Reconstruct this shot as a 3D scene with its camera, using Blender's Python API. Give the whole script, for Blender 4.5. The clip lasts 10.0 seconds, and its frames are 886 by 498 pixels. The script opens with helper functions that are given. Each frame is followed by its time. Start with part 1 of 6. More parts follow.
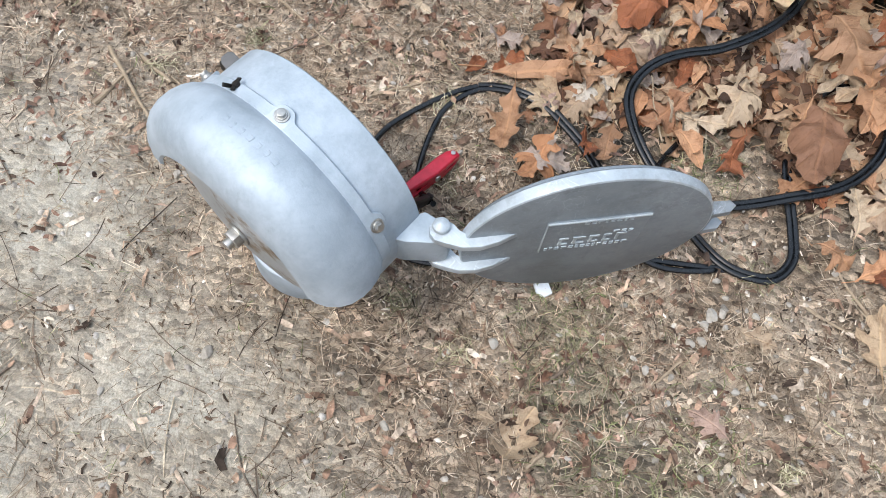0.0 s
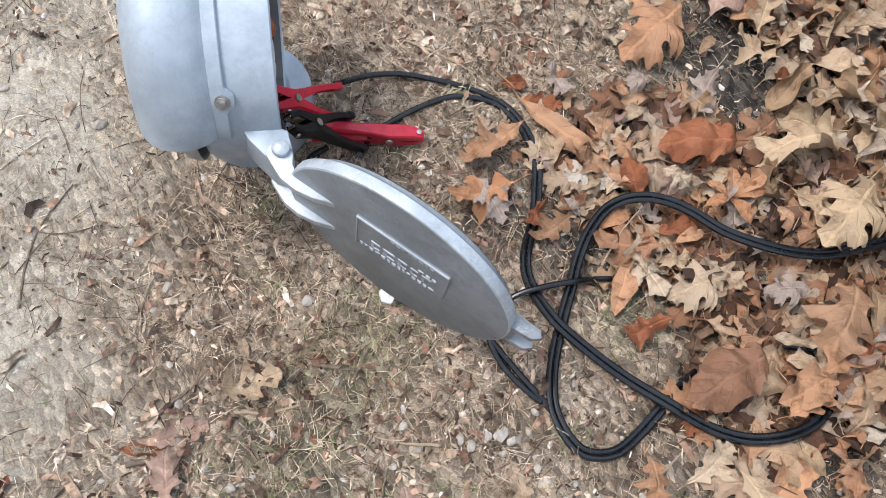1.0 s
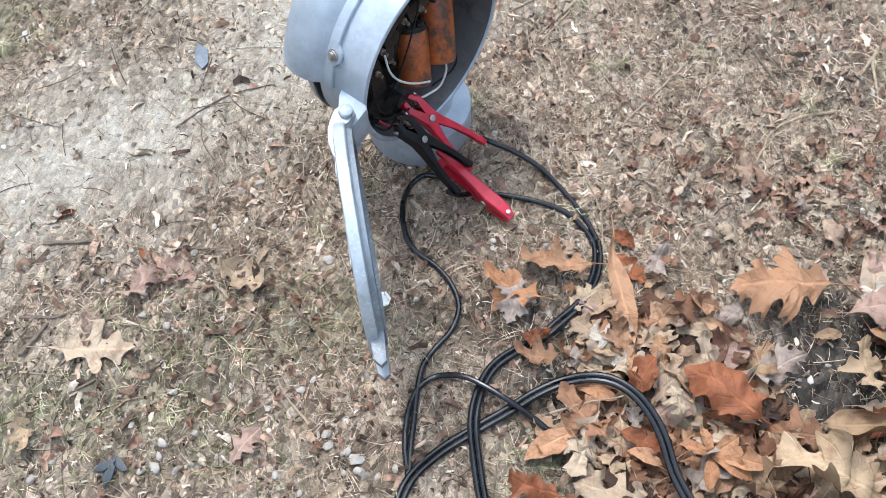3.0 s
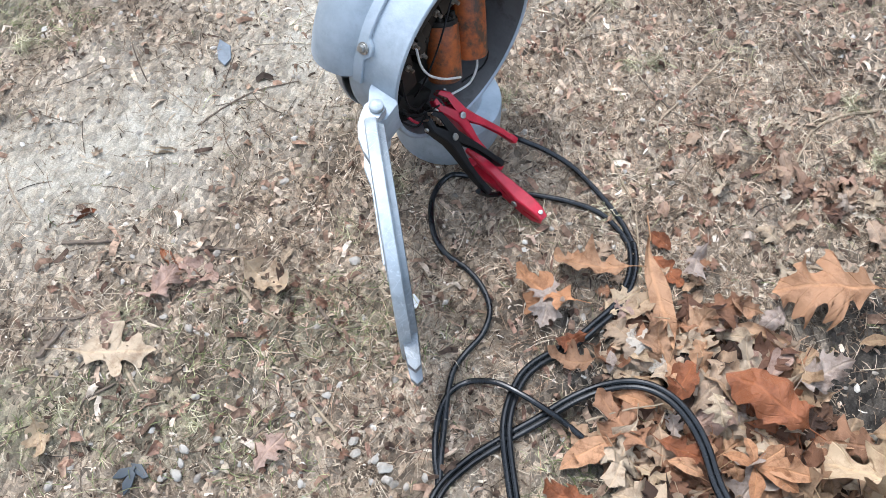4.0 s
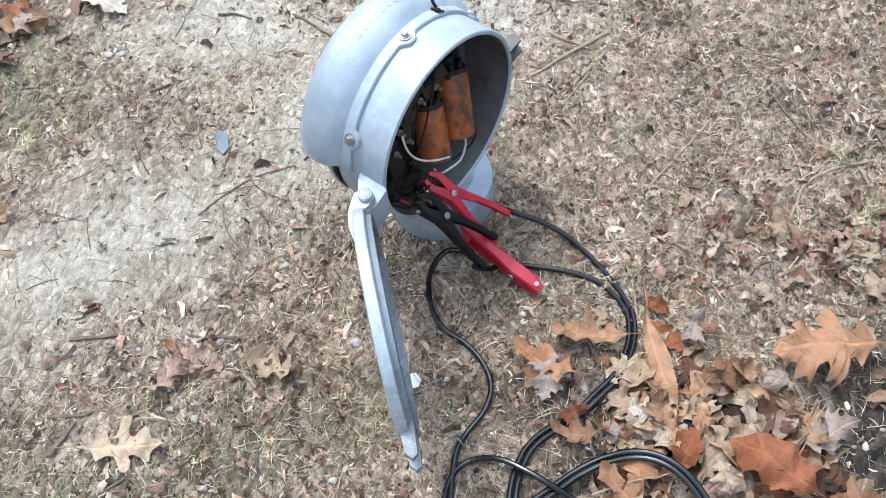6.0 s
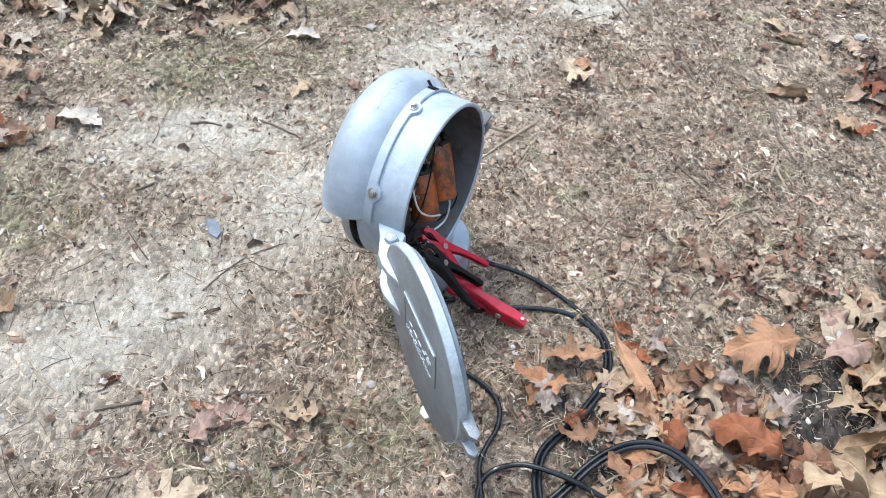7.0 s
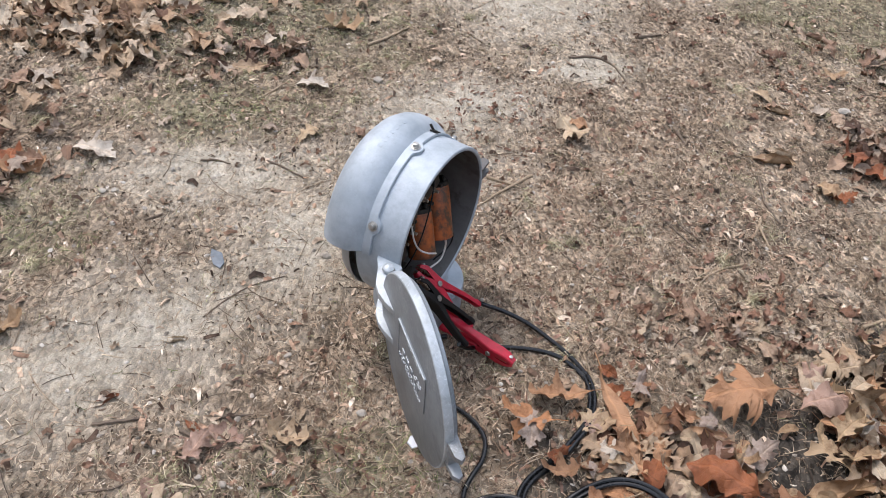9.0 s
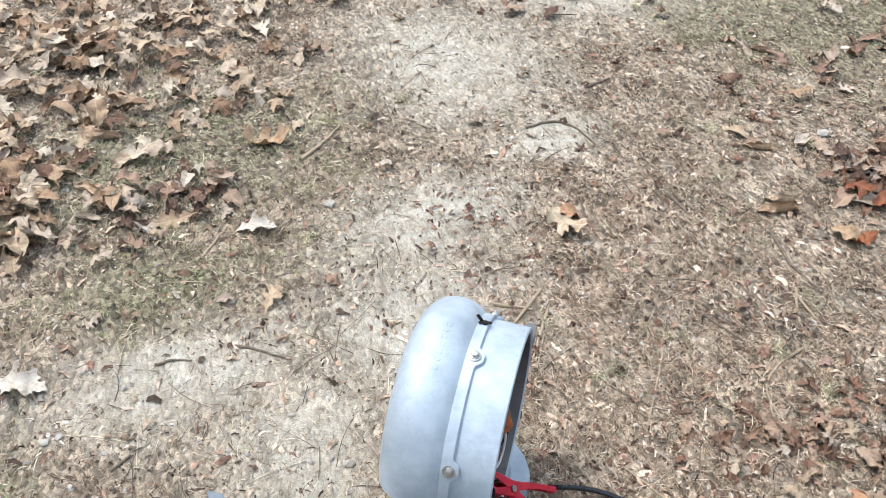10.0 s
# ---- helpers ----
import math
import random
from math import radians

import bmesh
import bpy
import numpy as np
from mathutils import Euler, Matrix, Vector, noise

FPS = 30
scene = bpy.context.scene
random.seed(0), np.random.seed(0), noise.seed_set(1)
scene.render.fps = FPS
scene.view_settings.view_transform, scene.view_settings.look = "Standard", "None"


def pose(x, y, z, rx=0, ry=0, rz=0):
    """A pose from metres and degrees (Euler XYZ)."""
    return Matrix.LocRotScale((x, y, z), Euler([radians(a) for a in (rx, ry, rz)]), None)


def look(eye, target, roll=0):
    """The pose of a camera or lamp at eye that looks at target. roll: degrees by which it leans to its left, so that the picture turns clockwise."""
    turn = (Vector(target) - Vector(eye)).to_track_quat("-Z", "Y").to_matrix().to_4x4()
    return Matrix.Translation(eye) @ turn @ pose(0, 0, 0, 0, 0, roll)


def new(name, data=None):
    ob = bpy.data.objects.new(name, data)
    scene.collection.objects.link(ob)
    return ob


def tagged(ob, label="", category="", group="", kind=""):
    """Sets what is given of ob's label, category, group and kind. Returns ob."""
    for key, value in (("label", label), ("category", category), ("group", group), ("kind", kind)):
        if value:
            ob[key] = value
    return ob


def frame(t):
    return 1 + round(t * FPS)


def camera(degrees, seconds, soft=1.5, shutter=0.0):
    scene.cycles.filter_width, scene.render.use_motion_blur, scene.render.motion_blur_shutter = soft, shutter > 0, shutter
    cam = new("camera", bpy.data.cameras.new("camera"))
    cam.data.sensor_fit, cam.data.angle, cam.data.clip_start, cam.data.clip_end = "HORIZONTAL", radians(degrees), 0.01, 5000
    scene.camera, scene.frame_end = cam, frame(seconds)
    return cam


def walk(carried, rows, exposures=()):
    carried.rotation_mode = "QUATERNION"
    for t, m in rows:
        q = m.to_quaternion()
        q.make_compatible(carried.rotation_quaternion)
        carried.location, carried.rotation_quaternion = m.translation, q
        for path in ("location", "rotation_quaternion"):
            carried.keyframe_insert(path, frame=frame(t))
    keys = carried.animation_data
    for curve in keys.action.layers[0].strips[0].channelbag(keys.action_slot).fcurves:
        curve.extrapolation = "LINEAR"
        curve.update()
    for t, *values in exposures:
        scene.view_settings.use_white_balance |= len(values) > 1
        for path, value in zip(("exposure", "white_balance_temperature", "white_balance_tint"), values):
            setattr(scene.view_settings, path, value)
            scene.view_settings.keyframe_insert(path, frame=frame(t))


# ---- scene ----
cam = camera(54.9, 10.0, soft=0.5)
PATH = [
    (0, (-0.361, -0.389, 1.085), (0.455, -0.327, -0.74), 5.4),
    (0.2, (-0.347, -0.429, 1.081), (0.532, -0.387, -0.715), 11.4),
    (0.5, (-0.262, -0.577, 1.097), (0.494, -0.391, -0.745), 13.6),
    (0.7, (-0.252, -0.674, 1.097), (0.516, -0.386, -0.727), 17.3),
    (1, (-0.172, -0.717, 1.079), (0.45, -0.325, -0.781), 20.1),
    (1.2, (-0.125, -0.791, 1.088), (0.439, -0.214, -0.741), 15.9),
    (1.5, (0.005, -0.83, 1.143), (0.385, -0.137, -0.694), 9.4),
    (1.7, (0.074, -0.911, 1.139), (0.275, -0.017, -0.639), 4.6),
    (2, (0.182, -0.971, 1.14), (0.329, -0.056, -0.632), 8.9),
    (2.5, (0.22, -0.981, 1.138), (0.191, -0.072, -0.644), 3.8),
    (2.7, (0.233, -0.993, 1.144), (0.158, -0.081, -0.634), 2.0),
    (4, (0.199, -0.984, 1.101), (0.078, -0.053, -0.664), 0.2),
    (4.5, (0.236, -0.934, 1.084), (0.041, -0.029, -0.689), -6.0),
    (5, (0.251, -0.941, 1.099), (0.095, 0.014, -0.651), -8.2),
    (5.2, (0.253, -0.926, 1.094), (0.062, 0.04, -0.647), -10.3),
    (6.3, (0.201, -0.982, 1.16), (0.029, 0.119, -0.501), -3.2),
    (6.5, (0.137, -1.033, 1.176), (-0.002, 0.157, -0.425), -1.0),
    (6.7, (0.065, -1.098, 1.19), (0.077, 0.185, -0.344), 3.0),
    (7, (0.001, -1.194, 1.19), (0.175, 0.119, -0.308), 4.3),
    (7.3, (0.049, -1.231, 1.208), (0.267, 0.062, -0.301), 3.7),
    (7.5, (0.058, -1.28, 1.206), (0.35, 0.023, -0.284), 5.4),
    (7.8, (0.115, -1.347, 1.233), (0.405, 0.042, -0.177), 8.7),
    (8, (0.146, -1.363, 1.239), (0.431, 0.046, -0.151), 9.6),
    (8.5, (0.152, -1.377, 1.235), (0.371, 0.062, -0.136), 8.1),
    (9, (-0.005, -1.272, 1.199), (0.181, 0.155, -0.19), 6.8),
    (9.3, (-0.134, -1.175, 1.216), (0.082, 0.244, -0.177), 5.7),
    (9.5, (-0.172, -1.106, 1.208), (0.158, 0.295, -0.181), 6.6),
    (9.8, (-0.19, -0.917, 1.211), (0.234, 0.437, -0.198), 4.9),
    (10, (-0.197, -0.811, 1.218), (0.277, 0.538, -0.18), 3.1),
]
# seconds, stops, kelvin, tint
EXPOSURES = [(0, 0.65, 6130, 10), (0.5, 0.64, 6150, 11), (1, 0.70, 6180, 13), (1.5, 0.80, 6030, 12), (2.5, 0.95, 5870, 10), (4.5, 0.95, 5800, 10), (6.5, 0.95, 5750, 8), (7.05, 0.94, 5780, 9), (7.3, 0.68, 5950, 11),
             (7.6, 0.38, 6180, 13), (8, 0.45, 6520, 18), (8.5, 0.50, 6520, 18), (9, 0.50, 6400, 16), (9.5, 0.92, 6150, 11), (10, 0.92, 6050, 9)]
walk(cam, [(t, look(eye, target, roll)) for t, eye, target, roll in PATH], EXPOSURES)

# ---------------------------------------------------------------- light
world = bpy.data.worlds.new("overcast_sky")
scene.world = world
world.use_nodes = True
wn = world.node_tree
sky = wn.nodes.new("ShaderNodeTexSky")
sky.sky_type = "NISHITA"
sky.sun_disc = False
sky.sun_elevation = radians(52)
sky.sun_rotation = radians(200)
sky.air_density = 1.0
sky.dust_density = 6.0
sky.ozone_density = 1.0
veil = wn.nodes.new("ShaderNodeMix")
veil.data_type = "RGBA"
veil.inputs[0].default_value = 0.55
veil.inputs[7].default_value = (7.9, 9.0, 10.3, 1)
wn.links.new(sky.outputs[0], veil.inputs[6])
wn.links.new(veil.outputs[2], wn.nodes["Background"].inputs[0])
wn.nodes["Background"].inputs[1].default_value = 0.13

sun_data = bpy.data.lights.new("sun", "SUN")
sun_data.energy = 1.5
sun_data.angle = radians(12)
sun_data.color = (1.0, 0.97, 0.93)
sun = new("sun", sun_data)
sun.matrix_world = look((-1.4, 1.6, 4.2), (0, 0, 0))
sky.sun_rotation = math.atan2(-1.4, 1.6)


# ---------------------------------------------------------------- materials
def material(name, base, rough=0.6, metal=0.0):
    m = bpy.data.materials.new(name)
    m.use_nodes = True
    b = m.node_tree.nodes["Principled BSDF"]
    b.inputs["Base Color"].default_value = (*base, 1)
    b.inputs["Roughness"].default_value = rough
    b.inputs["Metallic"].default_value = metal
    return m, m.node_tree, b


def coords(nt, scale, kind="Object", stretch=(1, 1, 1)):
    tc = nt.nodes.new("ShaderNodeTexCoord")
    mp = nt.nodes.new("ShaderNodeMapping")
    mp.inputs["Scale"].default_value = (scale * stretch[0], scale * stretch[1], scale * stretch[2])
    nt.links.new(tc.outputs[kind], mp.inputs["Vector"])
    return mp.outputs["Vector"]


def noise_tex(nt, vec, scale, detail=6.0, rough=0.6):
    n = nt.nodes.new("ShaderNodeTexNoise")
    n.inputs["Scale"].default_value = scale
    n.inputs["Detail"].default_value = detail
    n.inputs["Roughness"].default_value = rough
    nt.links.new(vec, n.inputs["Vector"])
    return n.outputs["Fac"]


def ramp(nt, fac, stops):
    r = nt.nodes.new("ShaderNodeValToRGB")
    e = r.color_ramp.elements
    while len(e) < len(stops):
        e.new(0.5)
    for i, (p, c) in enumerate(stops):
        e[i].position = p
        e[i].color = (*c, 1) if len(c) == 3 else c
    nt.links.new(fac, r.inputs["Fac"])
    return r.outputs["Color"]


def grey(nt, fac, lo, hi):
    r = nt.nodes.new("ShaderNodeMapRange")
    r.inputs["From Min"].default_value = lo
    r.inputs["From Max"].default_value = hi
    nt.links.new(fac, r.inputs["Value"])
    return r.outputs["Result"]


def mix(nt, fac, a, b, blend="MIX"):
    m = nt.nodes.new("ShaderNodeMix")
    m.data_type = "RGBA"
    m.blend_type = blend
    for k, v in ((0, fac), (6, a), (7, b)):
        if isinstance(v, (int, float)):
            m.inputs[k].default_value = v
        elif isinstance(v, tuple):
            m.inputs[k].default_value = (*v, 1)
        else:
            nt.links.new(v, m.inputs[k])
    return m.outputs[2]


def calc(nt, op, a, b=None):
    m = nt.nodes.new("ShaderNodeMath")
    m.operation = op
    m.use_clamp = False
    for k, v in ((0, a), (1, b)):
        if v is None:
            continue
        if isinstance(v, (int, float)):
            m.inputs[k].default_value = v
        else:
            nt.links.new(v, m.inputs[k])
    return m.outputs[0]


def bump(nt, b, height, strength, distance, under=None):
    n = nt.nodes.new("ShaderNodeBump")
    n.inputs["Strength"].default_value = strength
    n.inputs["Distance"].default_value = distance
    nt.links.new(height, n.inputs["Height"])
    if under is not None:
        nt.links.new(under, n.inputs["Normal"])
    nt.links.new(n.outputs["Normal"], b.inputs["Normal"])
    return n.outputs["Normal"]


def cast_metal(name, low, high, metal, rough, stain=None, scratched=0.0):
    """Silver-painted cast aluminium: sand-cast grain, dull blotches, scuffs."""
    m, nt, b = material(name, high, rough, metal)
    v = coords(nt, 1.0)
    big = noise_tex(nt, v, 11, 5)
    fine = noise_tex(nt, v, 260, 3)
    scuff = noise_tex(nt, coords(nt, 1.0, stretch=(1, 1, 0.25)), 70, 6, 0.7)
    cloud = noise_tex(nt, v, 34, 7, 0.72)
    col = mix(nt, grey(nt, big, 0.34, 0.66), low, high)
    col = mix(nt, calc(nt, "MULTIPLY", grey(nt, cloud, 0.46, 0.66), 0.5), col, (low[0] * 0.82, low[1] * 0.84, low[2] * 0.85))
    col = mix(nt, calc(nt, "MULTIPLY", grey(nt, scuff, 0.6, 0.8), 0.45), col, (low[0] * 0.6, low[1] * 0.6, low[2] * 0.6))
    if stain:
        patch = noise_tex(nt, v, 16, 6, 0.7)
        col = mix(nt, grey(nt, patch, 0.55, 0.66), col, stain)
    if scratched:
        worn = grey(nt, noise_tex(nt, v, 8, 3), 0.42, 0.6)
        for lay, width in (((1, 0.12, 0.3), 0.012), ((0.15, 1, 1), 0.009)):
            line = calc(nt, "ABSOLUTE", calc(nt, "SUBTRACT", noise_tex(nt, coords(nt, 1.0, stretch=lay), 130, 2, 0.4), 0.5))
            col = mix(nt, calc(nt, "MULTIPLY", calc(nt, "MULTIPLY", grey(nt, line, width, width * 0.3), worn), scratched), col, (high[0] * 1.5, high[1] * 1.48, high[2] * 1.45))
        grime = noise_tex(nt, v, 24, 8, 0.75)
        col = mix(nt, calc(nt, "MULTIPLY", grey(nt, grime, 0.5, 0.68), scratched), col, (low[0] * 0.42, low[1] * 0.38, low[2] * 0.33))
    nt.links.new(col, b.inputs["Base Color"])
    nt.links.new(calc(nt, "ADD", calc(nt, "MULTIPLY", big, 0.2), rough - 0.1), b.inputs["Roughness"])
    h = calc(nt, "ADD", calc(nt, "MULTIPLY", fine, 0.35), noise_tex(nt, v, 60, 4))
    bump(nt, b, h, 0.4, 0.0016)
    return m


silver = cast_metal("silver_cast_paint", (0.32, 0.37, 0.41), (0.48, 0.54, 0.59), 0.2, 0.58)
# silver paint darkened for the upright lid face, which gets less light
shaded_silver = cast_metal("shaded_lid_paint", (0.21, 0.238, 0.26), (0.30, 0.335, 0.36), 0.3, 0.5, None, 0.35)
# worn metal, lightened further for the edges that face the sky
worn_lit_edge = cast_metal("worn_sky_lit_aluminium", (0.39, 0.435, 0.465), (0.55, 0.60, 0.63), 0.3, 0.52, None, 0.4)
lid_inside = cast_metal("lid_inside_paint", (0.20, 0.215, 0.225), (0.31, 0.33, 0.345), 0.25, 0.55, (0.11, 0.10, 0.09), 1.0)
gong_metal = cast_metal("weathered_gong_metal", (0.34, 0.36, 0.37), (0.46, 0.48, 0.49), 0.4, 0.46, (0.17, 0.115, 0.06))
# darker than the case paint: the shade of the interior is in this grey
inner_dark = cast_metal("shaded_lining", (0.105, 0.10, 0.098), (0.18, 0.175, 0.168), 0.2, 0.65, (0.075, 0.066, 0.06))


def coil_material():
    m, nt, b = material("orange_coil_wrap", (0.55, 0.14, 0.025), 0.5)
    v = coords(nt, 1.0)
    dirt = noise_tex(nt, v, 38, 7, 0.72)
    col = mix(nt, grey(nt, noise_tex(nt, v, 90, 4), 0.3, 0.7), (0.29, 0.070, 0.018), (0.48, 0.122, 0.025))
    col = mix(nt, grey(nt, dirt, 0.43, 0.60), col, (0.085, 0.045, 0.025))
    nt.links.new(col, b.inputs["Base Color"])
    rings = nt.nodes.new("ShaderNodeTexWave")
    rings.bands_direction = "Z"
    rings.inputs["Scale"].default_value = 90
    rings.inputs["Distortion"].default_value = 1.5
    nt.links.new(v, rings.inputs["Vector"])
    bump(nt, b, calc(nt, "ADD", calc(nt, "MULTIPLY", rings.outputs["Fac"], 0.25), dirt), 0.25, 0.0008)
    return m


def plain(name, lo, hi, rough, metal=0.0, scale=60.0, relief=0.15, dist=0.0008):
    m, nt, b = material(name, hi, rough, metal)
    v = coords(nt, 1.0)
    n1 = noise_tex(nt, v, scale, 6, 0.65)
    n2 = noise_tex(nt, v, scale * 6, 3)
    nt.links.new(mix(nt, grey(nt, n1, 0.32, 0.68), lo, hi), b.inputs["Base Color"])
    if max(hi) < 0.05 and rough > 0.3:
        b.inputs["Specular IOR Level"].default_value = 0.3
    nt.links.new(calc(nt, "ADD", calc(nt, "MULTIPLY", n1, 0.25), rough - 0.12), b.inputs["Roughness"])
    bump(nt, b, calc(nt, "ADD", n1, calc(nt, "MULTIPLY", n2, 0.4)), relief, dist)
    return m


orange = coil_material()
steel = plain("dull_zinc_steel", (0.33, 0.32, 0.29), (0.55, 0.54, 0.51), 0.38, 0.85, 90)
rusty_steel = plain("rusty_bolt_steel", (0.16, 0.10, 0.06), (0.42, 0.38, 0.32), 0.5, 0.7, 110)
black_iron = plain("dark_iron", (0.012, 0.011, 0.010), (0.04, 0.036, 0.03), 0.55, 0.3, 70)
red_vinyl = plain("red_vinyl", (0.42, 0.012, 0.028), (0.62, 0.022, 0.05), 0.36, 0.0, 45, 0.12)
black_vinyl = plain("black_vinyl", (0.004, 0.004, 0.0045), (0.012, 0.012, 0.013), 0.55, 0.0, 60)
cable_rubber = plain("black_cable_jacket", (0.003, 0.0036, 0.0045), (0.009, 0.0105, 0.0125), 0.27, 0.0, 35, 0.1)
copper = plain("copper_plated_jaw", (0.33, 0.17, 0.1), (0.62, 0.5, 0.4), 0.35, 0.9, 160)
white_wire = plain("white_wire_sleeve", (0.55, 0.54, 0.5), (0.78, 0.77, 0.74), 0.5, 0.0, 80)
car_paint = plain("silver_blue_car_paint", (0.27, 0.395, 0.47), (0.31, 0.435, 0.51), 0.42, 0.15, 8, 0.02)
car_grey = plain("grey_painted_panel", (0.105, 0.135, 0.155), (0.135, 0.165, 0.185), 0.42, 0.2, 14, 0.05)
car_white = plain("white_bright_trim", (0.44, 0.56, 0.63), (0.50, 0.62, 0.69), 0.3, 0.1, 10, 0.03)
car_black = plain("black_plastic_underside", (0.012, 0.012, 0.013), (0.03, 0.03, 0.032), 0.6, 0.0, 40)
lens_cream = plain("yellowed_headlight_lens", (0.31, 0.335, 0.285), (0.38, 0.405, 0.345), 0.22, 0.0, 9, 0.03)
bark = plain("twig_bark", (0.085, 0.062, 0.045), (0.21, 0.16, 0.115), 0.85, 0.0, 120, 0.5, 0.001)
straw_bark = plain("bleached_twig", (0.24, 0.18, 0.115), (0.4, 0.31, 0.21), 0.8, 0.0, 120, 0.4, 0.001)
stone_white = plain("white_pebble_stone", (0.31, 0.28, 0.235), (0.48, 0.44, 0.38), 0.7, 0.0, 80, 0.4, 0.001)
stone_grey = plain("tan_pebble_stone", (0.25, 0.22, 0.18), (0.48, 0.43, 0.36), 0.75, 0.0, 80, 0.4, 0.001)
scrap_grey = plain("blue_grey_plastic_scrap", (0.09, 0.11, 0.13), (0.16, 0.19, 0.22), 0.55, 0.0, 60, 0.3)
scrap_dark = plain("dark_plastic_scrap", (0.02, 0.026, 0.032), (0.05, 0.062, 0.072), 0.5, 0.0, 60, 0.3)
paper_white = plain("white_chip", (0.72, 0.71, 0.7), (0.85, 0.85, 0.84), 0.6, 0.0, 60, 0.3)


# places of the bare, sandy and worn patches: x, y, half sizes, turn
def blob(nt, vec, x, y, rx, ry, turn):
    mp = nt.nodes.new("ShaderNodeMapping")
    mp.vector_type = "TEXTURE"
    mp.inputs["Location"].default_value = (x, y, 0)
    mp.inputs["Rotation"].default_value = (0, 0, radians(turn))
    mp.inputs["Scale"].default_value = (rx, ry, 50)
    nt.links.new(vec, mp.inputs["Vector"])
    ln = nt.nodes.new("ShaderNodeVectorMath")
    ln.operation = "LENGTH"
    nt.links.new(mp.outputs["Vector"], ln.inputs[0])
    return grey(nt, ln.outputs["Value"], 1.25, 0.25)


SAND = [(-0.42, -0.30, 0.40, 0.20, 38), (-0.14, -0.02, 0.24, 0.19, 60), (-0.32, 0.18, 0.34, 0.15, 0),
        (0.20, 0.46, 0.30, 0.17, 20), (0.58, 0.66, 0.16, 0.10, 10), (0.10, 0.20, 0.30, 0.22, 40), (0.45, 1.05, 0.32, 0.38, 20), (0.95, 1.35, 0.4, 0.3, 0)]
MOSS = [(-0.05, -0.56, 0.22, 0.09, 15), (-0.3, -0.72, 0.3, 0.1, 0), (1.75, 1.0, 0.62, 0.5, 0), (1.3, 1.05, 0.3, 0.25, 20), (-0.3, 0.82, 0.5, 0.3, 0), (-0.35, 0.42, 0.3, 0.14, 0),
        (0.36, -0.7, 0.1, 0.08, 0), (-0.66, 0.0, 0.13, 0.15, 0)]
# bare dark soil, plus darkening painted under the heaps for shade between leaves
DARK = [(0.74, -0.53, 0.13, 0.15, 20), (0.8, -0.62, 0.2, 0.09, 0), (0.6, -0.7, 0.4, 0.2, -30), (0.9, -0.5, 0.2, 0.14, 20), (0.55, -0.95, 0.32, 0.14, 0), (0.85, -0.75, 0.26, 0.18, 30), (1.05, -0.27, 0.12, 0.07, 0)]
DAMP = [(0.62, 0.06, 0.16, 0.08, 0), (0.85, 0.02, 0.2, 0.09, 10), (-0.12, -0.6, 0.12, 0.08, 30)]


def soil_colour(nt, vec):
    """Colour of the ground: brown litter soil with pale sandy wear, mossy grass, dark damp earth and gap shade painted
    under the leaf heaps.
    """
    warp = nt.nodes.new("ShaderNodeTexNoise")
    warp.inputs["Scale"].default_value = 7
    warp.inputs["Detail"].default_value = 6
    nt.links.new(vec, warp.inputs["Vector"])
    shift = nt.nodes.new("ShaderNodeVectorMath")
    shift.operation = "MULTIPLY_ADD"
    nt.links.new(warp.outputs["Color"], shift.inputs[0])
    shift.inputs[1].default_value = (0.22, 0.22, 0)
    nt.links.new(vec, shift.inputs[2])
    back = nt.nodes.new("ShaderNodeVectorMath")
    back.operation = "SUBTRACT"
    nt.links.new(shift.outputs[0], back.inputs[0])
    back.inputs[1].default_value = (0.11, 0.11, 0)
    wv = back.outputs[0]

    def field(blobs):
        total = None
        for q in blobs:
            f = blob(nt, wv, *q)
            total = f if total is None else calc(nt, "MAXIMUM", total, f)
        return total

    mid = noise_tex(nt, vec, 26, 7, 0.7)
    base = ramp(nt, noise_tex(nt, vec, 9, 8, 0.7), [(0.32, (0.125, 0.096, 0.069)), (0.47, (0.315, 0.25, 0.186)), (0.66, (0.54, 0.455, 0.36))])
    sand = ramp(nt, mid, [(0.3, (0.33, 0.292, 0.225)), (0.5, (0.49, 0.45, 0.365)), (0.72, (0.62, 0.58, 0.49))])
    moss = ramp(nt, mid, [(0.3, (0.165, 0.152, 0.10)), (0.6, (0.295, 0.272, 0.19)), (0.8, (0.41, 0.38, 0.28))])
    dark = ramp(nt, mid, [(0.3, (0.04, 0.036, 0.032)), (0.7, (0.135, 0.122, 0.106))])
    edge = calc(nt, "MULTIPLY", calc(nt, "SUBTRACT", mid, 0.5), 0.9)
    s = calc(nt, "MULTIPLY", grey(nt, calc(nt, "ADD", field(SAND), edge), 0.0, 1.1), 0.9)
    g = grey(nt, calc(nt, "ADD", field(MOSS), edge), 0.25, 0.9)
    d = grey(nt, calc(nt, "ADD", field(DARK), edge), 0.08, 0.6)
    base = mix(nt, 0.65, base, ramp(nt, noise_tex(nt, vec, 3.5, 5, 0.65), [(0.36, (0.70, 0.69, 0.68)), (0.5, (1.04, 1.04, 1.04)), (0.64, (1.3, 1.3, 1.3))]), "MULTIPLY")
    c = mix(nt, s, base, sand)
    c = mix(nt, calc(nt, "MULTIPLY", g, 0.85), c, moss)
    c = mix(nt, calc(nt, "MULTIPLY", grey(nt, calc(nt, "ADD", field(DAMP), edge), 0.2, 1.0), 0.4), c, dark)
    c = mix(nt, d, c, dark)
    return c, s


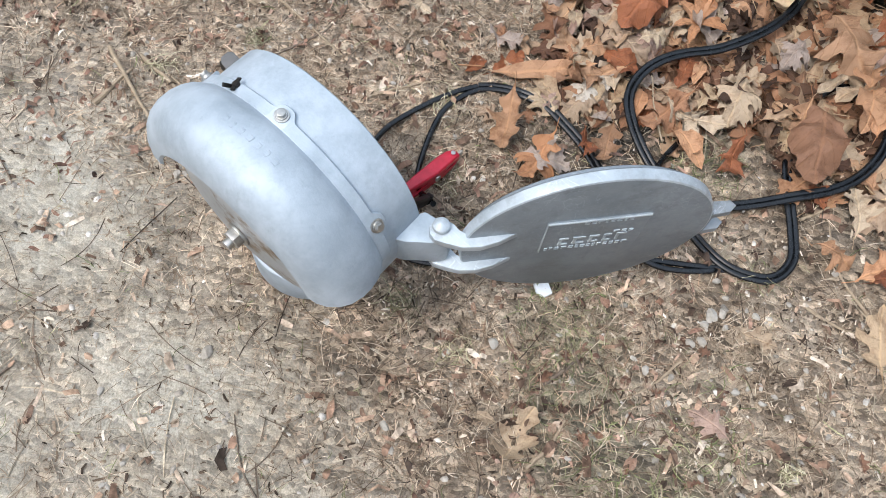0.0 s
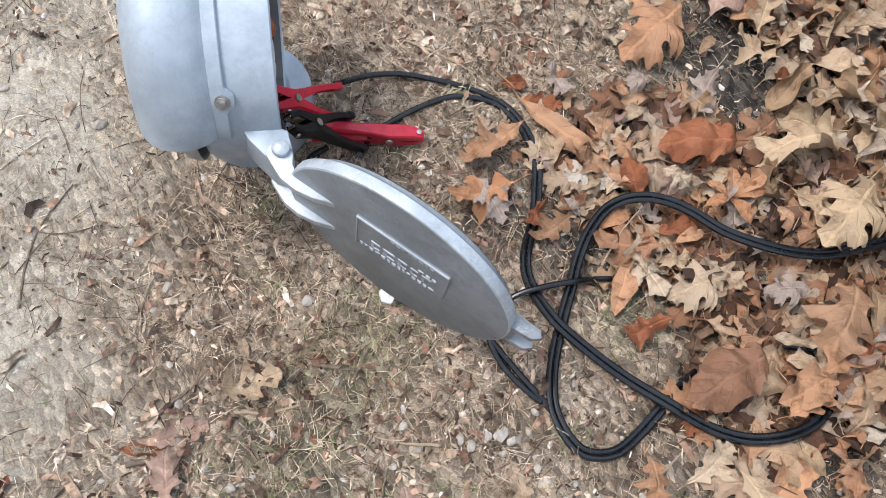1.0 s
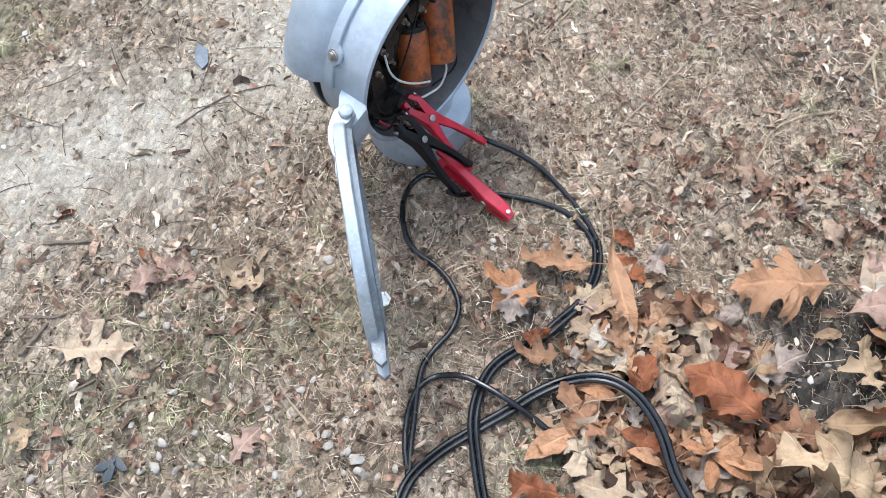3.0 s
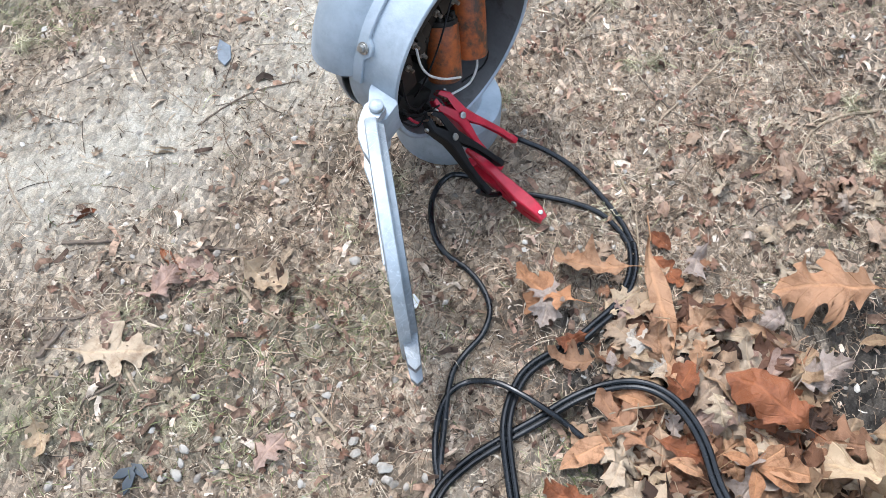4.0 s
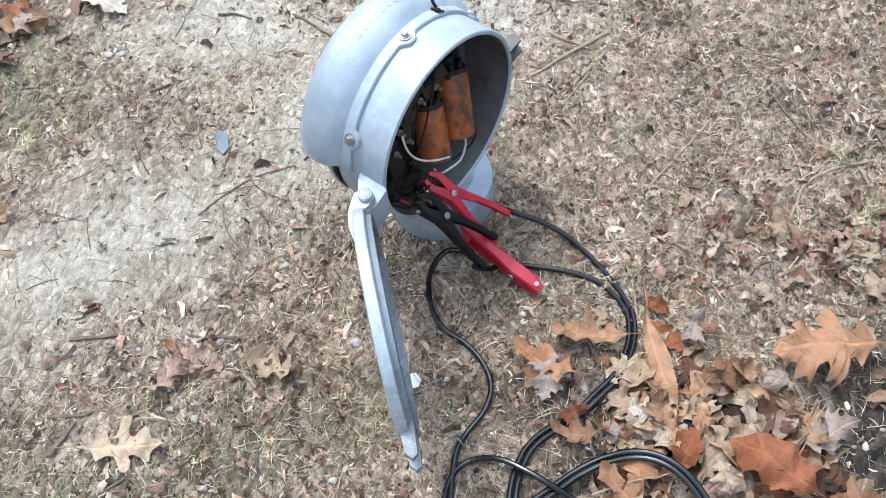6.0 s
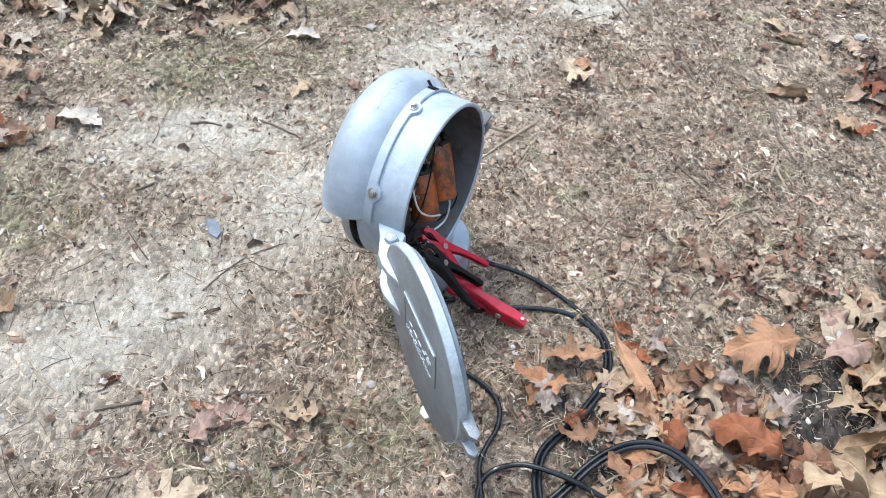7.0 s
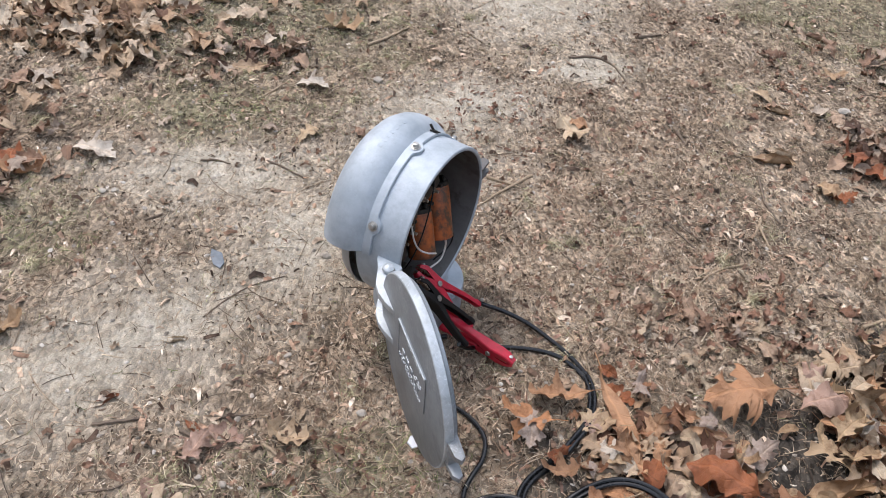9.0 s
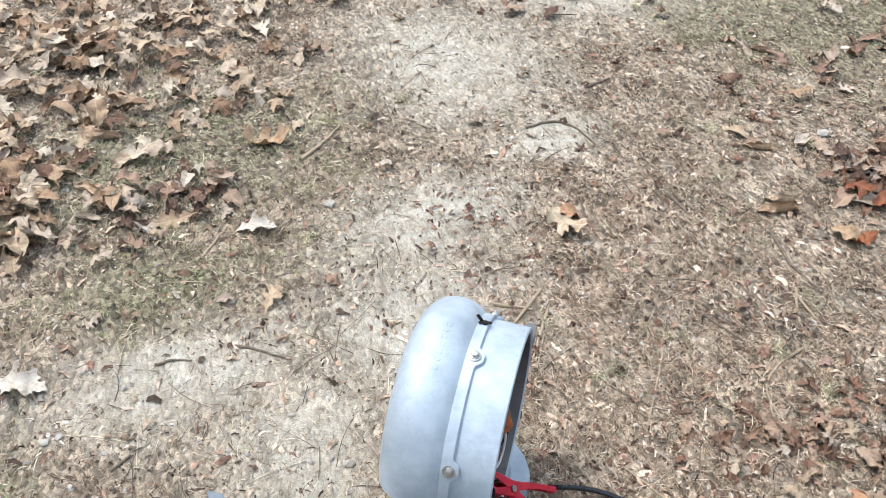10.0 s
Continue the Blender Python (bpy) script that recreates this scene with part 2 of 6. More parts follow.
def ground_material():
    m, nt, b = material("bare_soil_with_litter", (0.2, 0.16, 0.11), 0.9)
    v = coords(nt, 1.0)
    c, sandy = soil_colour(nt, v)
    # small crumbs, chips and grit
    vor = nt.nodes.new("ShaderNodeTexVoronoi")
    vor.inputs["Scale"].default_value = 130
    vor.inputs["Randomness"].default_value = 1.0
    nt.links.new(coords(nt, 1.0, stretch=(1, 0.6, 1)), vor.inputs["Vector"])
    tone = nt.nodes.new("ShaderNodeSeparateColor")
    nt.links.new(vor.outputs["Color"], tone.inputs[0])
    crumbs = ramp(nt, tone.outputs[0], [(0.0, (0.32, 0.30, 0.28)), (0.35, (0.74, 0.71, 0.68)), (0.8, (1.4, 1.34, 1.25)), (1.0, (2.1, 2.0, 1.85))])
    c = mix(nt, calc(nt, "SUBTRACT", 0.8, calc(nt, "MULTIPLY", sandy, 0.75)), c, crumbs, "MULTIPLY")
    grit = noise_tex(nt, v, 420, 4, 0.7)
    c = mix(nt, 0.8, c, ramp(nt, grit, [(0.3, (0.5, 0.5, 0.5)), (0.6, (1.1, 1.1, 1.1)), (0.75, (1.5, 1.5, 1.45))]), "MULTIPLY")
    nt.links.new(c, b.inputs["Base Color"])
    h = calc(nt, "ADD", calc(nt, "MULTIPLY", vor.outputs["Distance"], -0.8), calc(nt, "MULTIPLY", grit, 0.5))
    h = calc(nt, "ADD", h, calc(nt, "MULTIPLY", noise_tex(nt, v, 60, 6, 0.7), 1.2))
    h = calc(nt, "MULTIPLY", h, calc(nt, "SUBTRACT", 1.0, calc(nt, "MULTIPLY", sandy, 0.6)))
    bump(nt, b, h, 1.0, 0.009)
    b.inputs["Specular IOR Level"].default_value = 0.2
    return m


def litter_material(name, stops, rough=0.85):
    """Loose flakes: every island takes its own tone."""
    m, nt, b = material(name, (0.3, 0.22, 0.15), rough)
    geo = nt.nodes.new("ShaderNodeNewGeometry")
    c = ramp(nt, geo.outputs["Random Per Island"], stops)
    v = coords(nt, 1.0)
    c = mix(nt, 0.5, c, ramp(nt, noise_tex(nt, v, 300, 3), [(0.3, (0.6, 0.6, 0.6)), (0.7, (1.2, 1.2, 1.2))]), "MULTIPLY")
    # damp and dry patches, a hand and a finger wide
    c = mix(nt, 0.8, c, ramp(nt, noise_tex(nt, v, 15, 4, 0.65), [(0.32, (0.55, 0.53, 0.51)), (0.5, (1.04, 1.04, 1.04)), (0.68, (1.45, 1.45, 1.45))]), "MULTIPLY")
    c = mix(nt, 0.7, c, ramp(nt, noise_tex(nt, v, 60, 3, 0.6), [(0.34, (0.45, 0.43, 0.41)), (0.5, (1.0, 1.0, 1.0)), (0.66, (1.5, 1.5, 1.5))]), "MULTIPLY")
    nt.links.new(c, b.inputs["Base Color"])
    b.inputs["Specular IOR Level"].default_value = 0.25
    return m


def leaf_material(name, stops, source, rough=0.55):
    """Dry leaf: tone by leaf, midrib and side veins by its UV, brown blotches."""
    m, nt, b = material(name, (0.35, 0.2, 0.1), rough)
    if source == "island":
        rnd = nt.nodes.new("ShaderNodeNewGeometry").outputs["Random Per Island"]
    else:
        rnd = nt.nodes.new("ShaderNodeObjectInfo").outputs["Random"]
    c = ramp(nt, rnd, stops)
    uv = nt.nodes.new("ShaderNodeTexCoord").outputs["UV"]
    sep = nt.nodes.new("ShaderNodeSeparateXYZ")
    nt.links.new(uv, sep.inputs[0])
    across = calc(nt, "ABSOLUTE", calc(nt, "SUBTRACT", sep.outputs["Y"], 0.5))
    rib = grey(nt, across, 0.022, 0.006)
    slant = calc(nt, "SUBTRACT", calc(nt, "MULTIPLY", sep.outputs["X"], 7.0), calc(nt, "MULTIPLY", across, 8.0))
    wave = calc(nt, "ABSOLUTE", calc(nt, "SUBTRACT", calc(nt, "FRACT", slant), 0.5))
    side = grey(nt, wave, 0.055, 0.015)
    veins = calc(nt, "MAXIMUM", rib, calc(nt, "MULTIPLY", side, 0.7))
    v = coords(nt, 1.0)
    spots = noise_tex(nt, v, 55, 6, 0.7)
    c = mix(nt, grey(nt, spots, 0.5, 0.72), c, mix(nt, 1.0, c, (0.5, 0.42, 0.36), "MULTIPLY"))
    c = mix(nt, calc(nt, "MULTIPLY", grey(nt, noise_tex(nt, v, 18, 3), 0.55, 0.75), 0.4), c, mix(nt, 1.0, c, (1.35, 1.3, 1.25), "MULTIPLY"))
    c = mix(nt, calc(nt, "MULTIPLY", veins, 0.38), c, mix(nt, 1.0, c, (1.45, 1.4, 1.25), "MULTIPLY"))
    nt.links.new(c, b.inputs["Base Color"])
    bump(nt, b, calc(nt, "ADD", calc(nt, "MULTIPLY", veins, 0.5), calc(nt, "MULTIPLY", noise_tex(nt, v, 80, 6, 0.75), 2.2)), 0.8, 0.003)
    b.inputs["Specular IOR Level"].default_value = 0.35
    return m


soil = ground_material()
chips_mat = litter_material("bark_and_leaf_crumbs", [(0.0, (0.032, 0.022, 0.015)), (0.18, (0.11, 0.077, 0.052)), (0.45, (0.24, 0.176, 0.121)), (0.68, (0.35, 0.262, 0.185)), (0.86, (0.44, 0.36, 0.268)), (0.97, (0.58, 0.495, 0.385)), (1.0, (0.72, 0.65, 0.55))])
straw_mat = litter_material("dry_grass_and_needles", [(0.0, (0.07, 0.045, 0.028)), (0.2, (0.20, 0.139, 0.091)), (0.5, (0.36, 0.273, 0.19)), (0.82, (0.50, 0.41, 0.30)), (1.0, (0.62, 0.535, 0.41))])
needle_mat = litter_material("red_brown_needles", [(0.0, (0.15, 0.088, 0.056)), (0.35, (0.36, 0.235, 0.15)), (0.7, (0.52, 0.385, 0.262)), (1.0, (0.66, 0.545, 0.41))])
fragment_mat = litter_material("torn_leaf_bits", [(0.0, (0.055, 0.038, 0.028)), (0.3, (0.15, 0.095, 0.065)), (0.5, (0.28, 0.175, 0.118)), (0.72, (0.42, 0.29, 0.20)), (0.9, (0.50, 0.39, 0.29)), (1.0, (0.64, 0.54, 0.43))])
twig_mat = litter_material("broken_twigs", [(0.0, (0.06, 0.045, 0.034)), (0.5, (0.17, 0.125, 0.088)), (0.8, (0.30, 0.235, 0.165)), (1.0, (0.48, 0.40, 0.29))])
tuft_mat = litter_material("dry_grass_tufts", [(0.0, (0.13, 0.115, 0.06)), (0.4, (0.30, 0.275, 0.16)), (0.75, (0.45, 0.405, 0.265)), (1.0, (0.62, 0.56, 0.40))])
grass_mat = litter_material("thin_green_grass", [(0.0, (0.10, 0.12, 0.045)), (0.5, (0.2, 0.225, 0.09)), (1.0, (0.40, 0.385, 0.21))])
rusty_chips = litter_material("red_brown_leaf_crumbs", [(0.0, (0.05, 0.03, 0.022)), (0.35, (0.17, 0.095, 0.066)), (0.7, (0.30, 0.18, 0.128)), (1.0, (0.42, 0.30, 0.225))])
grit_mat = litter_material("small_gravel", [(0.0, (0.22, 0.195, 0.16)), (0.6, (0.36, 0.32, 0.27)), (1.0, (0.58, 0.54, 0.48))])
TAN = [(0.0, (0.34, 0.225, 0.13)), (0.3, (0.44, 0.305, 0.185)), (0.6, (0.50, 0.37, 0.235)), (0.85, (0.43, 0.325, 0.225)), (1.0, (0.56, 0.44, 0.30))]
MIXED = [(0.0, (0.12, 0.058, 0.036)), (0.2, (0.27, 0.14, 0.078)), (0.4, (0.38, 0.235, 0.138)), (0.6, (0.43, 0.30, 0.185)), (0.8, (0.36, 0.265, 0.19)), (1.0, (0.50, 0.39, 0.27))]
tan_leaf = leaf_material("tan_dry_leaf", TAN, "object")
mixed_leaf = leaf_material("mixed_dry_leaf", MIXED, "object")
rust_leaf = leaf_material("rust_tan_dry_leaf", [(0.0, (0.38, 0.20, 0.105)), (1.0, (0.47, 0.28, 0.16))], "object")
orange_leaf = leaf_material("orange_dry_leaf", [(0.0, (0.46, 0.215, 0.10)), (1.0, (0.54, 0.30, 0.165))], "object")
brown_leaf = leaf_material("red_brown_dry_leaf", [(0.0, (0.19, 0.066, 0.030)), (1.0, (0.34, 0.125, 0.055))], "object", 0.42)
grey_leaf = leaf_material("greyish_dry_leaf", [(0.0, (0.34, 0.265, 0.22)), (1.0, (0.44, 0.355, 0.295))], "object")
pale_leaf = leaf_material("bleached_dry_leaf", [(0.0, (0.52, 0.445, 0.36)), (1.0, (0.62, 0.55, 0.46))], "object")
pink_leaf = leaf_material("faded_rose_brown_leaf", [(0.0, (0.36, 0.235, 0.18)), (1.0, (0.47, 0.325, 0.255))], "object")
DRIFT = [(0.0, (0.085, 0.046, 0.030)), (0.2, (0.20, 0.115, 0.074)), (0.42, (0.33, 0.21, 0.14)), (0.66, (0.44, 0.32, 0.225)), (0.86, (0.38, 0.30, 0.235)), (1.0, (0.58, 0.49, 0.385))]
WARM_DRIFT = [(0.0, (0.07, 0.034, 0.022)), (0.2, (0.22, 0.105, 0.056)), (0.42, (0.40, 0.21, 0.115)), (0.66, (0.50, 0.33, 0.20)), (0.86, (0.37, 0.265, 0.182)), (1.0, (0.60, 0.48, 0.34))]
pile_leaf = leaf_material("heaped_dry_leaves", DRIFT, "island")
tan_heap = leaf_material("heaped_tan_leaves", [(0.0, (0.14, 0.075, 0.045)), (0.18, (0.32, 0.20, 0.115)), (0.4, (0.43, 0.305, 0.195)), (0.65, (0.52, 0.395, 0.27)), (0.85, (0.45, 0.36, 0.275)), (1.0, (0.63, 0.53, 0.40))], "island")
heap_leaf = leaf_material("heaped_red_brown_leaves", WARM_DRIFT, "island")
# near-black browns: the shade in the heap's gaps is put into these leaves
gap_shade_leaf = leaf_material("gap_shade_leaves", [(0.0, (0.030, 0.018, 0.013)), (0.4, (0.075, 0.040, 0.024)), (0.75, (0.13, 0.066, 0.036)), (1.0, (0.20, 0.125, 0.078))], "island")
bits_leaf = leaf_material("broken_leaf_bits", [(0.0, (0.12, 0.06, 0.038)), (0.3, (0.27, 0.145, 0.09)), (0.55, (0.36, 0.215, 0.15)), (0.8, (0.42, 0.32, 0.215)), (1.0, (0.58, 0.49, 0.37))], "island")
tyre_rubber = plain("tyre_rubber", (0.012, 0.012, 0.012), (0.03, 0.03, 0.029), 0.8, 0.0, 40, 0.3)
# plain brown of the unseen ring added to block low sky light
woods = plain("sky_shade_brown", (0.05, 0.045, 0.036), (0.12, 0.10, 0.075), 0.95, 0.0, 0.6)


# ---------------------------------------------------------------- building helpers
def part(name, bm, mat, parent=None, label="", smooth=True):
    """One bmesh as one mesh object under a thing or a part."""
    me = bpy.data.meshes.new(name)
    bm.normal_update()
    if smooth:
        for f in bm.faces:
            f.smooth = True
        for e in bm.edges:
            if len(e.link_faces) == 2 and e.calc_face_angle(0.0) > radians(35):
                e.smooth = False
    bm.to_mesh(me)
    bm.free()
    me.materials.append(mat)
    ob = new(name, me)
    if parent is not None:
        ob.parent = parent
    if label:
        tagged(ob, label)
    return ob


def root(name, m, label, category, group="", kind=""):
    ob = new(name)
    ob.empty_display_size = 0.05
    ob.matrix_world = m
    return tagged(ob, label, category, group, kind)


def revolve(bm, profile, a0=0.0, a1=360.0, seg=96, m=Matrix(), closed=False):
    """Turn (s, r) points about the local x axis; angles in degrees from +y towards +z."""
    full = abs(a1 - a0 - 360) < 1e-6
    n = seg if full else seg + 1
    rings = []
    for s, r in profile:
        ring = []
        for i in range(n):
            a = radians(a0 + (a1 - a0) * i / seg)
            ring.append(bm.verts.new(m @ Vector((s, r * math.cos(a), r * math.sin(a)))))
        rings.append(ring)
    k = len(rings)
    for j in range(k if closed else k - 1):
        p, q = rings[j], rings[(j + 1) % k]
        for i in range(n if full else n - 1):
            i2 = (i + 1) % n
            bm.faces.new((p[i], p[i2], q[i2], q[i]))
    if closed and not full:
        bm.faces.new([r[0] for r in rings])
        bm.faces.new([r[-1] for r in reversed(rings)])
    return rings


def box(bm, size, m=Matrix(), bevel=0.0, seg=2):
    g = bmesh.ops.create_cube(bm, size=1.0, matrix=m @ Matrix.Diagonal((*size, 1)))
    if bevel:
        es = list({e for v in g["verts"] for e in v.link_edges})
        bmesh.ops.bevel(bm, geom=es, offset=bevel, segments=seg, affect="EDGES", profile=0.6)


def cyl(bm, r1, r2, h, m=Matrix(), seg=20, bevel=0.0):
    """A cylinder along local z, its middle at the origin."""
    g = bmesh.ops.create_cone(bm, cap_ends=True, segments=seg, radius1=r1, radius2=r2, depth=h, matrix=m)
    if bevel:
        es = [e for e in {e for v in g["verts"] for e in v.link_edges} if len(e.link_faces) == 2 and e.calc_face_angle(0) > 0.9]
        bmesh.ops.bevel(bm, geom=es, offset=bevel, segments=2, affect="EDGES", profile=0.6)


def spline(points, step=6):
    """Points along a smooth curve through the given ones."""
    p = [Vector(q) for q in points]
    p = [2 * p[0] - p[1]] + p + [2 * p[-1] - p[-2]]
    out = []
    for i in range(1, len(p) - 2):
        a, b, c, d = p[i - 1:i + 3]
        for k in range(step):
            t = k / step
            out.append(0.5 * ((2 * b) + (c - a) * t + (2 * a - 5 * b + 4 * c - d) * t * t + (3 * b - 3 * c + d - a) * t ** 3))
    out.append(p[-2])
    return out


def tube(bm, pts, radius, seg=8, taper=1.0, side=0.0, capped=True):
    """A round tube along pts; side shifts it sideways in the ground plane."""
    rings = []
    n = len(pts)
    ref = Vector((0, 0, 1))
    for i, p in enumerate(pts):
        d = (pts[min(i + 1, n - 1)] - pts[max(i - 1, 0)]).normalized()
        x = d.cross(ref)
        if x.length < 1e-3:
            x = d.cross(Vector((1, 0, 0)))
        x.normalize()
        y = x.cross(d).normalized()
        r = radius * (1 + (taper - 1) * i / (n - 1))
        c = p + x * side
        rings.append([bm.verts.new(c + x * (r * math.cos(2 * math.pi * k / seg)) + y * (r * math.sin(2 * math.pi * k / seg))) for k in range(seg)])
    for a, b in zip(rings, rings[1:]):
        for k in range(seg):
            bm.faces.new((a[k], a[(k + 1) % seg], b[(k + 1) % seg], b[k]))
    if capped:
        bm.faces.new(list(reversed(rings[0])))
        bm.faces.new(rings[-1])


def prism(bm, outline, thick, m=Matrix(), bevel=0.0):
    """An outline in local x, y, given thickness along z about 0."""
    lo = [bm.verts.new(m @ Vector((x, y, -thick / 2))) for x, y in outline]
    hi = [bm.verts.new(m @ Vector((x, y, thick / 2))) for x, y in outline]
    fs = [bm.faces.new(list(reversed(lo))), bm.faces.new(hi)]
    n = len(outline)
    for i in range(n):
        fs.append(bm.faces.new((lo[i], lo[(i + 1) % n], hi[(i + 1) % n], hi[i])))
    if bevel:
        es = [e for f in fs[:2] for e in f.edges]
        bmesh.ops.bevel(bm, geom=es, offset=bevel, segments=2, affect="EDGES", profile=0.6)


def rise(x, y):
    """Gentle unevenness of the ground; takes numbers or arrays."""
    return (0.0022 * np.sin(9.1 * x + 4.0 * y + 0.7) + 0.0020 * np.sin(-5.3 * x + 12.7 * y + 2.1) + 0.0013 * np.sin(21 * x + 17 * y)
            + 0.0012 * np.sin(33 * x - 26 * y + 1.1) + 0.0008 * np.sin(55 * x + 71 * y + 0.4))


def level(x, y):
    return float(rise(x, y))


# ---------------------------------------------------------------- ground
def ground():
    fine = np.arange(-1.7, 2.9001, 0.02)
    out = 2.9 + np.cumsum(0.05 * 1.28 ** np.arange(31))
    back = -1.7 - np.cumsum(0.05 * 1.28 ** np.arange(31))
    line = np.concatenate([back[::-1], fine, out])
    gx, gy = np.meshgrid(line, line)
    far = np.clip((np.maximum(np.abs(gx - 0.6), np.abs(gy - 0.6)) - 2.3) / 6, 0, 1)
    z = rise(gx, gy) * (1 - far)
    n = len(line)
    rng = np.random.default_rng(4)
    z += rng.normal(0, 0.0005, z.shape) * (1 - far)
    verts = np.stack([gx.ravel(), gy.ravel(), z.ravel()], 1)
    idx = np.arange(n * n).reshape(n, n)
    faces = np.stack([idx[:-1, :-1], idx[:-1, 1:], idx[1:, 1:], idx[1:, :-1]], -1).reshape(-1, 4)
    me = bpy.data.meshes.new("ground")
    me.from_pydata(verts.tolist(), [], faces.tolist())
    me.polygons.foreach_set("use_smooth", np.ones(len(faces), bool))
    me.materials.append(soil)
    return tagged(new("ground", me), "bare brown soil with pale sandy wear and crumbled litter", "ground", kind="structure")


ground()


def sky_shade_ring():
    """A ring like bare woods, added well out of sight to shade the low sky."""
    bm = bmesh.new()
    rows = []
    for i in range(180):
        a = 2 * math.pi * i / 180
        h = 13 + 4 * noise.noise(Vector((6 * math.cos(a), 6 * math.sin(a), 2)))
        d = 26 + 2 * noise.noise(Vector((9 * math.cos(a), 9 * math.sin(a), 5)))
        rows.append([bm.verts.new((d * math.cos(a) * k, d * math.sin(a) * k, z)) for k, z in ((1, -0.2), (1.02, h * 0.5), (1.06, h))])
    for i in range(180):
        p, q = rows[i], rows[(i + 1) % 180]
        for k in range(2):
            bm.faces.new((p[k], q[k], q[k + 1], p[k + 1]))
    tagged(part("backdrop", bm, woods), "unseen brown ring added to shade the low sky", "woods", kind="structure")


sky_shade_ring()

# ---------------------------------------------------------------- the bell
AZ = -32.6
CASE = pose(0.0435, -0.0149, 0.2194) @ pose(0, 0, 0, 0, -1.66, 0)
bell = root("crossing_bell", pose(0.10, -0.175, 0.0, 0, 0, AZ), "silver-painted cast crossing bell with open lid standing on soil", "bell")


def polar(s, r, a):
    """A place on the case: x outward along the axis, y along the surface, z away from the axis."""
    return CASE @ pose(0, 0, 0, a - 90, 0, 0) @ pose(s, 0, r)


def bell_case():
    bm = bmesh.new()
    prof = [(-0.002, 0.1355), (0.0, 0.1370), (0.0, 0.1405), (-0.0015, 0.1422), (-0.020, 0.1428), (-0.046, 0.1432), (-0.074, 0.1436), (-0.080, 0.1425),
            (-0.086, 0.136), (-0.090, 0.122), (-0.091, 0.04), (-0.091, 0.012), (-0.084, 0.012), (-0.084, 0.125), (-0.080, 0.1335), (-0.04, 0.1350)]
    revolve(bm, prof, seg=128, m=CASE, closed=True)
    case = part("case", bm, silver, bell, "round silver cast case with a thin open rim")
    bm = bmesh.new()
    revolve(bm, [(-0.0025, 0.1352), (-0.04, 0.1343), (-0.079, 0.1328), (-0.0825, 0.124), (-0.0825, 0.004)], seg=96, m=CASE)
    part("lining", bm, inner_dark, case, "dull grey inside of the case, darkened for its shade")
    return case


case = bell_case()


def bell_base():
    bm = bmesh.new()
    up = pose(0, 0, 0, 0, -90, 0)
    prof = [(0.0, 0.074), (0.0, 0.0825), (0.004, 0.0838), (0.056, 0.083), (0.060, 0.0818), (0.062, 0.079), (0.063, 0.058), (0.066, 0.053), (0.081, 0.048),
            (0.081, 0.03), (0.055, 0.046), (0.05, 0.074)]
    revolve(bm, prof, seg=72, m=up, closed=True)
    base = part("base", bm, silver, bell, "round cast mounting socket resting on the ground")
    bm = bmesh.new()
    # saddle web between the case and the socket
    prism(bm, [(-0.055, 0.05), (0.036, 0.05), (0.030, 0.079), (-0.050, 0.079), (-0.065, 0.072)], 0.07, pose(0.0, 0, 0, 90, 0, 0), 0.006)
    part("saddle", bm, silver, base)
    return base


bell_base()


def bell_gong():
    bm = bmesh.new()
    prof = [(-0.096, 0.140), (-0.094, 0.1435), (-0.099, 0.1445), (-0.112, 0.139), (-0.126, 0.121), (-0.136, 0.093), (-0.142, 0.06), (-0.145, 0.02), (-0.145, 0.004),
            (-0.141, 0.004), (-0.138, 0.06), (-0.132, 0.092), (-0.121, 0.118), (-0.109, 0.134)]
    revolve(bm, prof, seg=112, m=CASE, closed=True)
    gong = part("gong", bm, gong_metal, bell, "shallow bowl gong with brown weathering")
    bm = bmesh.new()
    nut = CASE @ pose(-0.151, 0, 0, 0, 90, 0)
    cyl(bm, 0.016, 0.016, 0.003, nut @ pose(0, 0, 0.004), 24, 0.0008)
    cyl(bm, 0.0125, 0.0125, 0.010, nut @ pose(0, 0, -0.002), 6, 0.0012)
    cyl(bm, 0.0065, 0.006, 0.018, nut @ pose(0, 0, -0.006), 12, 0.0008)
    part("gong_nut", bm, steel, gong, "zinc hexagon nut on a washer")
    bm = bmesh.new()
    cyl(bm, 0.03, 0.025, 0.05, CASE @ pose(-0.115, 0, 0, 0, 90, 0), 24)
    part("gong_post", bm, black_iron, gong)
    return gong


bell_gong()

BOLTS = (151.7, 93.0, 34.3)


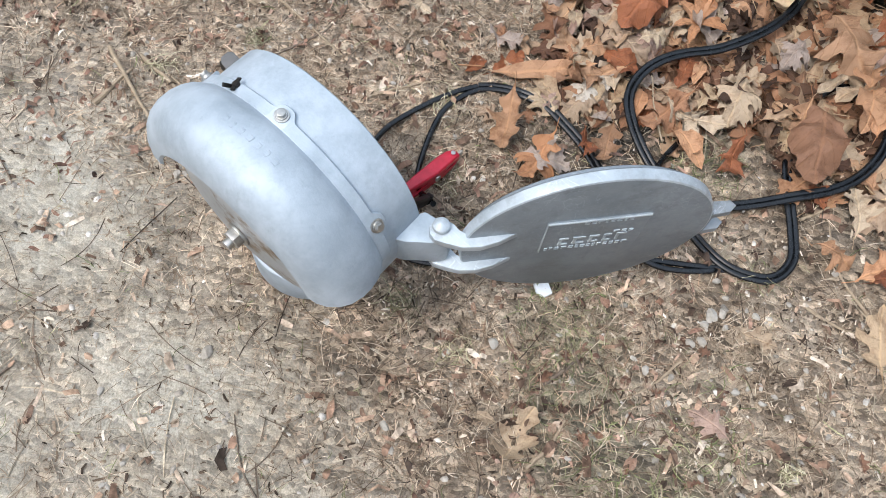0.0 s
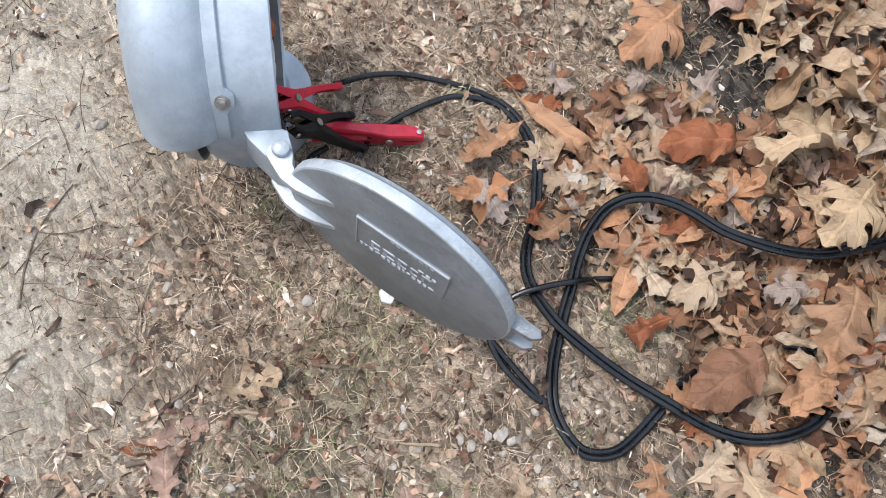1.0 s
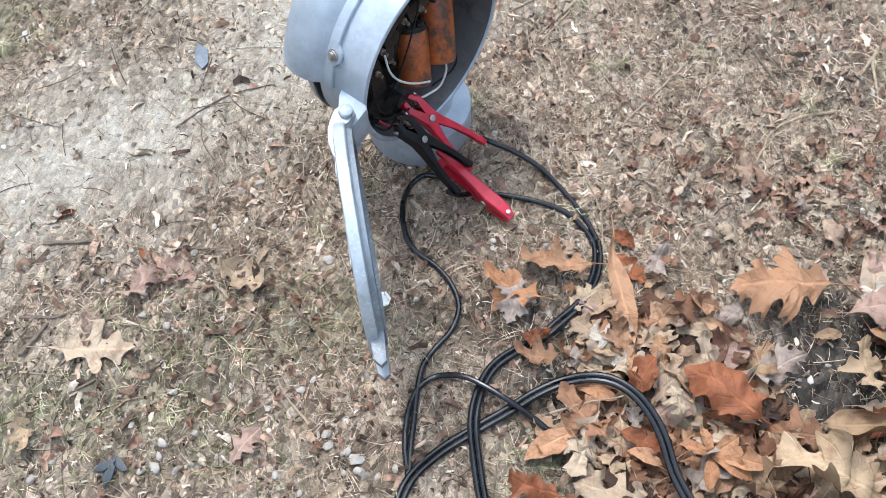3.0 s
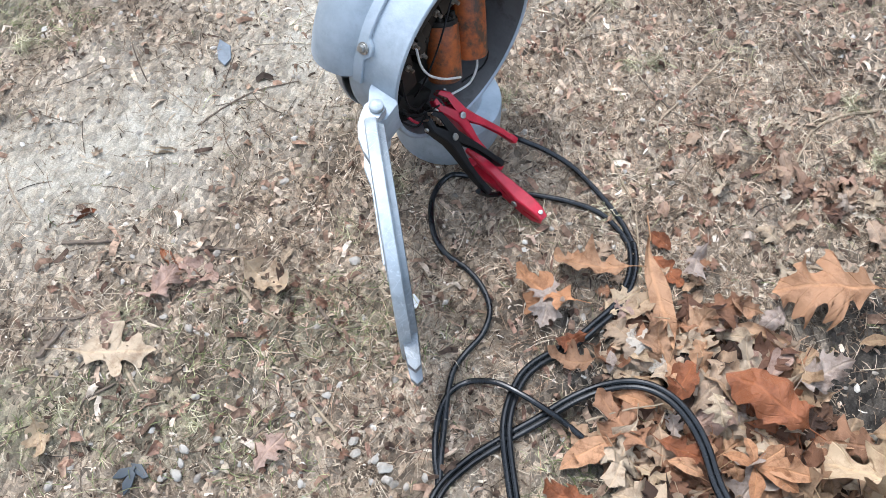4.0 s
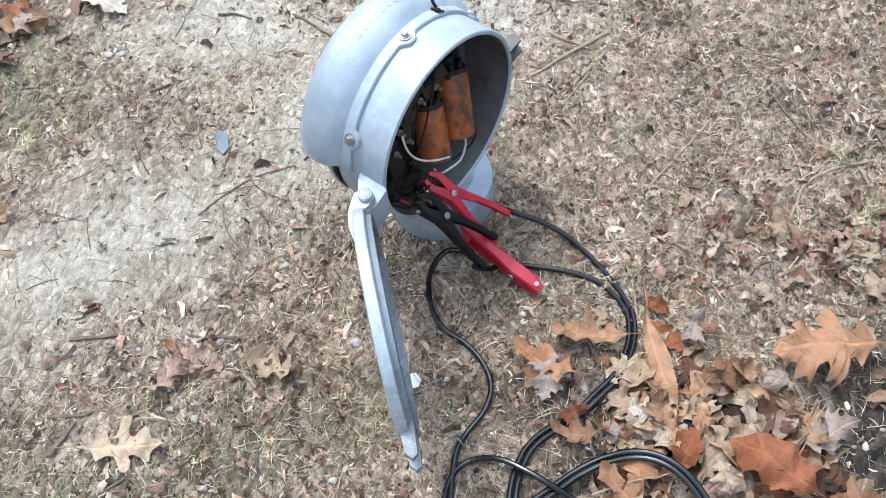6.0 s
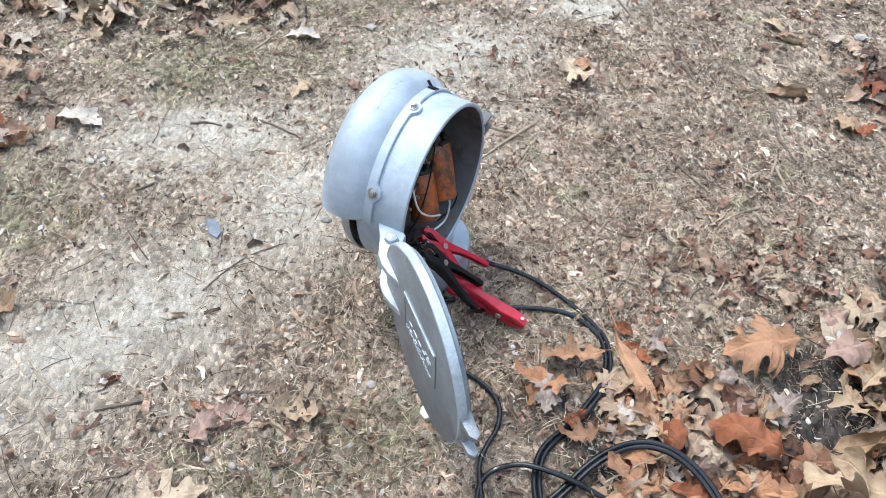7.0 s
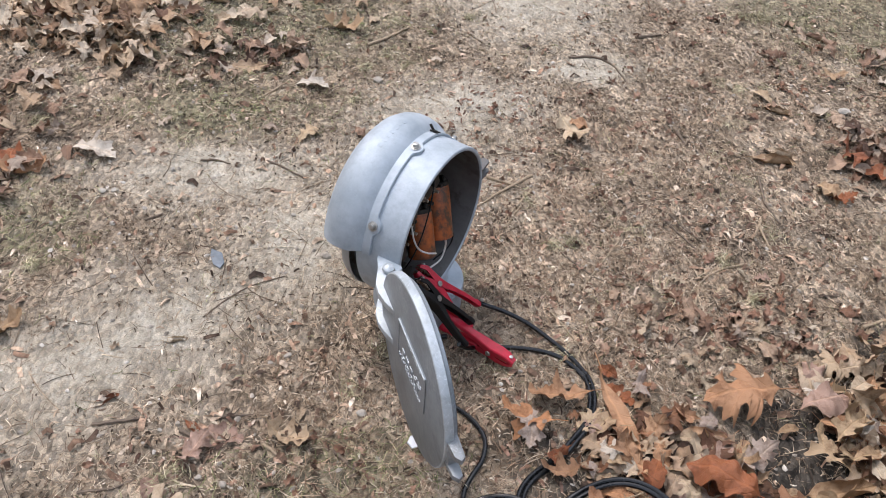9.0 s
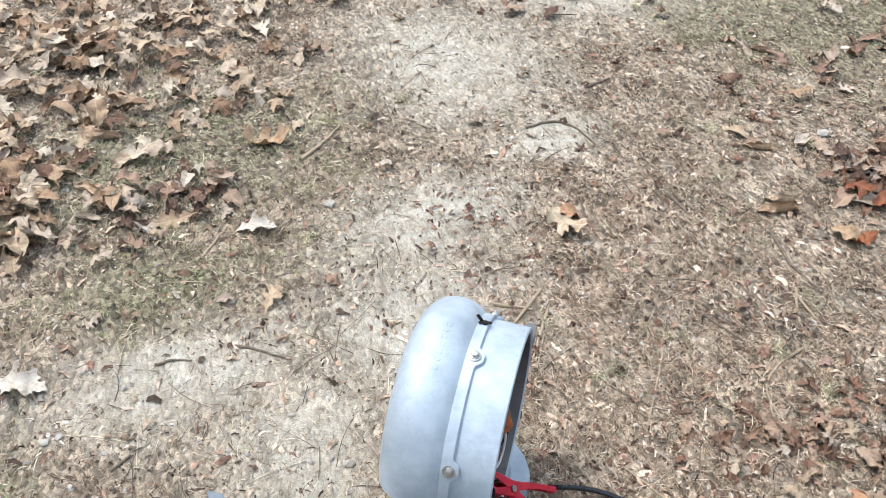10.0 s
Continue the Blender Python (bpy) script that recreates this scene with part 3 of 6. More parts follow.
def bell_hood():
    a0, a1 = 13.0, 171.0
    bm = bmesh.new()
    outer = [(-0.060, 0.1475), (-0.067, 0.1480), (-0.071, 0.1515), (-0.077, 0.1570), (-0.086, 0.1612), (-0.099, 0.1640), (-0.112, 0.1640), (-0.125, 0.1605),
             (-0.136, 0.1535), (-0.1445, 0.1430), (-0.1495, 0.1305), (-0.151, 0.1180)]
    inner = [(s + 0.0025, r - 0.0035) for s, r in reversed(outer)]
    rings = revolve(bm, outer + inner, a0, a1, 96, CASE, True)
    hood = part("hood", bm, silver, bell, "half-round silver cast hood over the gong")
    # flange with a scalloped edge round each bolt
    bm = bmesh.new()
    seg = 220
    rows = []
    for i in range(seg + 1):
        a = a0 - 1 + (a1 + 2 - a0) * i / seg
        swell = max(math.exp(-((a - b) / 4.6) ** 4) for b in BOLTS)
        front = -0.0525 + 0.0095 * swell
        ring = []
        for s, r in ((front, 0.1437), (front, 0.1470), (front - 0.0012, 0.1484), (-0.0665, 0.1488), (-0.0680, 0.1478), (-0.0680, 0.1437)):
            t = radians(a)
            ring.append(bm.verts.new(CASE @ Vector((s, r * math.cos(t), r * math.sin(t)))))
        rows.append(ring)
    for p, q in zip(rows, rows[1:]):
        for k in range(6):
            bm.faces.new((p[k], p[(k + 1) % 6], q[(k + 1) % 6], q[k]))
    bm.faces.new(rows[0])
    bm.faces.new(list(reversed(rows[-1])))
    bmesh.ops.recalc_face_normals(bm, faces=bm.faces)
    part("flange", bm, silver, hood, "scalloped mounting flange of the hood")
    for b in BOLTS:
        bm = bmesh.new()
        m = polar(-0.056, 0.1488, b)
        cyl(bm, 0.0082, 0.0082, 0.0016, m @ pose(0, 0, 0.0008), 24, 0.0004)
        cyl(bm, 0.0064, 0.0060, 0.0018, m @ pose(0, 0, 0.0024), 24, 0.0004)
        cyl(bm, 0.0052, 0.0052, 0.0050, m @ pose(0, 0, 0.0052, 0, 0, b * 1.7), 6, 0.0008)
        part("bolt", bm, steel, hood, "worn hexagon bolt with washers")
    # black tab screw
    bm = bmesh.new()
    m = polar(-0.058, 0.1488, 67)
    cyl(bm, 0.0045, 0.004, 0.004, m @ pose(0, 0, 0.002), 14, 0.0006)
    box(bm, (0.0045, 0.002, 0.013), m @ pose(-0.008, 0.002, 0.006, 0, -40, 20), 0.0007)
    box(bm, (0.018, 0.005, 0.002), m @ pose(0.000, 0, 0.002, 0, 0, 25), 0.0007)
    part("tab_screw", bm, black_iron, hood, "black thumb screw")
    # raised casting marks, unreadable
    bm = bmesh.new()
    for i, w in enumerate((2.2, 1.4, 2.0, 2.2, 1.9, 1.4, 2.0)):
        a = 106 - 4.0 * i
        t = math.sin(i * 2.3) * 0.0006
        for ds, da, ls, la in ((0.0032, 0, 0.0014, w), (-0.0032, 0, 0.0014, w), (0, w * 0.45, 0.0066, 0.4)):
            m = polar(-0.0985 + ds + t, 0.1636 - 0.0003 * ds / 0.003, a + da)
            box(bm, (ls, radians(la) * 0.163, 0.0011), m, 0.0004, 1)
    part("casting_mark", bm, silver, hood)
    return hood


bell_hood()


def bell_hinge():
    bm = bmesh.new()
    # lug of the case, between the ears of the lid
    px, py = CASE.translation.x - 0.002, CASE.translation.y - 0.172
    out = [(px - 0.050, py + 0.050), (px - 0.020, py + 0.046), (px + 0.008, py + 0.030), (px + 0.013, py + 0.002), (px + 0.008, py - 0.009), (px - 0.001, py - 0.012), (px - 0.010, py - 0.008), (px - 0.034, py + 0.022)]
    prism(bm, out, 0.052, pose(0, 0, 0.2165), 0.003)
    part("hinge_lug", bm, silver, case, "cast hinge lug on the case")
    bm = bmesh.new()
    m = pose(px, py, 0.234)
    cyl(bm, 0.0065, 0.0065, 0.096, m @ pose(0, 0, -0.019), 16)
    revolve(bm, [(0.0265, 0.0), (0.0265, 0.0), (0.0335, 0.0005), (0.0325, 0.0055), (0.0295, 0.0092), (0.0255, 0.0098)], seg=24, m=m @ pose(0, 0, 0, 0, -90, 0))
    cyl(bm, 0.008, 0.008, 0.008, m @ pose(0, 0, -0.066), 6, 0.001)
    part("hinge_pin", bm, worn_lit_edge, case, "round-headed hinge pin")
    bm = bmesh.new()
    # catch lug with a slot, across from the hinge
    for k in (-1, 1):
        m = polar(-0.008, 0.142, 9) @ pose(0, k * 0.011, 0.012)
        prism(bm, [(-0.012, -0.016), (0.009, -0.016), (0.010, 0.009), (0.006, 0.013), (-0.005, 0.013), (-0.010, 0.007)], 0.004, m @ pose(0, 0, 0, 90, 0, 0), 0.001)
    m = polar(-0.008, 0.142, 9)
    box(bm, (0.018, 0.026, 0.005), m @ pose(-0.002, 0, 0.0025), 0.001)
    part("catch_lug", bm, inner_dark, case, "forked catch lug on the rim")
    # dark block that stands for the shaded hole of the catch lug
    bm = bmesh.new()
    box(bm, (0.010, 0.0175, 0.020), m @ pose(-0.004, 0, 0.0145), 0.001)
    part("slot_shade", bm, black_iron, case, "dark block for the shade in the fork's slot")


bell_hinge()

LID = bell.matrix_world.inverted() @ Matrix.LocRotScale((0.0335, -0.354, 0.234), Euler((0, 0, math.atan2(-0.9559, 0.2936))), None) @ pose(0, 0.0072, 0, 1.8, 0, 0)


def bell_lid():
    """Local x runs from the hinge to the catch, -y is the outer face, z is up."""
    r, cx = 0.1420, 0.164
    bm = bmesh.new()
    disc = LID @ pose(cx, 0, -0.015) @ pose(0, 0, 0, 0, 0, -90)
    prof = [(0.0225, 0.0005), (0.0225, r - 0.0022), (0.0218, r - 0.0006), (0.0205, r), (0.015, r + 0.0004), (0.009, r + 0.0002), (0.0075, r - 0.001), (0.0075, r - 0.007), (0.001, r - 0.0085),
            (0.001, r - 0.0125), (0.011, r - 0.014), (0.0155, r - 0.020), (0.017, 0.0005)]
    revolve(bm, prof, seg=112, m=disc)
    bmesh.ops.recalc_face_normals(bm, faces=bm.faces)
    lid = part("lid", bm, shaded_silver, bell, "round silver cast lid swung open on its hinge")
    # ring over the lid's edge, its sky-lit brightness painted in
    bm = bmesh.new()
    revolve(bm, [(0.0222, r - 0.0012), (0.0212, r + 0.0008), (0.0185, r + 0.0012), (0.0125, r + 0.0014), (0.0095, r + 0.0010), (0.0085, r - 0.0004)], seg=112, m=disc)
    part("lid_rim", bm, worn_lit_edge, lid, "worn rim of the lid, sky light in its colour")
    bm = bmesh.new()
    revolve(bm, [(0.0004, r - 0.0086), (0.0004, r - 0.0124), (0.0102, r - 0.0146), (0.0147, r - 0.0206), (0.0162, 0.0005)], seg=96, m=disc)
    part("lid_lining", bm, lid_inside, lid, "dark-stained inside of the lid")
    # two ears that run out over the outer face
    for z, lift in ((0.017, 0), (-0.052, 0)):
        bm = bmesh.new()
        out = [(-0.004, 0.0045), (-0.011, -0.002), (-0.0125, -0.011), (-0.008, -0.020), (0.006, -0.026), (0.020, -0.032), (0.040, -0.034), (0.060, -0.030), (0.085, -0.0215),
               (0.060, -0.0215), (0.030, -0.0205), (0.020, -0.012), (0.013, -0.005), (0.009, 0.002), (0.002, 0.0055)]
        prism(bm, out, 0.012, LID @ pose(0, 0, z), 0.002)
        part("hinge_ear", bm, worn_lit_edge, lid, "worn cast hinge ear, sky light in its colour")
    # catch tab
    bm = bmesh.new()
    for z in (0.000, -0.046):
        prism(bm, [(0.290, -0.020), (0.330, -0.017), (0.338, -0.010), (0.333, -0.003), (0.290, -0.001)], 0.011, LID @ pose(0, 0, z), 0.0015)
    box(bm, (0.020, 0.014, 0.044), LID @ pose(0.303, -0.0105, -0.023), 0.002)
    part("catch_tab", bm, lid_inside, lid, "forked catch tab with a slot")
    # raised plate with a worn frame and lettering that cannot be read
    bm = bmesh.new()
    box(bm, (0.116, 0.002, 0.080), LID @ pose(0.1700, -0.0232, 0.0030), 0.0007, 1)
    part("nameplate", bm, shaded_silver, lid, "raised rectangular plate with worn lettering")
    bm = bmesh.new()
    box(bm, (0.114, 0.0022, 0.0032), LID @ pose(0.1700, -0.0252, 0.0415), 0.0006, 1)
    box(bm, (0.0016, 0.0014, 0.078), LID @ pose(0.1130, -0.0248, 0.0030), 0.0005, 1)
    part("plate_frame", bm, worn_lit_edge, lid, "bright worn frame edge")
    rng = random.Random(11)
    for z, h, x0, x1, w in ((-0.011, 0.018, 0.132, 0.210, 0.0135), (-0.0285, 0.0065, 0.118, 0.210, 0.006), (0.0045, 0.005, 0.192, 0.210, 0.007), (0.0345, 0.005, 0.154, 0.204, 0.0055)):
        x = x0
        while x < x1:
            k = w * rng.uniform(0.6, 1.1)
            bm = bmesh.new()
            box(bm, (k, 0.0016, h * 0.22), LID @ pose(x + k / 2, -0.0246, z + h * 0.4), 0.0004, 1)
            box(bm, (k * 0.28, 0.0016, h), LID @ pose(x + k * 0.2, -0.0246, z), 0.0004, 1)
            if rng.random() < 0.7:
                box(bm, (k, 0.0016, h * 0.22), LID @ pose(x + k / 2, -0.0246, z - h * 0.4), 0.0004, 1)
            part("letter_bar", bm, worn_lit_edge, lid)
            x += k + w * 0.35


bell_lid()


def bell_works():
    """Coils, frame, terminals and wires inside the case."""
    lean = Vector((-0.022, 0.020, 0.058)).normalized()
    turn = lean.to_track_quat("Z", "Y").to_matrix().to_4x4()
    for s, u, v, ln, label in ((-0.0330, -0.006, -0.083, 0.083, "orange-wrapped magnet coil, stained brown"), (-0.027, 0.044, -0.072, 0.097, "orange-wrapped magnet coil")):
        m = CASE @ Matrix.Translation((s, u, v)) @ turn
        bm = bmesh.new()
        revolve(bm, [(0.0, 0.0), (0.0, 0.0228), (0.002, 0.0246), (ln * 0.5, 0.0250), (ln - 0.003, 0.0246), (ln, 0.0228), (ln, 0.0)], seg=40, m=m @ pose(0, 0, 0, 0, -90, 0))
        bmesh.ops.recalc_face_normals(bm, faces=bm.faces)
        coil = part("coil", bm, orange, bell, label)
        bm = bmesh.new()
        cyl(bm, 0.0245, 0.023, 0.007, m @ pose(0, 0, ln + 0.003), 24, 0.0015)
        for k in range(7):
            t = 0.9 * k + s * 40
            cyl(bm, 0.0042, 0.0038, 0.011, m @ pose(0.017 * math.cos(t), 0.017 * math.sin(t), ln + 0.009), 6, 0.0006)
        cyl(bm, 0.008, 0.008, 0.02, m @ pose(0, 0, ln + 0.012), 16, 0.001)
        for k in range(4):
            cyl(bm, 0.0032, 0.0032, 0.010, m @ pose(-0.012 + 0.008 * k, -0.010, ln + 0.009), 6)
        part("coil_cap", bm, black_iron, coil, "black end cap with terminals")
        bm = bmesh.new()
        box(bm, (0.0025, 0.0012, 0.020), m @ pose(0.0205, -0.006, 0.016, 0, 0, -16), 0.0004, 1)
        part("coil_seam", bm, black_iron, coil)
    bm = bmesh.new()
    box(bm, (0.012, 0.17, 0.022), CASE @ pose(-0.062, -0.01, 0.055, 25, 0, 0), 0.002)
    box(bm, (0.014, 0.022, 0.15), CASE @ pose(-0.066, -0.075, -0.02, -14, 0, 0), 0.002)
    box(bm, (0.016, 0.026, 0.12), CASE @ pose(-0.066, 0.0, 0.0, -18, 0, 0), 0.002)
    box(bm, (0.05, 0.012, 0.03), CASE @ pose(-0.05, -0.06, 0.05, 20, 0, 0), 0.002)
    cyl(bm, 0.011, 0.011, 0.05, CASE @ pose(-0.045, -0.07, 0.03, 0, 70, 20), 16, 0.001)
    for k in range(5):
        cyl(bm, 0.004, 0.004, 0.012, CASE @ pose(-0.05 + 0.004 * k, -0.085 + 0.034 * k, 0.062 + 0.012 * k, 0, 90, 0), 6)
    # black disc added to darken the recess behind the works
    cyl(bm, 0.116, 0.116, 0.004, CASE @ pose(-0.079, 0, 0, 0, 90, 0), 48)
    box(bm, (0.045, 0.030, 0.070), CASE @ pose(-0.050, -0.088, 0.000, 8, 0, 0), 0.004)
    box(bm, (0.030, 0.060, 0.016), CASE @ pose(-0.040, -0.045, 0.075, 30, 0, 0), 0.003)
    box(bm, (0.036, 0.050, 0.030), CASE @ pose(-0.050, 0.012, 0.062, 18, 0, 0), 0.003)
    cyl(bm, 0.016, 0.016, 0.040, CASE @ pose(-0.050, -0.050, 0.045, 0, 90, 0), 24, 0.002)
    for k in range(6):
        t = 1.05 * k
        cyl(bm, 0.0036, 0.0036, 0.016, CASE @ pose(-0.034, -0.020 + 0.055 * math.cos(t), 0.052 + 0.024 * math.sin(t), 0, 80, 0), 6, 0.0005)
    part("frame", bm, black_iron, bell, "black iron frame of the striker works, with an added dark back disc")
    for k, (u, v) in enumerate(((-0.075, 0.050), (-0.062, 0.022), (-0.030, 0.070), (0.004, 0.066), (-0.088, 0.018))):
        bm = bmesh.new()
        m = CASE @ pose(-0.024, u, v, 0, 90, 0)
        cyl(bm, 0.0052, 0.0052, 0.004, m, 6, 0.0006)
        cyl(bm, 0.0028, 0.0026, 0.012, m @ pose(0, 0, 0.003), 10, 0.0004)
        part("terminal_nut", bm, rusty_steel, bell, "dull brassy terminal nut")
    bm = bmesh.new()
    box(bm, (0.008, 0.026, 0.04), CASE @ pose(-0.055, 0.035, 0.09, 12, 0, 0), 0.001)
    cyl(bm, 0.003, 0.003, 0.01, CASE @ pose(-0.05, 0.035, 0.098, 0, 90, 0), 10)
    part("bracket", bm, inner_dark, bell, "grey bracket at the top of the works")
    bm = bmesh.new()
    box(bm, (0.028, 0.075, 0.045), CASE @ pose(-0.05, -0.075, -0.085, -35, 0, 0), 0.003)
    for k in range(3):
        m = CASE @ pose(-0.032, -0.098 + 0.023 * k, -0.070 - 0.016 * k, 0, 90, 0)
        cyl(bm, 0.0055, 0.0055, 0.010, m, 6, 0.0006)
        cyl(bm, 0.003, 0.003, 0.020, m, 10)
    part("terminal_block", bm, black_iron, bell, "black terminal block with posts")

    def wire(name, pts, r, mat, label=""):
        b = bmesh.new()
        tube(b, [CASE @ q for q in spline(pts, 8)], r, 7)
        part(name, b, mat, bell, label)

    wire("white_wire", [(-0.016, -0.079, 0.052), (-0.012, -0.077, 0.023), (-0.010, -0.063, -0.008), (-0.008, -0.036, -0.038), (-0.009, -0.001, -0.067)], 0.0017, white_wire, "white insulated wire")
    wire("white_wire", [(-0.016, 0.042, -0.056), (-0.012, 0.040, -0.082), (-0.012, 0.026, -0.103), (-0.016, 0.006, -0.106), (-0.022, -0.018, -0.104)], 0.0018, white_wire, "white insulated wire")
    wire("black_wire", [(-0.020, 0.052, -0.046), (-0.010, 0.062, -0.070), (-0.012, 0.052, -0.094), (-0.024, 0.020, -0.108)], 0.0014, black_vinyl)
    wire("black_wire", [(-0.016, -0.110, 0.02), (-0.012, -0.106, -0.03), (-0.014, -0.085, -0.06), (-0.030, -0.055, -0.085)], 0.0016, black_vinyl)
    wire("black_wire", [(-0.012, -0.118, -0.035), (-0.008, -0.095, -0.060), (-0.006, -0.065, -0.075), (-0.012, -0.040, -0.09)], 0.0017, black_vinyl)
    wire("black_wire", [(-0.040, 0.030, 0.10), (-0.018, -0.010, 0.075), (-0.010, -0.045, 0.03), (-0.014, -0.068, -0.015), (-0.026, -0.078, -0.05)], 0.0013, black_vinyl, "thin dark wire across the coils")
    wire("black_wire", [(-0.018, -0.122, -0.05), (-0.006, -0.100, -0.078), (-0.010, -0.072, -0.078), (-0.020, -0.05, -0.095)], 0.0016, black_vinyl)
    wire("red_wire", [(-0.03, -0.092, -0.085), (-0.016, -0.086, -0.092), (-0.010, -0.074, -0.094)], 0.0022, red_vinyl, "short red wire end")


bell_works()


# ---------------------------------------------------------------- jumper cables
def clamp(name, grip, jaw_mat, m, parent, label, gape=0.020, spread=0.052):
    """A battery clamp: local x runs from the grips to the jaws, y spreads the grips; the rivet is the origin."""
    def arm(sign):
        bm = bmesh.new()
        path = [(-0.100, spread * 0.5), (-0.075, spread * 0.46), (-0.045, spread * 0.36), (-0.020, 0.0135), (0.0, 0.0105), (0.018, 0.0125), (0.034, 0.011 + gape * 0.18), (0.048, 0.004 + gape * 0.2)]
        wide = [0.0125, 0.0135, 0.0145, 0.018, 0.021, 0.0205, 0.018, 0.013]
        deep = [0.006, 0.0065, 0.007, 0.011, 0.0135, 0.011, 0.008, 0.005]
        rows = []
        for (x, y), w, d in zip(path, wide, deep):
            o, i = y + 0.0022, y - d
            q = [(-w / 2, i), (-w / 2, o - 0.002), (-w / 2 + 0.002, o), (w / 2 - 0.002, o), (w / 2, o - 0.002), (w / 2, i), (w / 2 - 0.0022, i), (w / 2 - 0.0022, o - 0.0034), (-w / 2 + 0.0022, o - 0.0034), (-w / 2 + 0.0022, i)]
            rows.append([bm.verts.new(m @ Vector((x, sign * yy, z))) for z, yy in q])
        for p, q in zip(rows, rows[1:]):
            for k in range(10):
                bm.faces.new((p[k], p[(k + 1) % 10], q[(k + 1) % 10], q[k]))
        for rw in (rows[0], rows[-1]):
            bm.faces.new((rw[0], rw[1], rw[8], rw[9]))
            bm.faces.new((rw[1], rw[2], rw[3], rw[4], rw[7], rw[8]))
            bm.faces.new((rw[4], rw[5], rw[6], rw[7]))
        # dipped end of the grip
        box(bm, (0.016, 0.010, 0.0145), m @ pose(-0.098, sign * (spread * 0.5 - 0.002), 0, 0, 0, sign * -3), 0.003)
        bmesh.ops.recalc_face_normals(bm, faces=bm.faces)
        return bm

    body = part(name, arm(1), grip, parent, label)
    part("second_arm", arm(-1), grip, body)
    bm = bmesh.new()
    cyl(bm, 0.0042, 0.0042, 0.024, m, 16, 0.0008)
    cyl(bm, 0.0055, 0.0050, 0.002, m @ pose(0, 0, 0.0122), 16, 0.0006)
    cyl(bm, 0.0050, 0.0055, 0.002, m @ pose(0, 0, -0.0122), 16, 0.0006)
    part("rivet", bm, steel, body, "bright rivet")
    for sign in (1, -1):
        bm = bmesh.new()
        cyl(bm, 0.0036, 0.0032, 0.0030, m @ pose(0.040, sign * (0.0125 + gape * 0.19), 0, 90, 0, 0), 12, 0.0005)
        part("nose_rivet", bm, steel, body, "bright rivet")
    bm = bmesh.new()
    for sign in (1, -1):
        box(bm, (0.030, 0.003, 0.011), m @ pose(0.034, sign * (0.0035 + gape * 0.22), 0, 0, 0, sign * -6), 0.0008, 1)
        for k in range(5):
            box(bm, (0.0028, 0.0042, 0.010), m @ pose(0.022 + 0.006 * k, sign * (0.0018 + gape * 0.2), 0, 0, 0, 45), 0.0005, 1)
    part("jaw_teeth", bm, jaw_mat, body, "copper jaw teeth")
    bm = bmesh.new()
    turns = [Vector((-0.012 + 0.0045 * math.cos(a), 0.0045 * math.sin(a), -0.006 + 0.012 * a / 18.85)) for a in np.linspace(0, 18.85, 48)]
    tube(bm, [m @ q for q in turns], 0.0009, 6)
    part("spring", bm, steel, body)
    return body


def between(rivet, grip_a, grip_b):
    """A clamp's pose from its rivet and the ends of its grips."""
    o, a, b = Vector(rivet), Vector(grip_a), Vector(grip_b)
    x = (o - (a + b) / 2).normalized()
    y = (a - b)
    y = (y - x * y.dot(x)).normalized()
    z = x.cross(y)
    m = Matrix((x, y, z)).transposed().to_4x4()
    m.translation = o
    return m


cables = root("jumper_cables", pose(0.38, -0.6, 0), "black jumper cables with red and black clamps on leaves", "jumper cables")
off = cables.matrix_world.inverted()


def lay(points, lift=0.004):
    """Points on the ground, (x, y) or (x, y, height), as places for a cable."""
    return [Vector((p[0], p[1], level(p[0], p[1]) + (p[2] if len(p) > 2 else lift))) for p in points]


def lead(name, pts, r=0.0042, label="", sides=(0.0,)):
    bm = bmesh.new()
    line = [off @ q for q in spline(pts, 7)]
    for s in sides:
        tube(bm, line, r, 10, 1.0, s)
    return part(name, bm, cable_rubber, cables, label)


RED_A, RED_B, RED_PIN = (0.205, -0.222, 0.046), (0.176, -0.272, 0.040), (0.124, -0.239, 0.105)
BLK_A, BLK_B, BLK_PIN = (0.187, -0.266, 0.058), (0.165, -0.330, 0.052), (0.118, -0.292, 0.124)
clamp("red_clamp", red_vinyl, copper, off @ between(RED_PIN, RED_A, RED_B), cables, "red vinyl clamp gripping a wire of the bell")
clamp("black_clamp", black_vinyl, copper, off @ between(BLK_PIN, BLK_B, BLK_A), cables, "black vinyl clamp gripping a terminal of the bell")
clamp("red_clamp", red_vinyl, copper, off @ between((0.226, -0.319, 0.026), (0.143, -0.258, 0.054), (0.140, -0.254, 0.012)), cables, "red vinyl clamp lying on the soil", 0.0, 0.042)

# near ends: one lead from each clamp, joining into a pair
lead("red_lead", [Vector(RED_A), Vector((0.222, -0.222, 0.036))] + lay([(0.261, -0.227, 0.022), (0.305, -0.246, 0.012), (0.350, -0.291, 0.007), (0.379, -0.328, 0.006), (0.396, -0.360, 0.006)]), 0.0042, "single black lead")
lead("black_lead", [Vector(BLK_B), Vector((0.183, -0.320, 0.030))] + lay([(0.205, -0.303, 0.011), (0.240, -0.297), (0.298, -0.304), (0.345, -0.318), (0.377, -0.345), (0.390, -0.365)], 0.006), 0.0042, "single black lead")
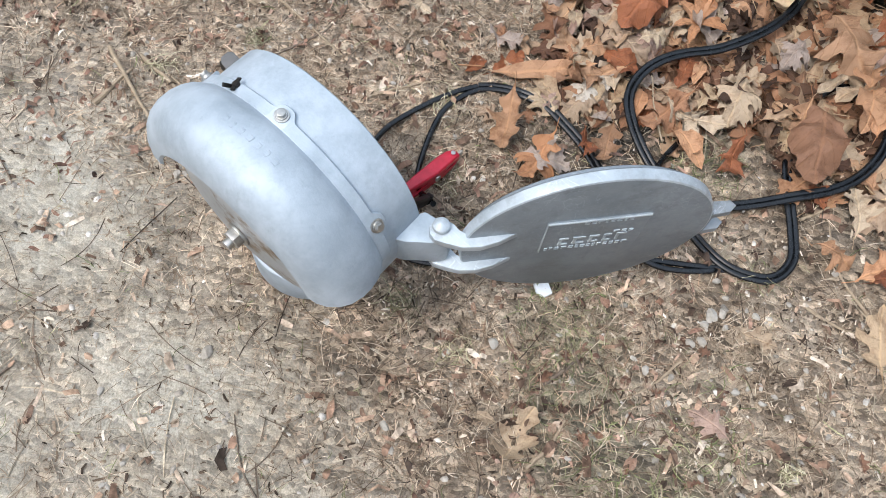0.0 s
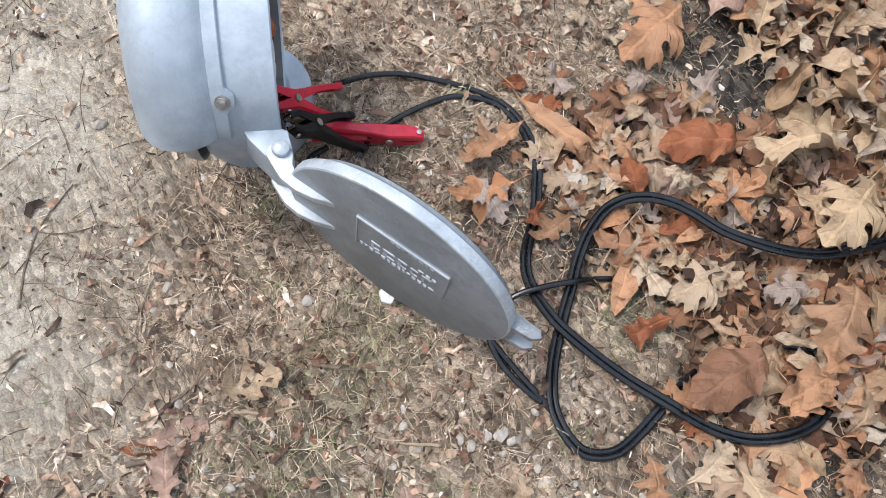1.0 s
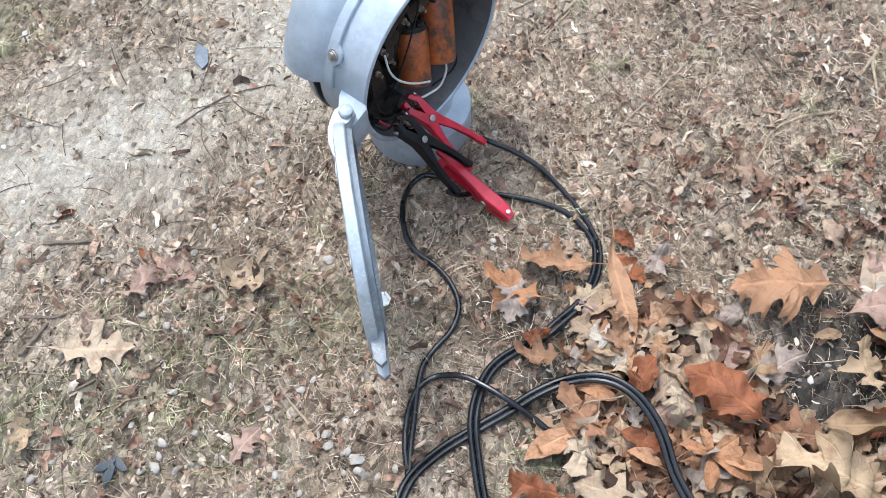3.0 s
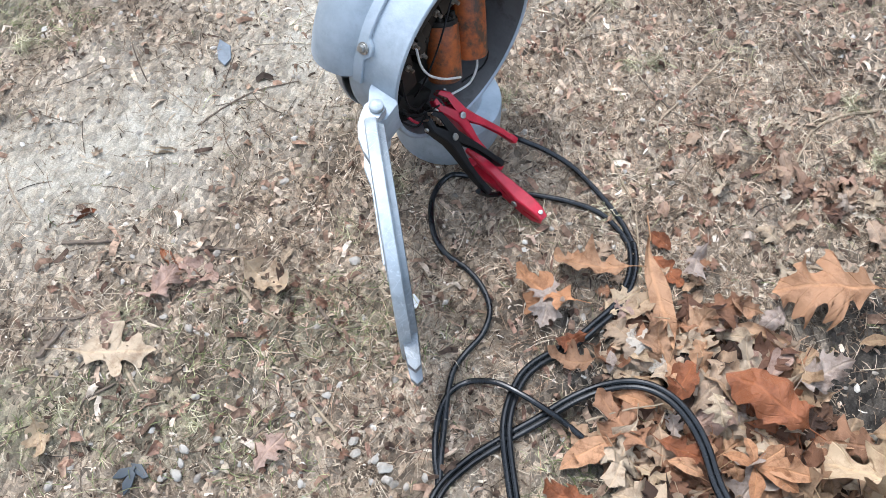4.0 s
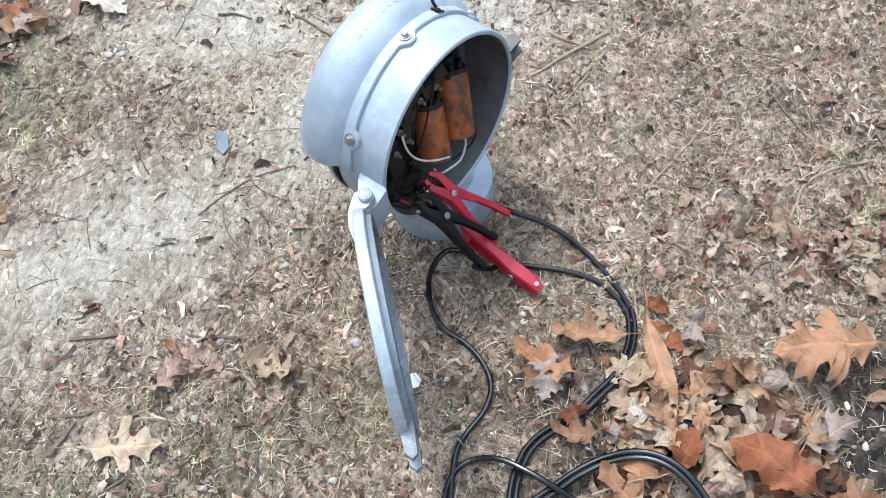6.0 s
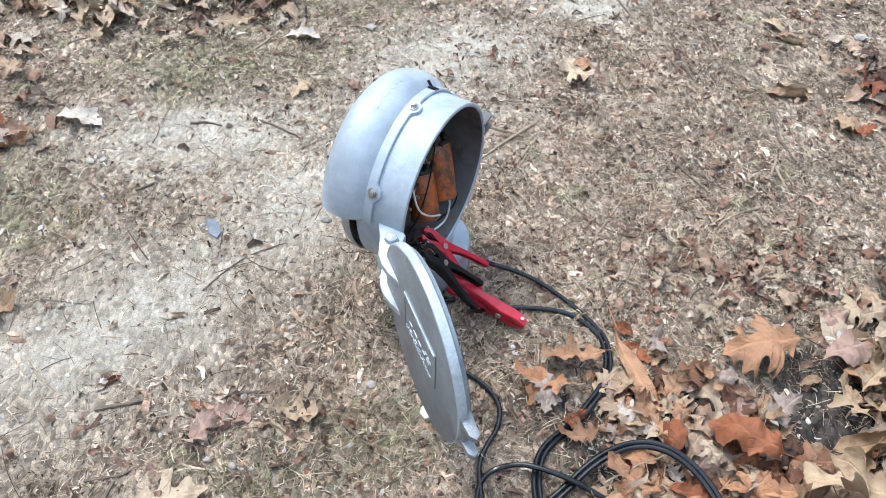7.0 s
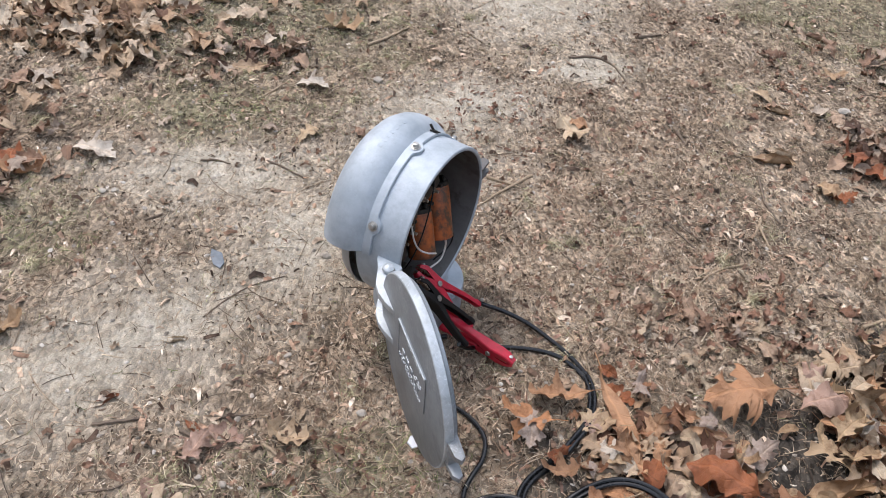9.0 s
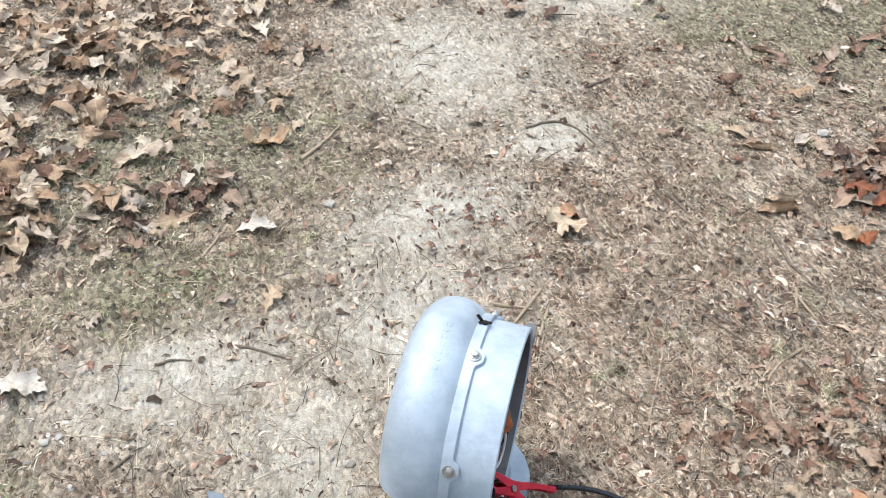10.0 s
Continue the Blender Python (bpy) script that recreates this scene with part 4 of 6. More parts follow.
# the pair runs down to a first crossing, turns under the leaves, comes back and crosses itself on its way out
PAIR_IN = [(0.394, -0.362, 0.006), (0.398, -0.390, 0.006), (0.394, -0.425, 0.008), (0.377, -0.467, 0.010), (0.349, -0.500, 0.010), (0.320, -0.530, 0.008), (0.271, -0.567, 0.006), (0.249, -0.603, 0.008), (0.240, -0.658, 0.018),
           (0.252, -0.721, 0.014), (0.268, -0.778, 0.014), (0.287, -0.838, 0.018), (0.307, -0.889, 0.018), (0.335, -0.930, 0.022), (0.374, -0.959, 0.028), (0.421, -0.973, 0.032), (0.460, -0.964, 0.034), (0.485, -0.943, 0.032),
           (0.491, -0.911, 0.024)]
PAIR_OUT = [(0.477, -0.882, 0.016), (0.438, -0.853, 0.008), (0.372, -0.833, 0.006), (0.300, -0.832, 0.006), (0.242, -0.839, 0.006), (0.190, -0.837, 0.006), (0.157, -0.806, 0.006), (0.164, -0.752, 0.006), (0.198, -0.708, 0.006),
            (0.248, -0.668, 0.006), (0.285, -0.642, 0.010), (0.321, -0.615, 0.020), (0.357, -0.596, 0.028), (0.394, -0.586, 0.034), (0.425, -0.590, 0.038), (0.452, -0.607, 0.042), (0.473, -0.632, 0.044), (0.489, -0.663, 0.046),
            (0.506, -0.715, 0.048), (0.544, -0.775, 0.050), (0.589, -0.817, 0.052), (0.632, -0.840, 0.054), (0.681, -0.863, 0.056), (0.76, -0.90, 0.056), (0.92, -1.0, 0.050)]
lead("twin_cable", lay(PAIR_IN + PAIR_OUT), 0.0042, "looped twin black cable", (0.0040, -0.0040))
# far end: the lead of the clamp that lies on the soil, and the lead beside it
SOIL_LEAD = [(0.119, -0.278, 0.007), (0.101, -0.304), (0.097, -0.342), (0.108, -0.385), (0.130, -0.415), (0.161, -0.434), (0.188, -0.463), (0.202, -0.498), (0.195, -0.533), (0.175, -0.564), (0.162, -0.590), (0.159, -0.625), (0.160, -0.666),
             (0.161, -0.705, 0.006), (0.164, -0.752, 0.0025), (0.157, -0.806, 0.0025), (0.190, -0.837, 0.0025)]
lead("red_lead", [Vector((0.150, -0.281, 0.014))] + lay(SOIL_LEAD, 0.0055), 0.0042, "single black lead")
SIDE_LEAD = [(0.242, -0.839, 0.002), (0.190, -0.837, 0.002), (0.157, -0.806, 0.002), (0.163, -0.752, 0.002), (0.153, -0.705, 0.0055), (0.150, -0.666), (0.154, -0.637), (0.165, -0.615), (0.187, -0.601, 0.007), (0.220, -0.602, 0.017),
             (0.252, -0.615, 0.023), (0.290, -0.634, 0.024), (0.323, -0.649, 0.014), (0.352, -0.668, 0.011), (0.385, -0.690, 0.008), (0.420, -0.705, 0.004)]
lead("black_lead", lay(SIDE_LEAD, 0.0055), 0.0042, "single black lead")


# ---------------------------------------------------------------- the parked car's corner
def car_corner():
    """The front corner of a parked car, its bumper edge along local x, its body towards -y."""
    ang = math.degrees(math.atan2(0.65, 0.76))
    car = root("car", pose(0.52, -0.93, 0, 0, 0, ang), "front corner of a parked silver-blue car", "car")

    def shell(name, rows, mat, parent, label="", thick=0.006):
        """A skin through rows of points."""
        bm = bmesh.new()
        vs = [[bm.verts.new(p) for p in spline(r, 8)] for r in rows]
        for a, b in zip(vs, vs[1:]):
            for k in range(len(a) - 1):
                bm.faces.new((a[k], a[k + 1], b[k + 1], b[k]))
        bmesh.ops.recalc_face_normals(bm, faces=bm.faces)
        bmesh.ops.solidify(bm, geom=list(bm.faces), thickness=thick)
        return part(name, bm, mat, parent, label)

    def contour(inset, z):
        c = []
        for x, y in ((0.12, -2.3), (0.12, -1.5), (0.10, -0.80), (0.03, -0.55), (-0.03, -0.32), (-0.075, -0.15), (-0.075, -0.06), (-0.045, -0.014), (0.008, 0.004), (0.074, 0.0143), (0.16, 0.0224), (0.272, 0.0245), (0.41, 0.0225), (0.56, 0.006), (1.0, -0.05), (1.4, -0.12), (1.68, -0.26), (1.74, -0.8), (1.74, -1.5), (1.74, -2.3)):
            cx, cy = (0.55, -0.55) if x < 1.1 and y > -1 else (0.93, max(-2.3, min(y, -0.9)))
            to = Vector((cx - x, cy - y)).normalized()
            c.append((x + inset * to.x, y + inset * to.y, z))
        return c

    PROFILE = ((0.0, 0.40), (0.003, 0.445), (0.012, 0.482), (0.026, 0.510), (0.045, 0.531), (0.07, 0.546), (0.10, 0.556), (0.16, 0.568), (0.30, 0.585), (0.45, 0.60))
    rim = np.array([p[:] for p in spline(contour(0.0, 0.0), 12)])

    def deck(x, y):
        """Height of the bumper's rounded top."""
        return float(np.interp(np.hypot(rim[:, 0] - x, rim[:, 1] - y).min(), [p[0] for p in PROFILE], [p[1] for p in PROFILE]))

    def patch(name, out, mat, label, proud=0.005, soft=True):
        """A flush panel that follows the rounded top."""
        ring = [Vector((x, y, 0)) for x, y in out]
        if soft:
            ring = [0.25 * a + 0.75 * b for k, b in enumerate(ring) for a in (ring[k - 1], ring[(k + 1) % len(ring)])]
        bm = bmesh.new()
        bm.faces.new([bm.verts.new(p) for p in ring])
        bmesh.ops.triangulate(bm, faces=bm.faces[:])
        for _ in range(3):
            bmesh.ops.subdivide_edges(bm, edges=[e for e in bm.edges if e.calc_length() > 0.012], cuts=1, use_grid_fill=True)
        bmesh.ops.triangulate(bm, faces=bm.faces[:])
        for v in bm.verts:
            v.co.z = deck(v.co.x, v.co.y) + proud
        bmesh.ops.recalc_face_normals(bm, faces=bm.faces)
        if sum(f.normal.z for f in bm.faces) < 0:
            bmesh.ops.reverse_faces(bm, faces=bm.faces[:])
        bmesh.ops.solidify(bm, geom=list(bm.faces), thickness=0.012)
        return part(name, bm, mat, car, label)

    side = [contour(i, z) for i, z in ((0.05, 0.23), (0.018, 0.26), (0.004, 0.33), (0.0, 0.40))]
    top = [[(x, y, deck(x, y)) for x, y, _ in contour(i, 0.0)] for i in (0.004, 0.009, 0.015, 0.024, 0.036, 0.052, 0.072, 0.098, 0.13, 0.17, 0.23, 0.31, 0.45)]
    shell("bumper", side + top, car_paint, car, "smooth silver-blue bumper and front corner")
    shell("bonnet", [[(x, y, 0.600 + h * (1 - ((x - 0.93) / 0.44) ** 2)) for x in (0.49, 0.62, 0.78, 0.93, 1.08, 1.24, 1.37)]
          for y, h in ((-0.32, 0.006), (-0.5, 0.03), (-0.8, 0.08), (-1.2, 0.15), (-1.7, 0.21), (-2.3, 0.25))], car_paint, car, "silver-blue bonnet")
    for x in (0.27, 1.59):
        bm = bmesh.new()
        m = pose(x, -1.05, 0.248)
        revolve(bm, [(-0.09, 0.15), (-0.10, 0.19), (-0.098, 0.235), (-0.08, 0.25), (0.08, 0.25), (0.098, 0.235), (0.10, 0.19), (0.09, 0.15)], seg=40, m=m)
        wheel = part("wheel", bm, tyre_rubber, car, "black rubber tyre")
        bm = bmesh.new()
        cyl(bm, 0.155, 0.155, 0.12, m @ pose(0, 0, 0, 0, 90, 0), 40, 0.01)
        part("wheel_rim", bm, car_grey, wheel, "grey wheel rim")
    patch("bright_trim", [(0.154, -0.014), (0.175, -0.010), (0.208, -0.004), (0.247, 0.001), (0.283, 0.001), (0.340, 0.001), (0.400, -0.014), (0.484, -0.035), (0.423, -0.051), (0.342, -0.032), (0.295, -0.029), (0.248, -0.030),
                          (0.214, -0.031), (0.197, -0.031), (0.173, -0.023)], car_white, "white bright trim strip")
    patch("seam", [(0.197, -0.031), (0.215, -0.031), (0.249, -0.030), (0.296, -0.029), (0.342, -0.033), (0.423, -0.052), (0.406, -0.058), (0.318, -0.040), (0.277, -0.037), (0.241, -0.038), (0.212, -0.038)], car_grey, "grey seam beside the trim", 0.0042)
    patch("side_panel", [(0.212, -0.039), (0.241, -0.039), (0.277, -0.039), (0.316, -0.041), (0.404, -0.059), (0.297, -0.097), (0.253, -0.066), (0.229, -0.051)], car_white, "pale panel behind a seam")
    patch("grey_panel", [(0.116, -0.018), (0.128, -0.015), (0.149, -0.016), (0.171, -0.023), (0.195, -0.032), (0.218, -0.046), (0.251, -0.067), (0.296, -0.098), (0.250, -0.137), (0.163, -0.148), (0.123, -0.120), (0.102, -0.103),
                         (0.083, -0.089), (0.053, -0.074), (0.063, -0.060), (0.075, -0.047), (0.093, -0.032)], car_grey, "grey panel above the bumper", 0.008)
    patch("gasket", [(0.053, -0.0750), (0.083, -0.0900), (0.102, -0.1040), (0.123, -0.1210), (0.163, -0.1490), (0.161, -0.1505), (0.1222, -0.1221), (0.1012, -0.1051), (0.0822, -0.0911), (0.052, -0.0760)], car_black, "thin black gasket line", 0.009, False)
    patch("headlight", [(0.051, -0.078), (0.080, -0.093), (0.121, -0.123), (0.159, -0.151), (0.070, -0.195), (-0.024, -0.096), (0.014, -0.083), (0.034, -0.080)], lens_cream, "yellowed headlight lens")
    patch("wing_strip", [(0.055, -0.066), (0.051, -0.074), (0.032, -0.077), (0.012, -0.080), (-0.027, -0.093), (-0.036, -0.079), (0.003, -0.069), (0.030, -0.066)], car_white, "bright strip beside the headlight")
    return car


car_corner()


# ---------------------------------------------------------------- leaves
OUTLINES = {
    "white_oak": [(0, 0.01), (0.10, 0.025), (0.17, 0.08), (0.22, 0.15), (0.27, 0.16), (0.31, 0.13), (0.33, 0.115), (0.37, 0.125), (0.42, 0.16), (0.47, 0.26), (0.53, 0.28), (0.57, 0.23), (0.58, 0.18), (0.585, 0.145),
                  (0.63, 0.145), (0.69, 0.19), (0.76, 0.23), (0.82, 0.19), (0.83, 0.14), (0.84, 0.105), (0.87, 0.10), (0.93, 0.11), (0.98, 0.07), (1, 0)],
    "red_oak": [(0, 0.01), (0.08, 0.02), (0.16, 0.07), (0.22, 0.15), (0.26, 0.13), (0.29, 0.105), (0.34, 0.105), (0.39, 0.14), (0.44, 0.27), (0.50, 0.34), (0.50, 0.26), (0.57, 0.27), (0.55, 0.20), (0.55, 0.145),
                (0.60, 0.14), (0.66, 0.19), (0.74, 0.29), (0.76, 0.21), (0.83, 0.20), (0.79, 0.15), (0.80, 0.11), (0.85, 0.10), (0.91, 0.13), (0.93, 0.07), (1, 0)],
    "wide_oak": [(0, 0.01), (0.10, 0.03), (0.18, 0.12), (0.22, 0.23), (0.29, 0.21), (0.31, 0.11), (0.39, 0.12), (0.47, 0.31), (0.56, 0.37), (0.57, 0.27), (0.65, 0.25), (0.59, 0.14), (0.62, 0.09), (0.73, 0.11),
                 (0.84, 0.18), (0.87, 0.10), (0.94, 0.07), (1, 0)],
    "chestnut_oak": [(0, 0.01), (0.07, 0.05), (0.14, 0.13), (0.19, 0.16), (0.23, 0.16), (0.28, 0.22), (0.33, 0.22), (0.38, 0.27), (0.43, 0.26), (0.49, 0.30), (0.54, 0.27), (0.60, 0.29), (0.65, 0.25), (0.71, 0.25),
                     (0.76, 0.19), (0.82, 0.18), (0.87, 0.12), (0.93, 0.08), (1, 0)],
    "pin_oak": [(0, 0.01), (0.12, 0.02), (0.20, 0.05), (0.24, 0.14), (0.28, 0.19), (0.33, 0.17), (0.35, 0.12), (0.40, 0.105), (0.46, 0.15), (0.52, 0.28), (0.58, 0.35), (0.63, 0.30), (0.62, 0.20), (0.60, 0.14),
                (0.66, 0.115), (0.72, 0.14), (0.78, 0.19), (0.83, 0.15), (0.83, 0.10), (0.88, 0.06), (0.94, 0.045), (1, 0)],
    "blade": [(0, 0.01), (0.08, 0.05), (0.2, 0.11), (0.35, 0.155), (0.5, 0.17), (0.65, 0.155), (0.8, 0.11), (0.92, 0.045), (1, 0)],
}


def leaf_mesh(name, outline, seed, cup, arch, twist, crinkle, width=1.0, fine=3):
    """A dry leaf 0.1 m long, its halves fanned out from the midrib; cup, arch: how far it curls across and along."""
    rng = random.Random(seed)
    length = 0.1
    halves = []
    for sd in (-1, 1):
        k, dx = rng.uniform(0.85, 1.12) * width, rng.uniform(-0.025, 0.025)
        half = [Vector((x + (dx + rng.gauss(0, 0.008)) * min(1, 6 * x, 6 * (1 - x)), y * k * rng.uniform(0.88, 1.1), 0)) for x, y in OUTLINES[outline]]
        halves.append(spline(half, fine) if fine > 1 else half)
    mid, top = [], 0.0
    for a, b in zip(*halves):
        top = max(top + 0.0005, min(1.0, (a.x + b.x) / 2 - 0.42 * (a.y + b.y) / 2))
        mid.append(min(top, 1.0))
    n = len(mid) - 1
    seedv = Vector((rng.uniform(0, 50), rng.uniform(0, 50), 0))
    vs = []
    for i in range(n + 1):
        row = []
        for j in range(7):
            f = (j - 3) / 3
            q = halves[0 if f < 0 else 1][i]
            g = abs(f)
            x, y = mid[i] + (q.x - mid[i]) * g, q.y * f
            row.append(((x - 0.5) * length, y * length, x, 0.5 + y))
        vs.append(row)
    pts = []
    for row in vs:
        for x, y, t, _ in row:
            z = 0.0
            if cup:
                ry = 1.0 / (cup * (1 + 0.35 * math.sin(5 * t + seed)))
                a = y / ry
                y, z = ry * math.sin(a), ry * (1 - math.cos(a))
            if arch:
                rx = 1.0 / arch
                a = x / rx
                x, z2 = (rx - z) * math.sin(a), rx - (rx - z) * math.cos(a)
                z = z2
            a = twist * x / length
            y, z = y * math.cos(a) - z * math.sin(a), y * math.sin(a) + z * math.cos(a)
            q = Vector((x, y, 0)) * 34 + seedv
            z += crinkle * (noise.noise(q) + 0.6 * noise.noise(q * 2.3))
            wave = noise.noise(Vector((t * 4.5, 7.0 if y > 0 else 2.0, seed)))
            z += abs(y) * (1.1 * wave + 0.1)
            pts.append((x, y, z))
    faces = []
    for i in range(n):
        for j in range(6):
            k = i * 7 + j
            faces.append((k, k + 1, k + 8, k + 7))
    base = len(pts)
    # stalk
    sx, sy, sz = pts[3]
    bend = rng.uniform(-0.4, 0.4)
    for i in range(4):
        d = i / 3 * 0.022
        for oy, oz in ((-0.0007, 0), (0.0007, 0), (0, 0.0011)):
            pts.append((sx - d + 0.004, sy + bend * d + oy, sz + oz + 0.05 * d))
    for i in range(3):
        for k in range(3):
            a = base + i * 3
            faces.append((a + k, a + (k + 1) % 3, a + 3 + (k + 1) % 3, a + 3 + k))
    me = bpy.data.meshes.new(name)
    me.from_pydata(pts, [], faces)
    uv = me.uv_layers.new(name="leaf")
    flat = [(t, s) for row in vs for _, _, t, s in row] + [(0.0, 0.5)] * 12
    for loop in me.loops:
        uv.data[loop.index].uv = flat[loop.vertex_index]
    me.polygons.foreach_set("use_smooth", [True] * len(faces))
    return me


KINDS = {
    "flat": ("oak_leaf_flat", "white_oak", 3, 16, 10, 0.3, 0.005),
    "cup": ("oak_leaf_cup", "white_oak", 5, 24, 9, 0.4, 0.004),
    "arch": ("oak_leaf_arch", "red_oak", 8, -17, -16, 0.3, 0.004),
    "pin": ("oak_leaf_pin", "pin_oak", 51, 10, 7, 0.3, 0.005, 0.95),
    "bent": ("oak_leaf_bent", "pin_oak", 53, -28, -24, 0.7, 0.009, 1.1),
    "deep": ("oak_leaf_deep", "red_oak", 9, 18, -15, -0.5, 0.006),
    "star": ("oak_leaf_star", "wide_oak", 12, -20, 18, 0.5, 0.007),
    "roll": ("oak_leaf_roll", "white_oak", 14, 46, 6, 0.6, 0.004, 1.1),
    "tube": ("leaf_tube", "blade", 17, 75, 6, 0.6, 0.002, 1.6),
    "strip": ("leaf_strip", "blade", 19, 40, 9, 1.2, 0.004, 0.5),
    "blade": ("leaf_blade", "blade", 21, 22, -14, 0.6, 0.004, 1.2),
    "broad": ("leaf_broad", "chestnut_oak", 23, -24, -17, 0.5, 0.010),
    "lobe": ("oak_leaf_lobe", "red_oak", 41, -22, -16, 0.5, 0.010, 1.15),
    "curl": ("oak_leaf_curl", "wide_oak", 43, 38, -18, 0.8, 0.008, 1.1),
    "fold": ("leaf_fold", "chestnut_oak", 27, 30, -16, -0.7, 0.006),
    "crumple": ("leaf_crumple", "red_oak", 31, -34, 24, 1.0, 0.010),
    "claw": ("leaf_claw", "wide_oak", 37, 28, 26, 0.5, 0.006),
}
SHAPES = {k: leaf_mesh(*v) for k, v in KINDS.items()}
SIMPLE = {k: leaf_mesh(*v[:7], v[7] if len(v) > 7 else 1.0, 1) for k, v in KINDS.items()}
CORNERS = {k: np.array([v.co[:] for v in me.vertices]) for k, me in SHAPES.items()}
ROUGH = {k: np.array([v.co[:] for v in me.vertices]) for k, me in SIMPLE.items()}
painted = {}
LEAF_LABEL = {
    "tan": "dry tan oak leaf lying on the ground", "mixed": "dry brown oak leaf lying among others", "orange": "dry orange oak leaf on the soil", "rust": "dry rust-tan oak leaf among others", "brown": "glossy red-brown dry oak leaf",
    "grey": "greyish dry oak leaf on the soil", "pale": "bleached pale oak leaf on the soil", "pink": "faded rose-brown dry leaf on the soil"}
LEAF_MAT = {"tan": tan_leaf, "mixed": mixed_leaf, "orange": orange_leaf, "rust": rust_leaf, "brown": brown_leaf, "grey": grey_leaf, "pale": pale_leaf, "pink": pink_leaf}


def heap(x, y):
    """How high the heaped leaves stand."""
    h = 0.0
    for cx, cy, rx, ry, turn, top in HEAPS:
        t = radians(turn)
        dx, dy = x - cx, y - cy
        a, b = (dx * math.cos(t) + dy * math.sin(t)) / rx, (-dx * math.sin(t) + dy * math.cos(t)) / ry
        h = max(h, top * math.exp(-(a * a + b * b)))
    return h


HEAPS = [(0.56, -0.62, 0.20, 0.14, -25, 0.030), (0.90, -0.48, 0.17, 0.10, 20, 0.045), (0.86, -0.74, 0.24, 0.14, 30, 0.05), (0.52, -0.98, 0.30, 0.12, 0, 0.042),
         (-0.66, 0.70, 0.30, 0.16, -10, 0.02), (-0.45, 1.25, 0.4, 0.25, 0, 0.02), (1.45, 0.30, 0.28, 0.16, -30, 0.02)]


def leaf_pose(shape, x, y, turn, size, tilt=0.0, lean=0.0, up=None):
    m = Matrix.LocRotScale(None, Euler((radians(tilt), radians(lean), radians(turn))), (size, size, size))
    low = (CORNERS[shape] @ np.array(m.to_3x3()).T)[:, 2].min()
    z = level(x, y) + (heap(x, y) if up is None else up) - low - 0.0015
    return Matrix.Translation((x, y, z)) @ m


CHOSEN = []


def leaf(shape, tint, x, y, turn, length, tilt=0.0, lean=0.0, up=None, label=""):
    key = (shape, tint)
    if key not in painted:
        me = SHAPES[shape].copy()
        me.materials.append(LEAF_MAT[tint])
        painted[key] = me
    ob = new("oak_leaf" if shape not in ("blade", "tube", "strip") else "dry_leaf", painted[key])
    ob.matrix_world = leaf_pose(shape, x, y, turn, length / 0.1, tilt, lean, up)
    if isinstance(CHOSEN, list):
        CHOSEN.append(ob)
    return tagged(ob, label or LEAF_LABEL[tint], "leaf", "dry leaves on the ground")


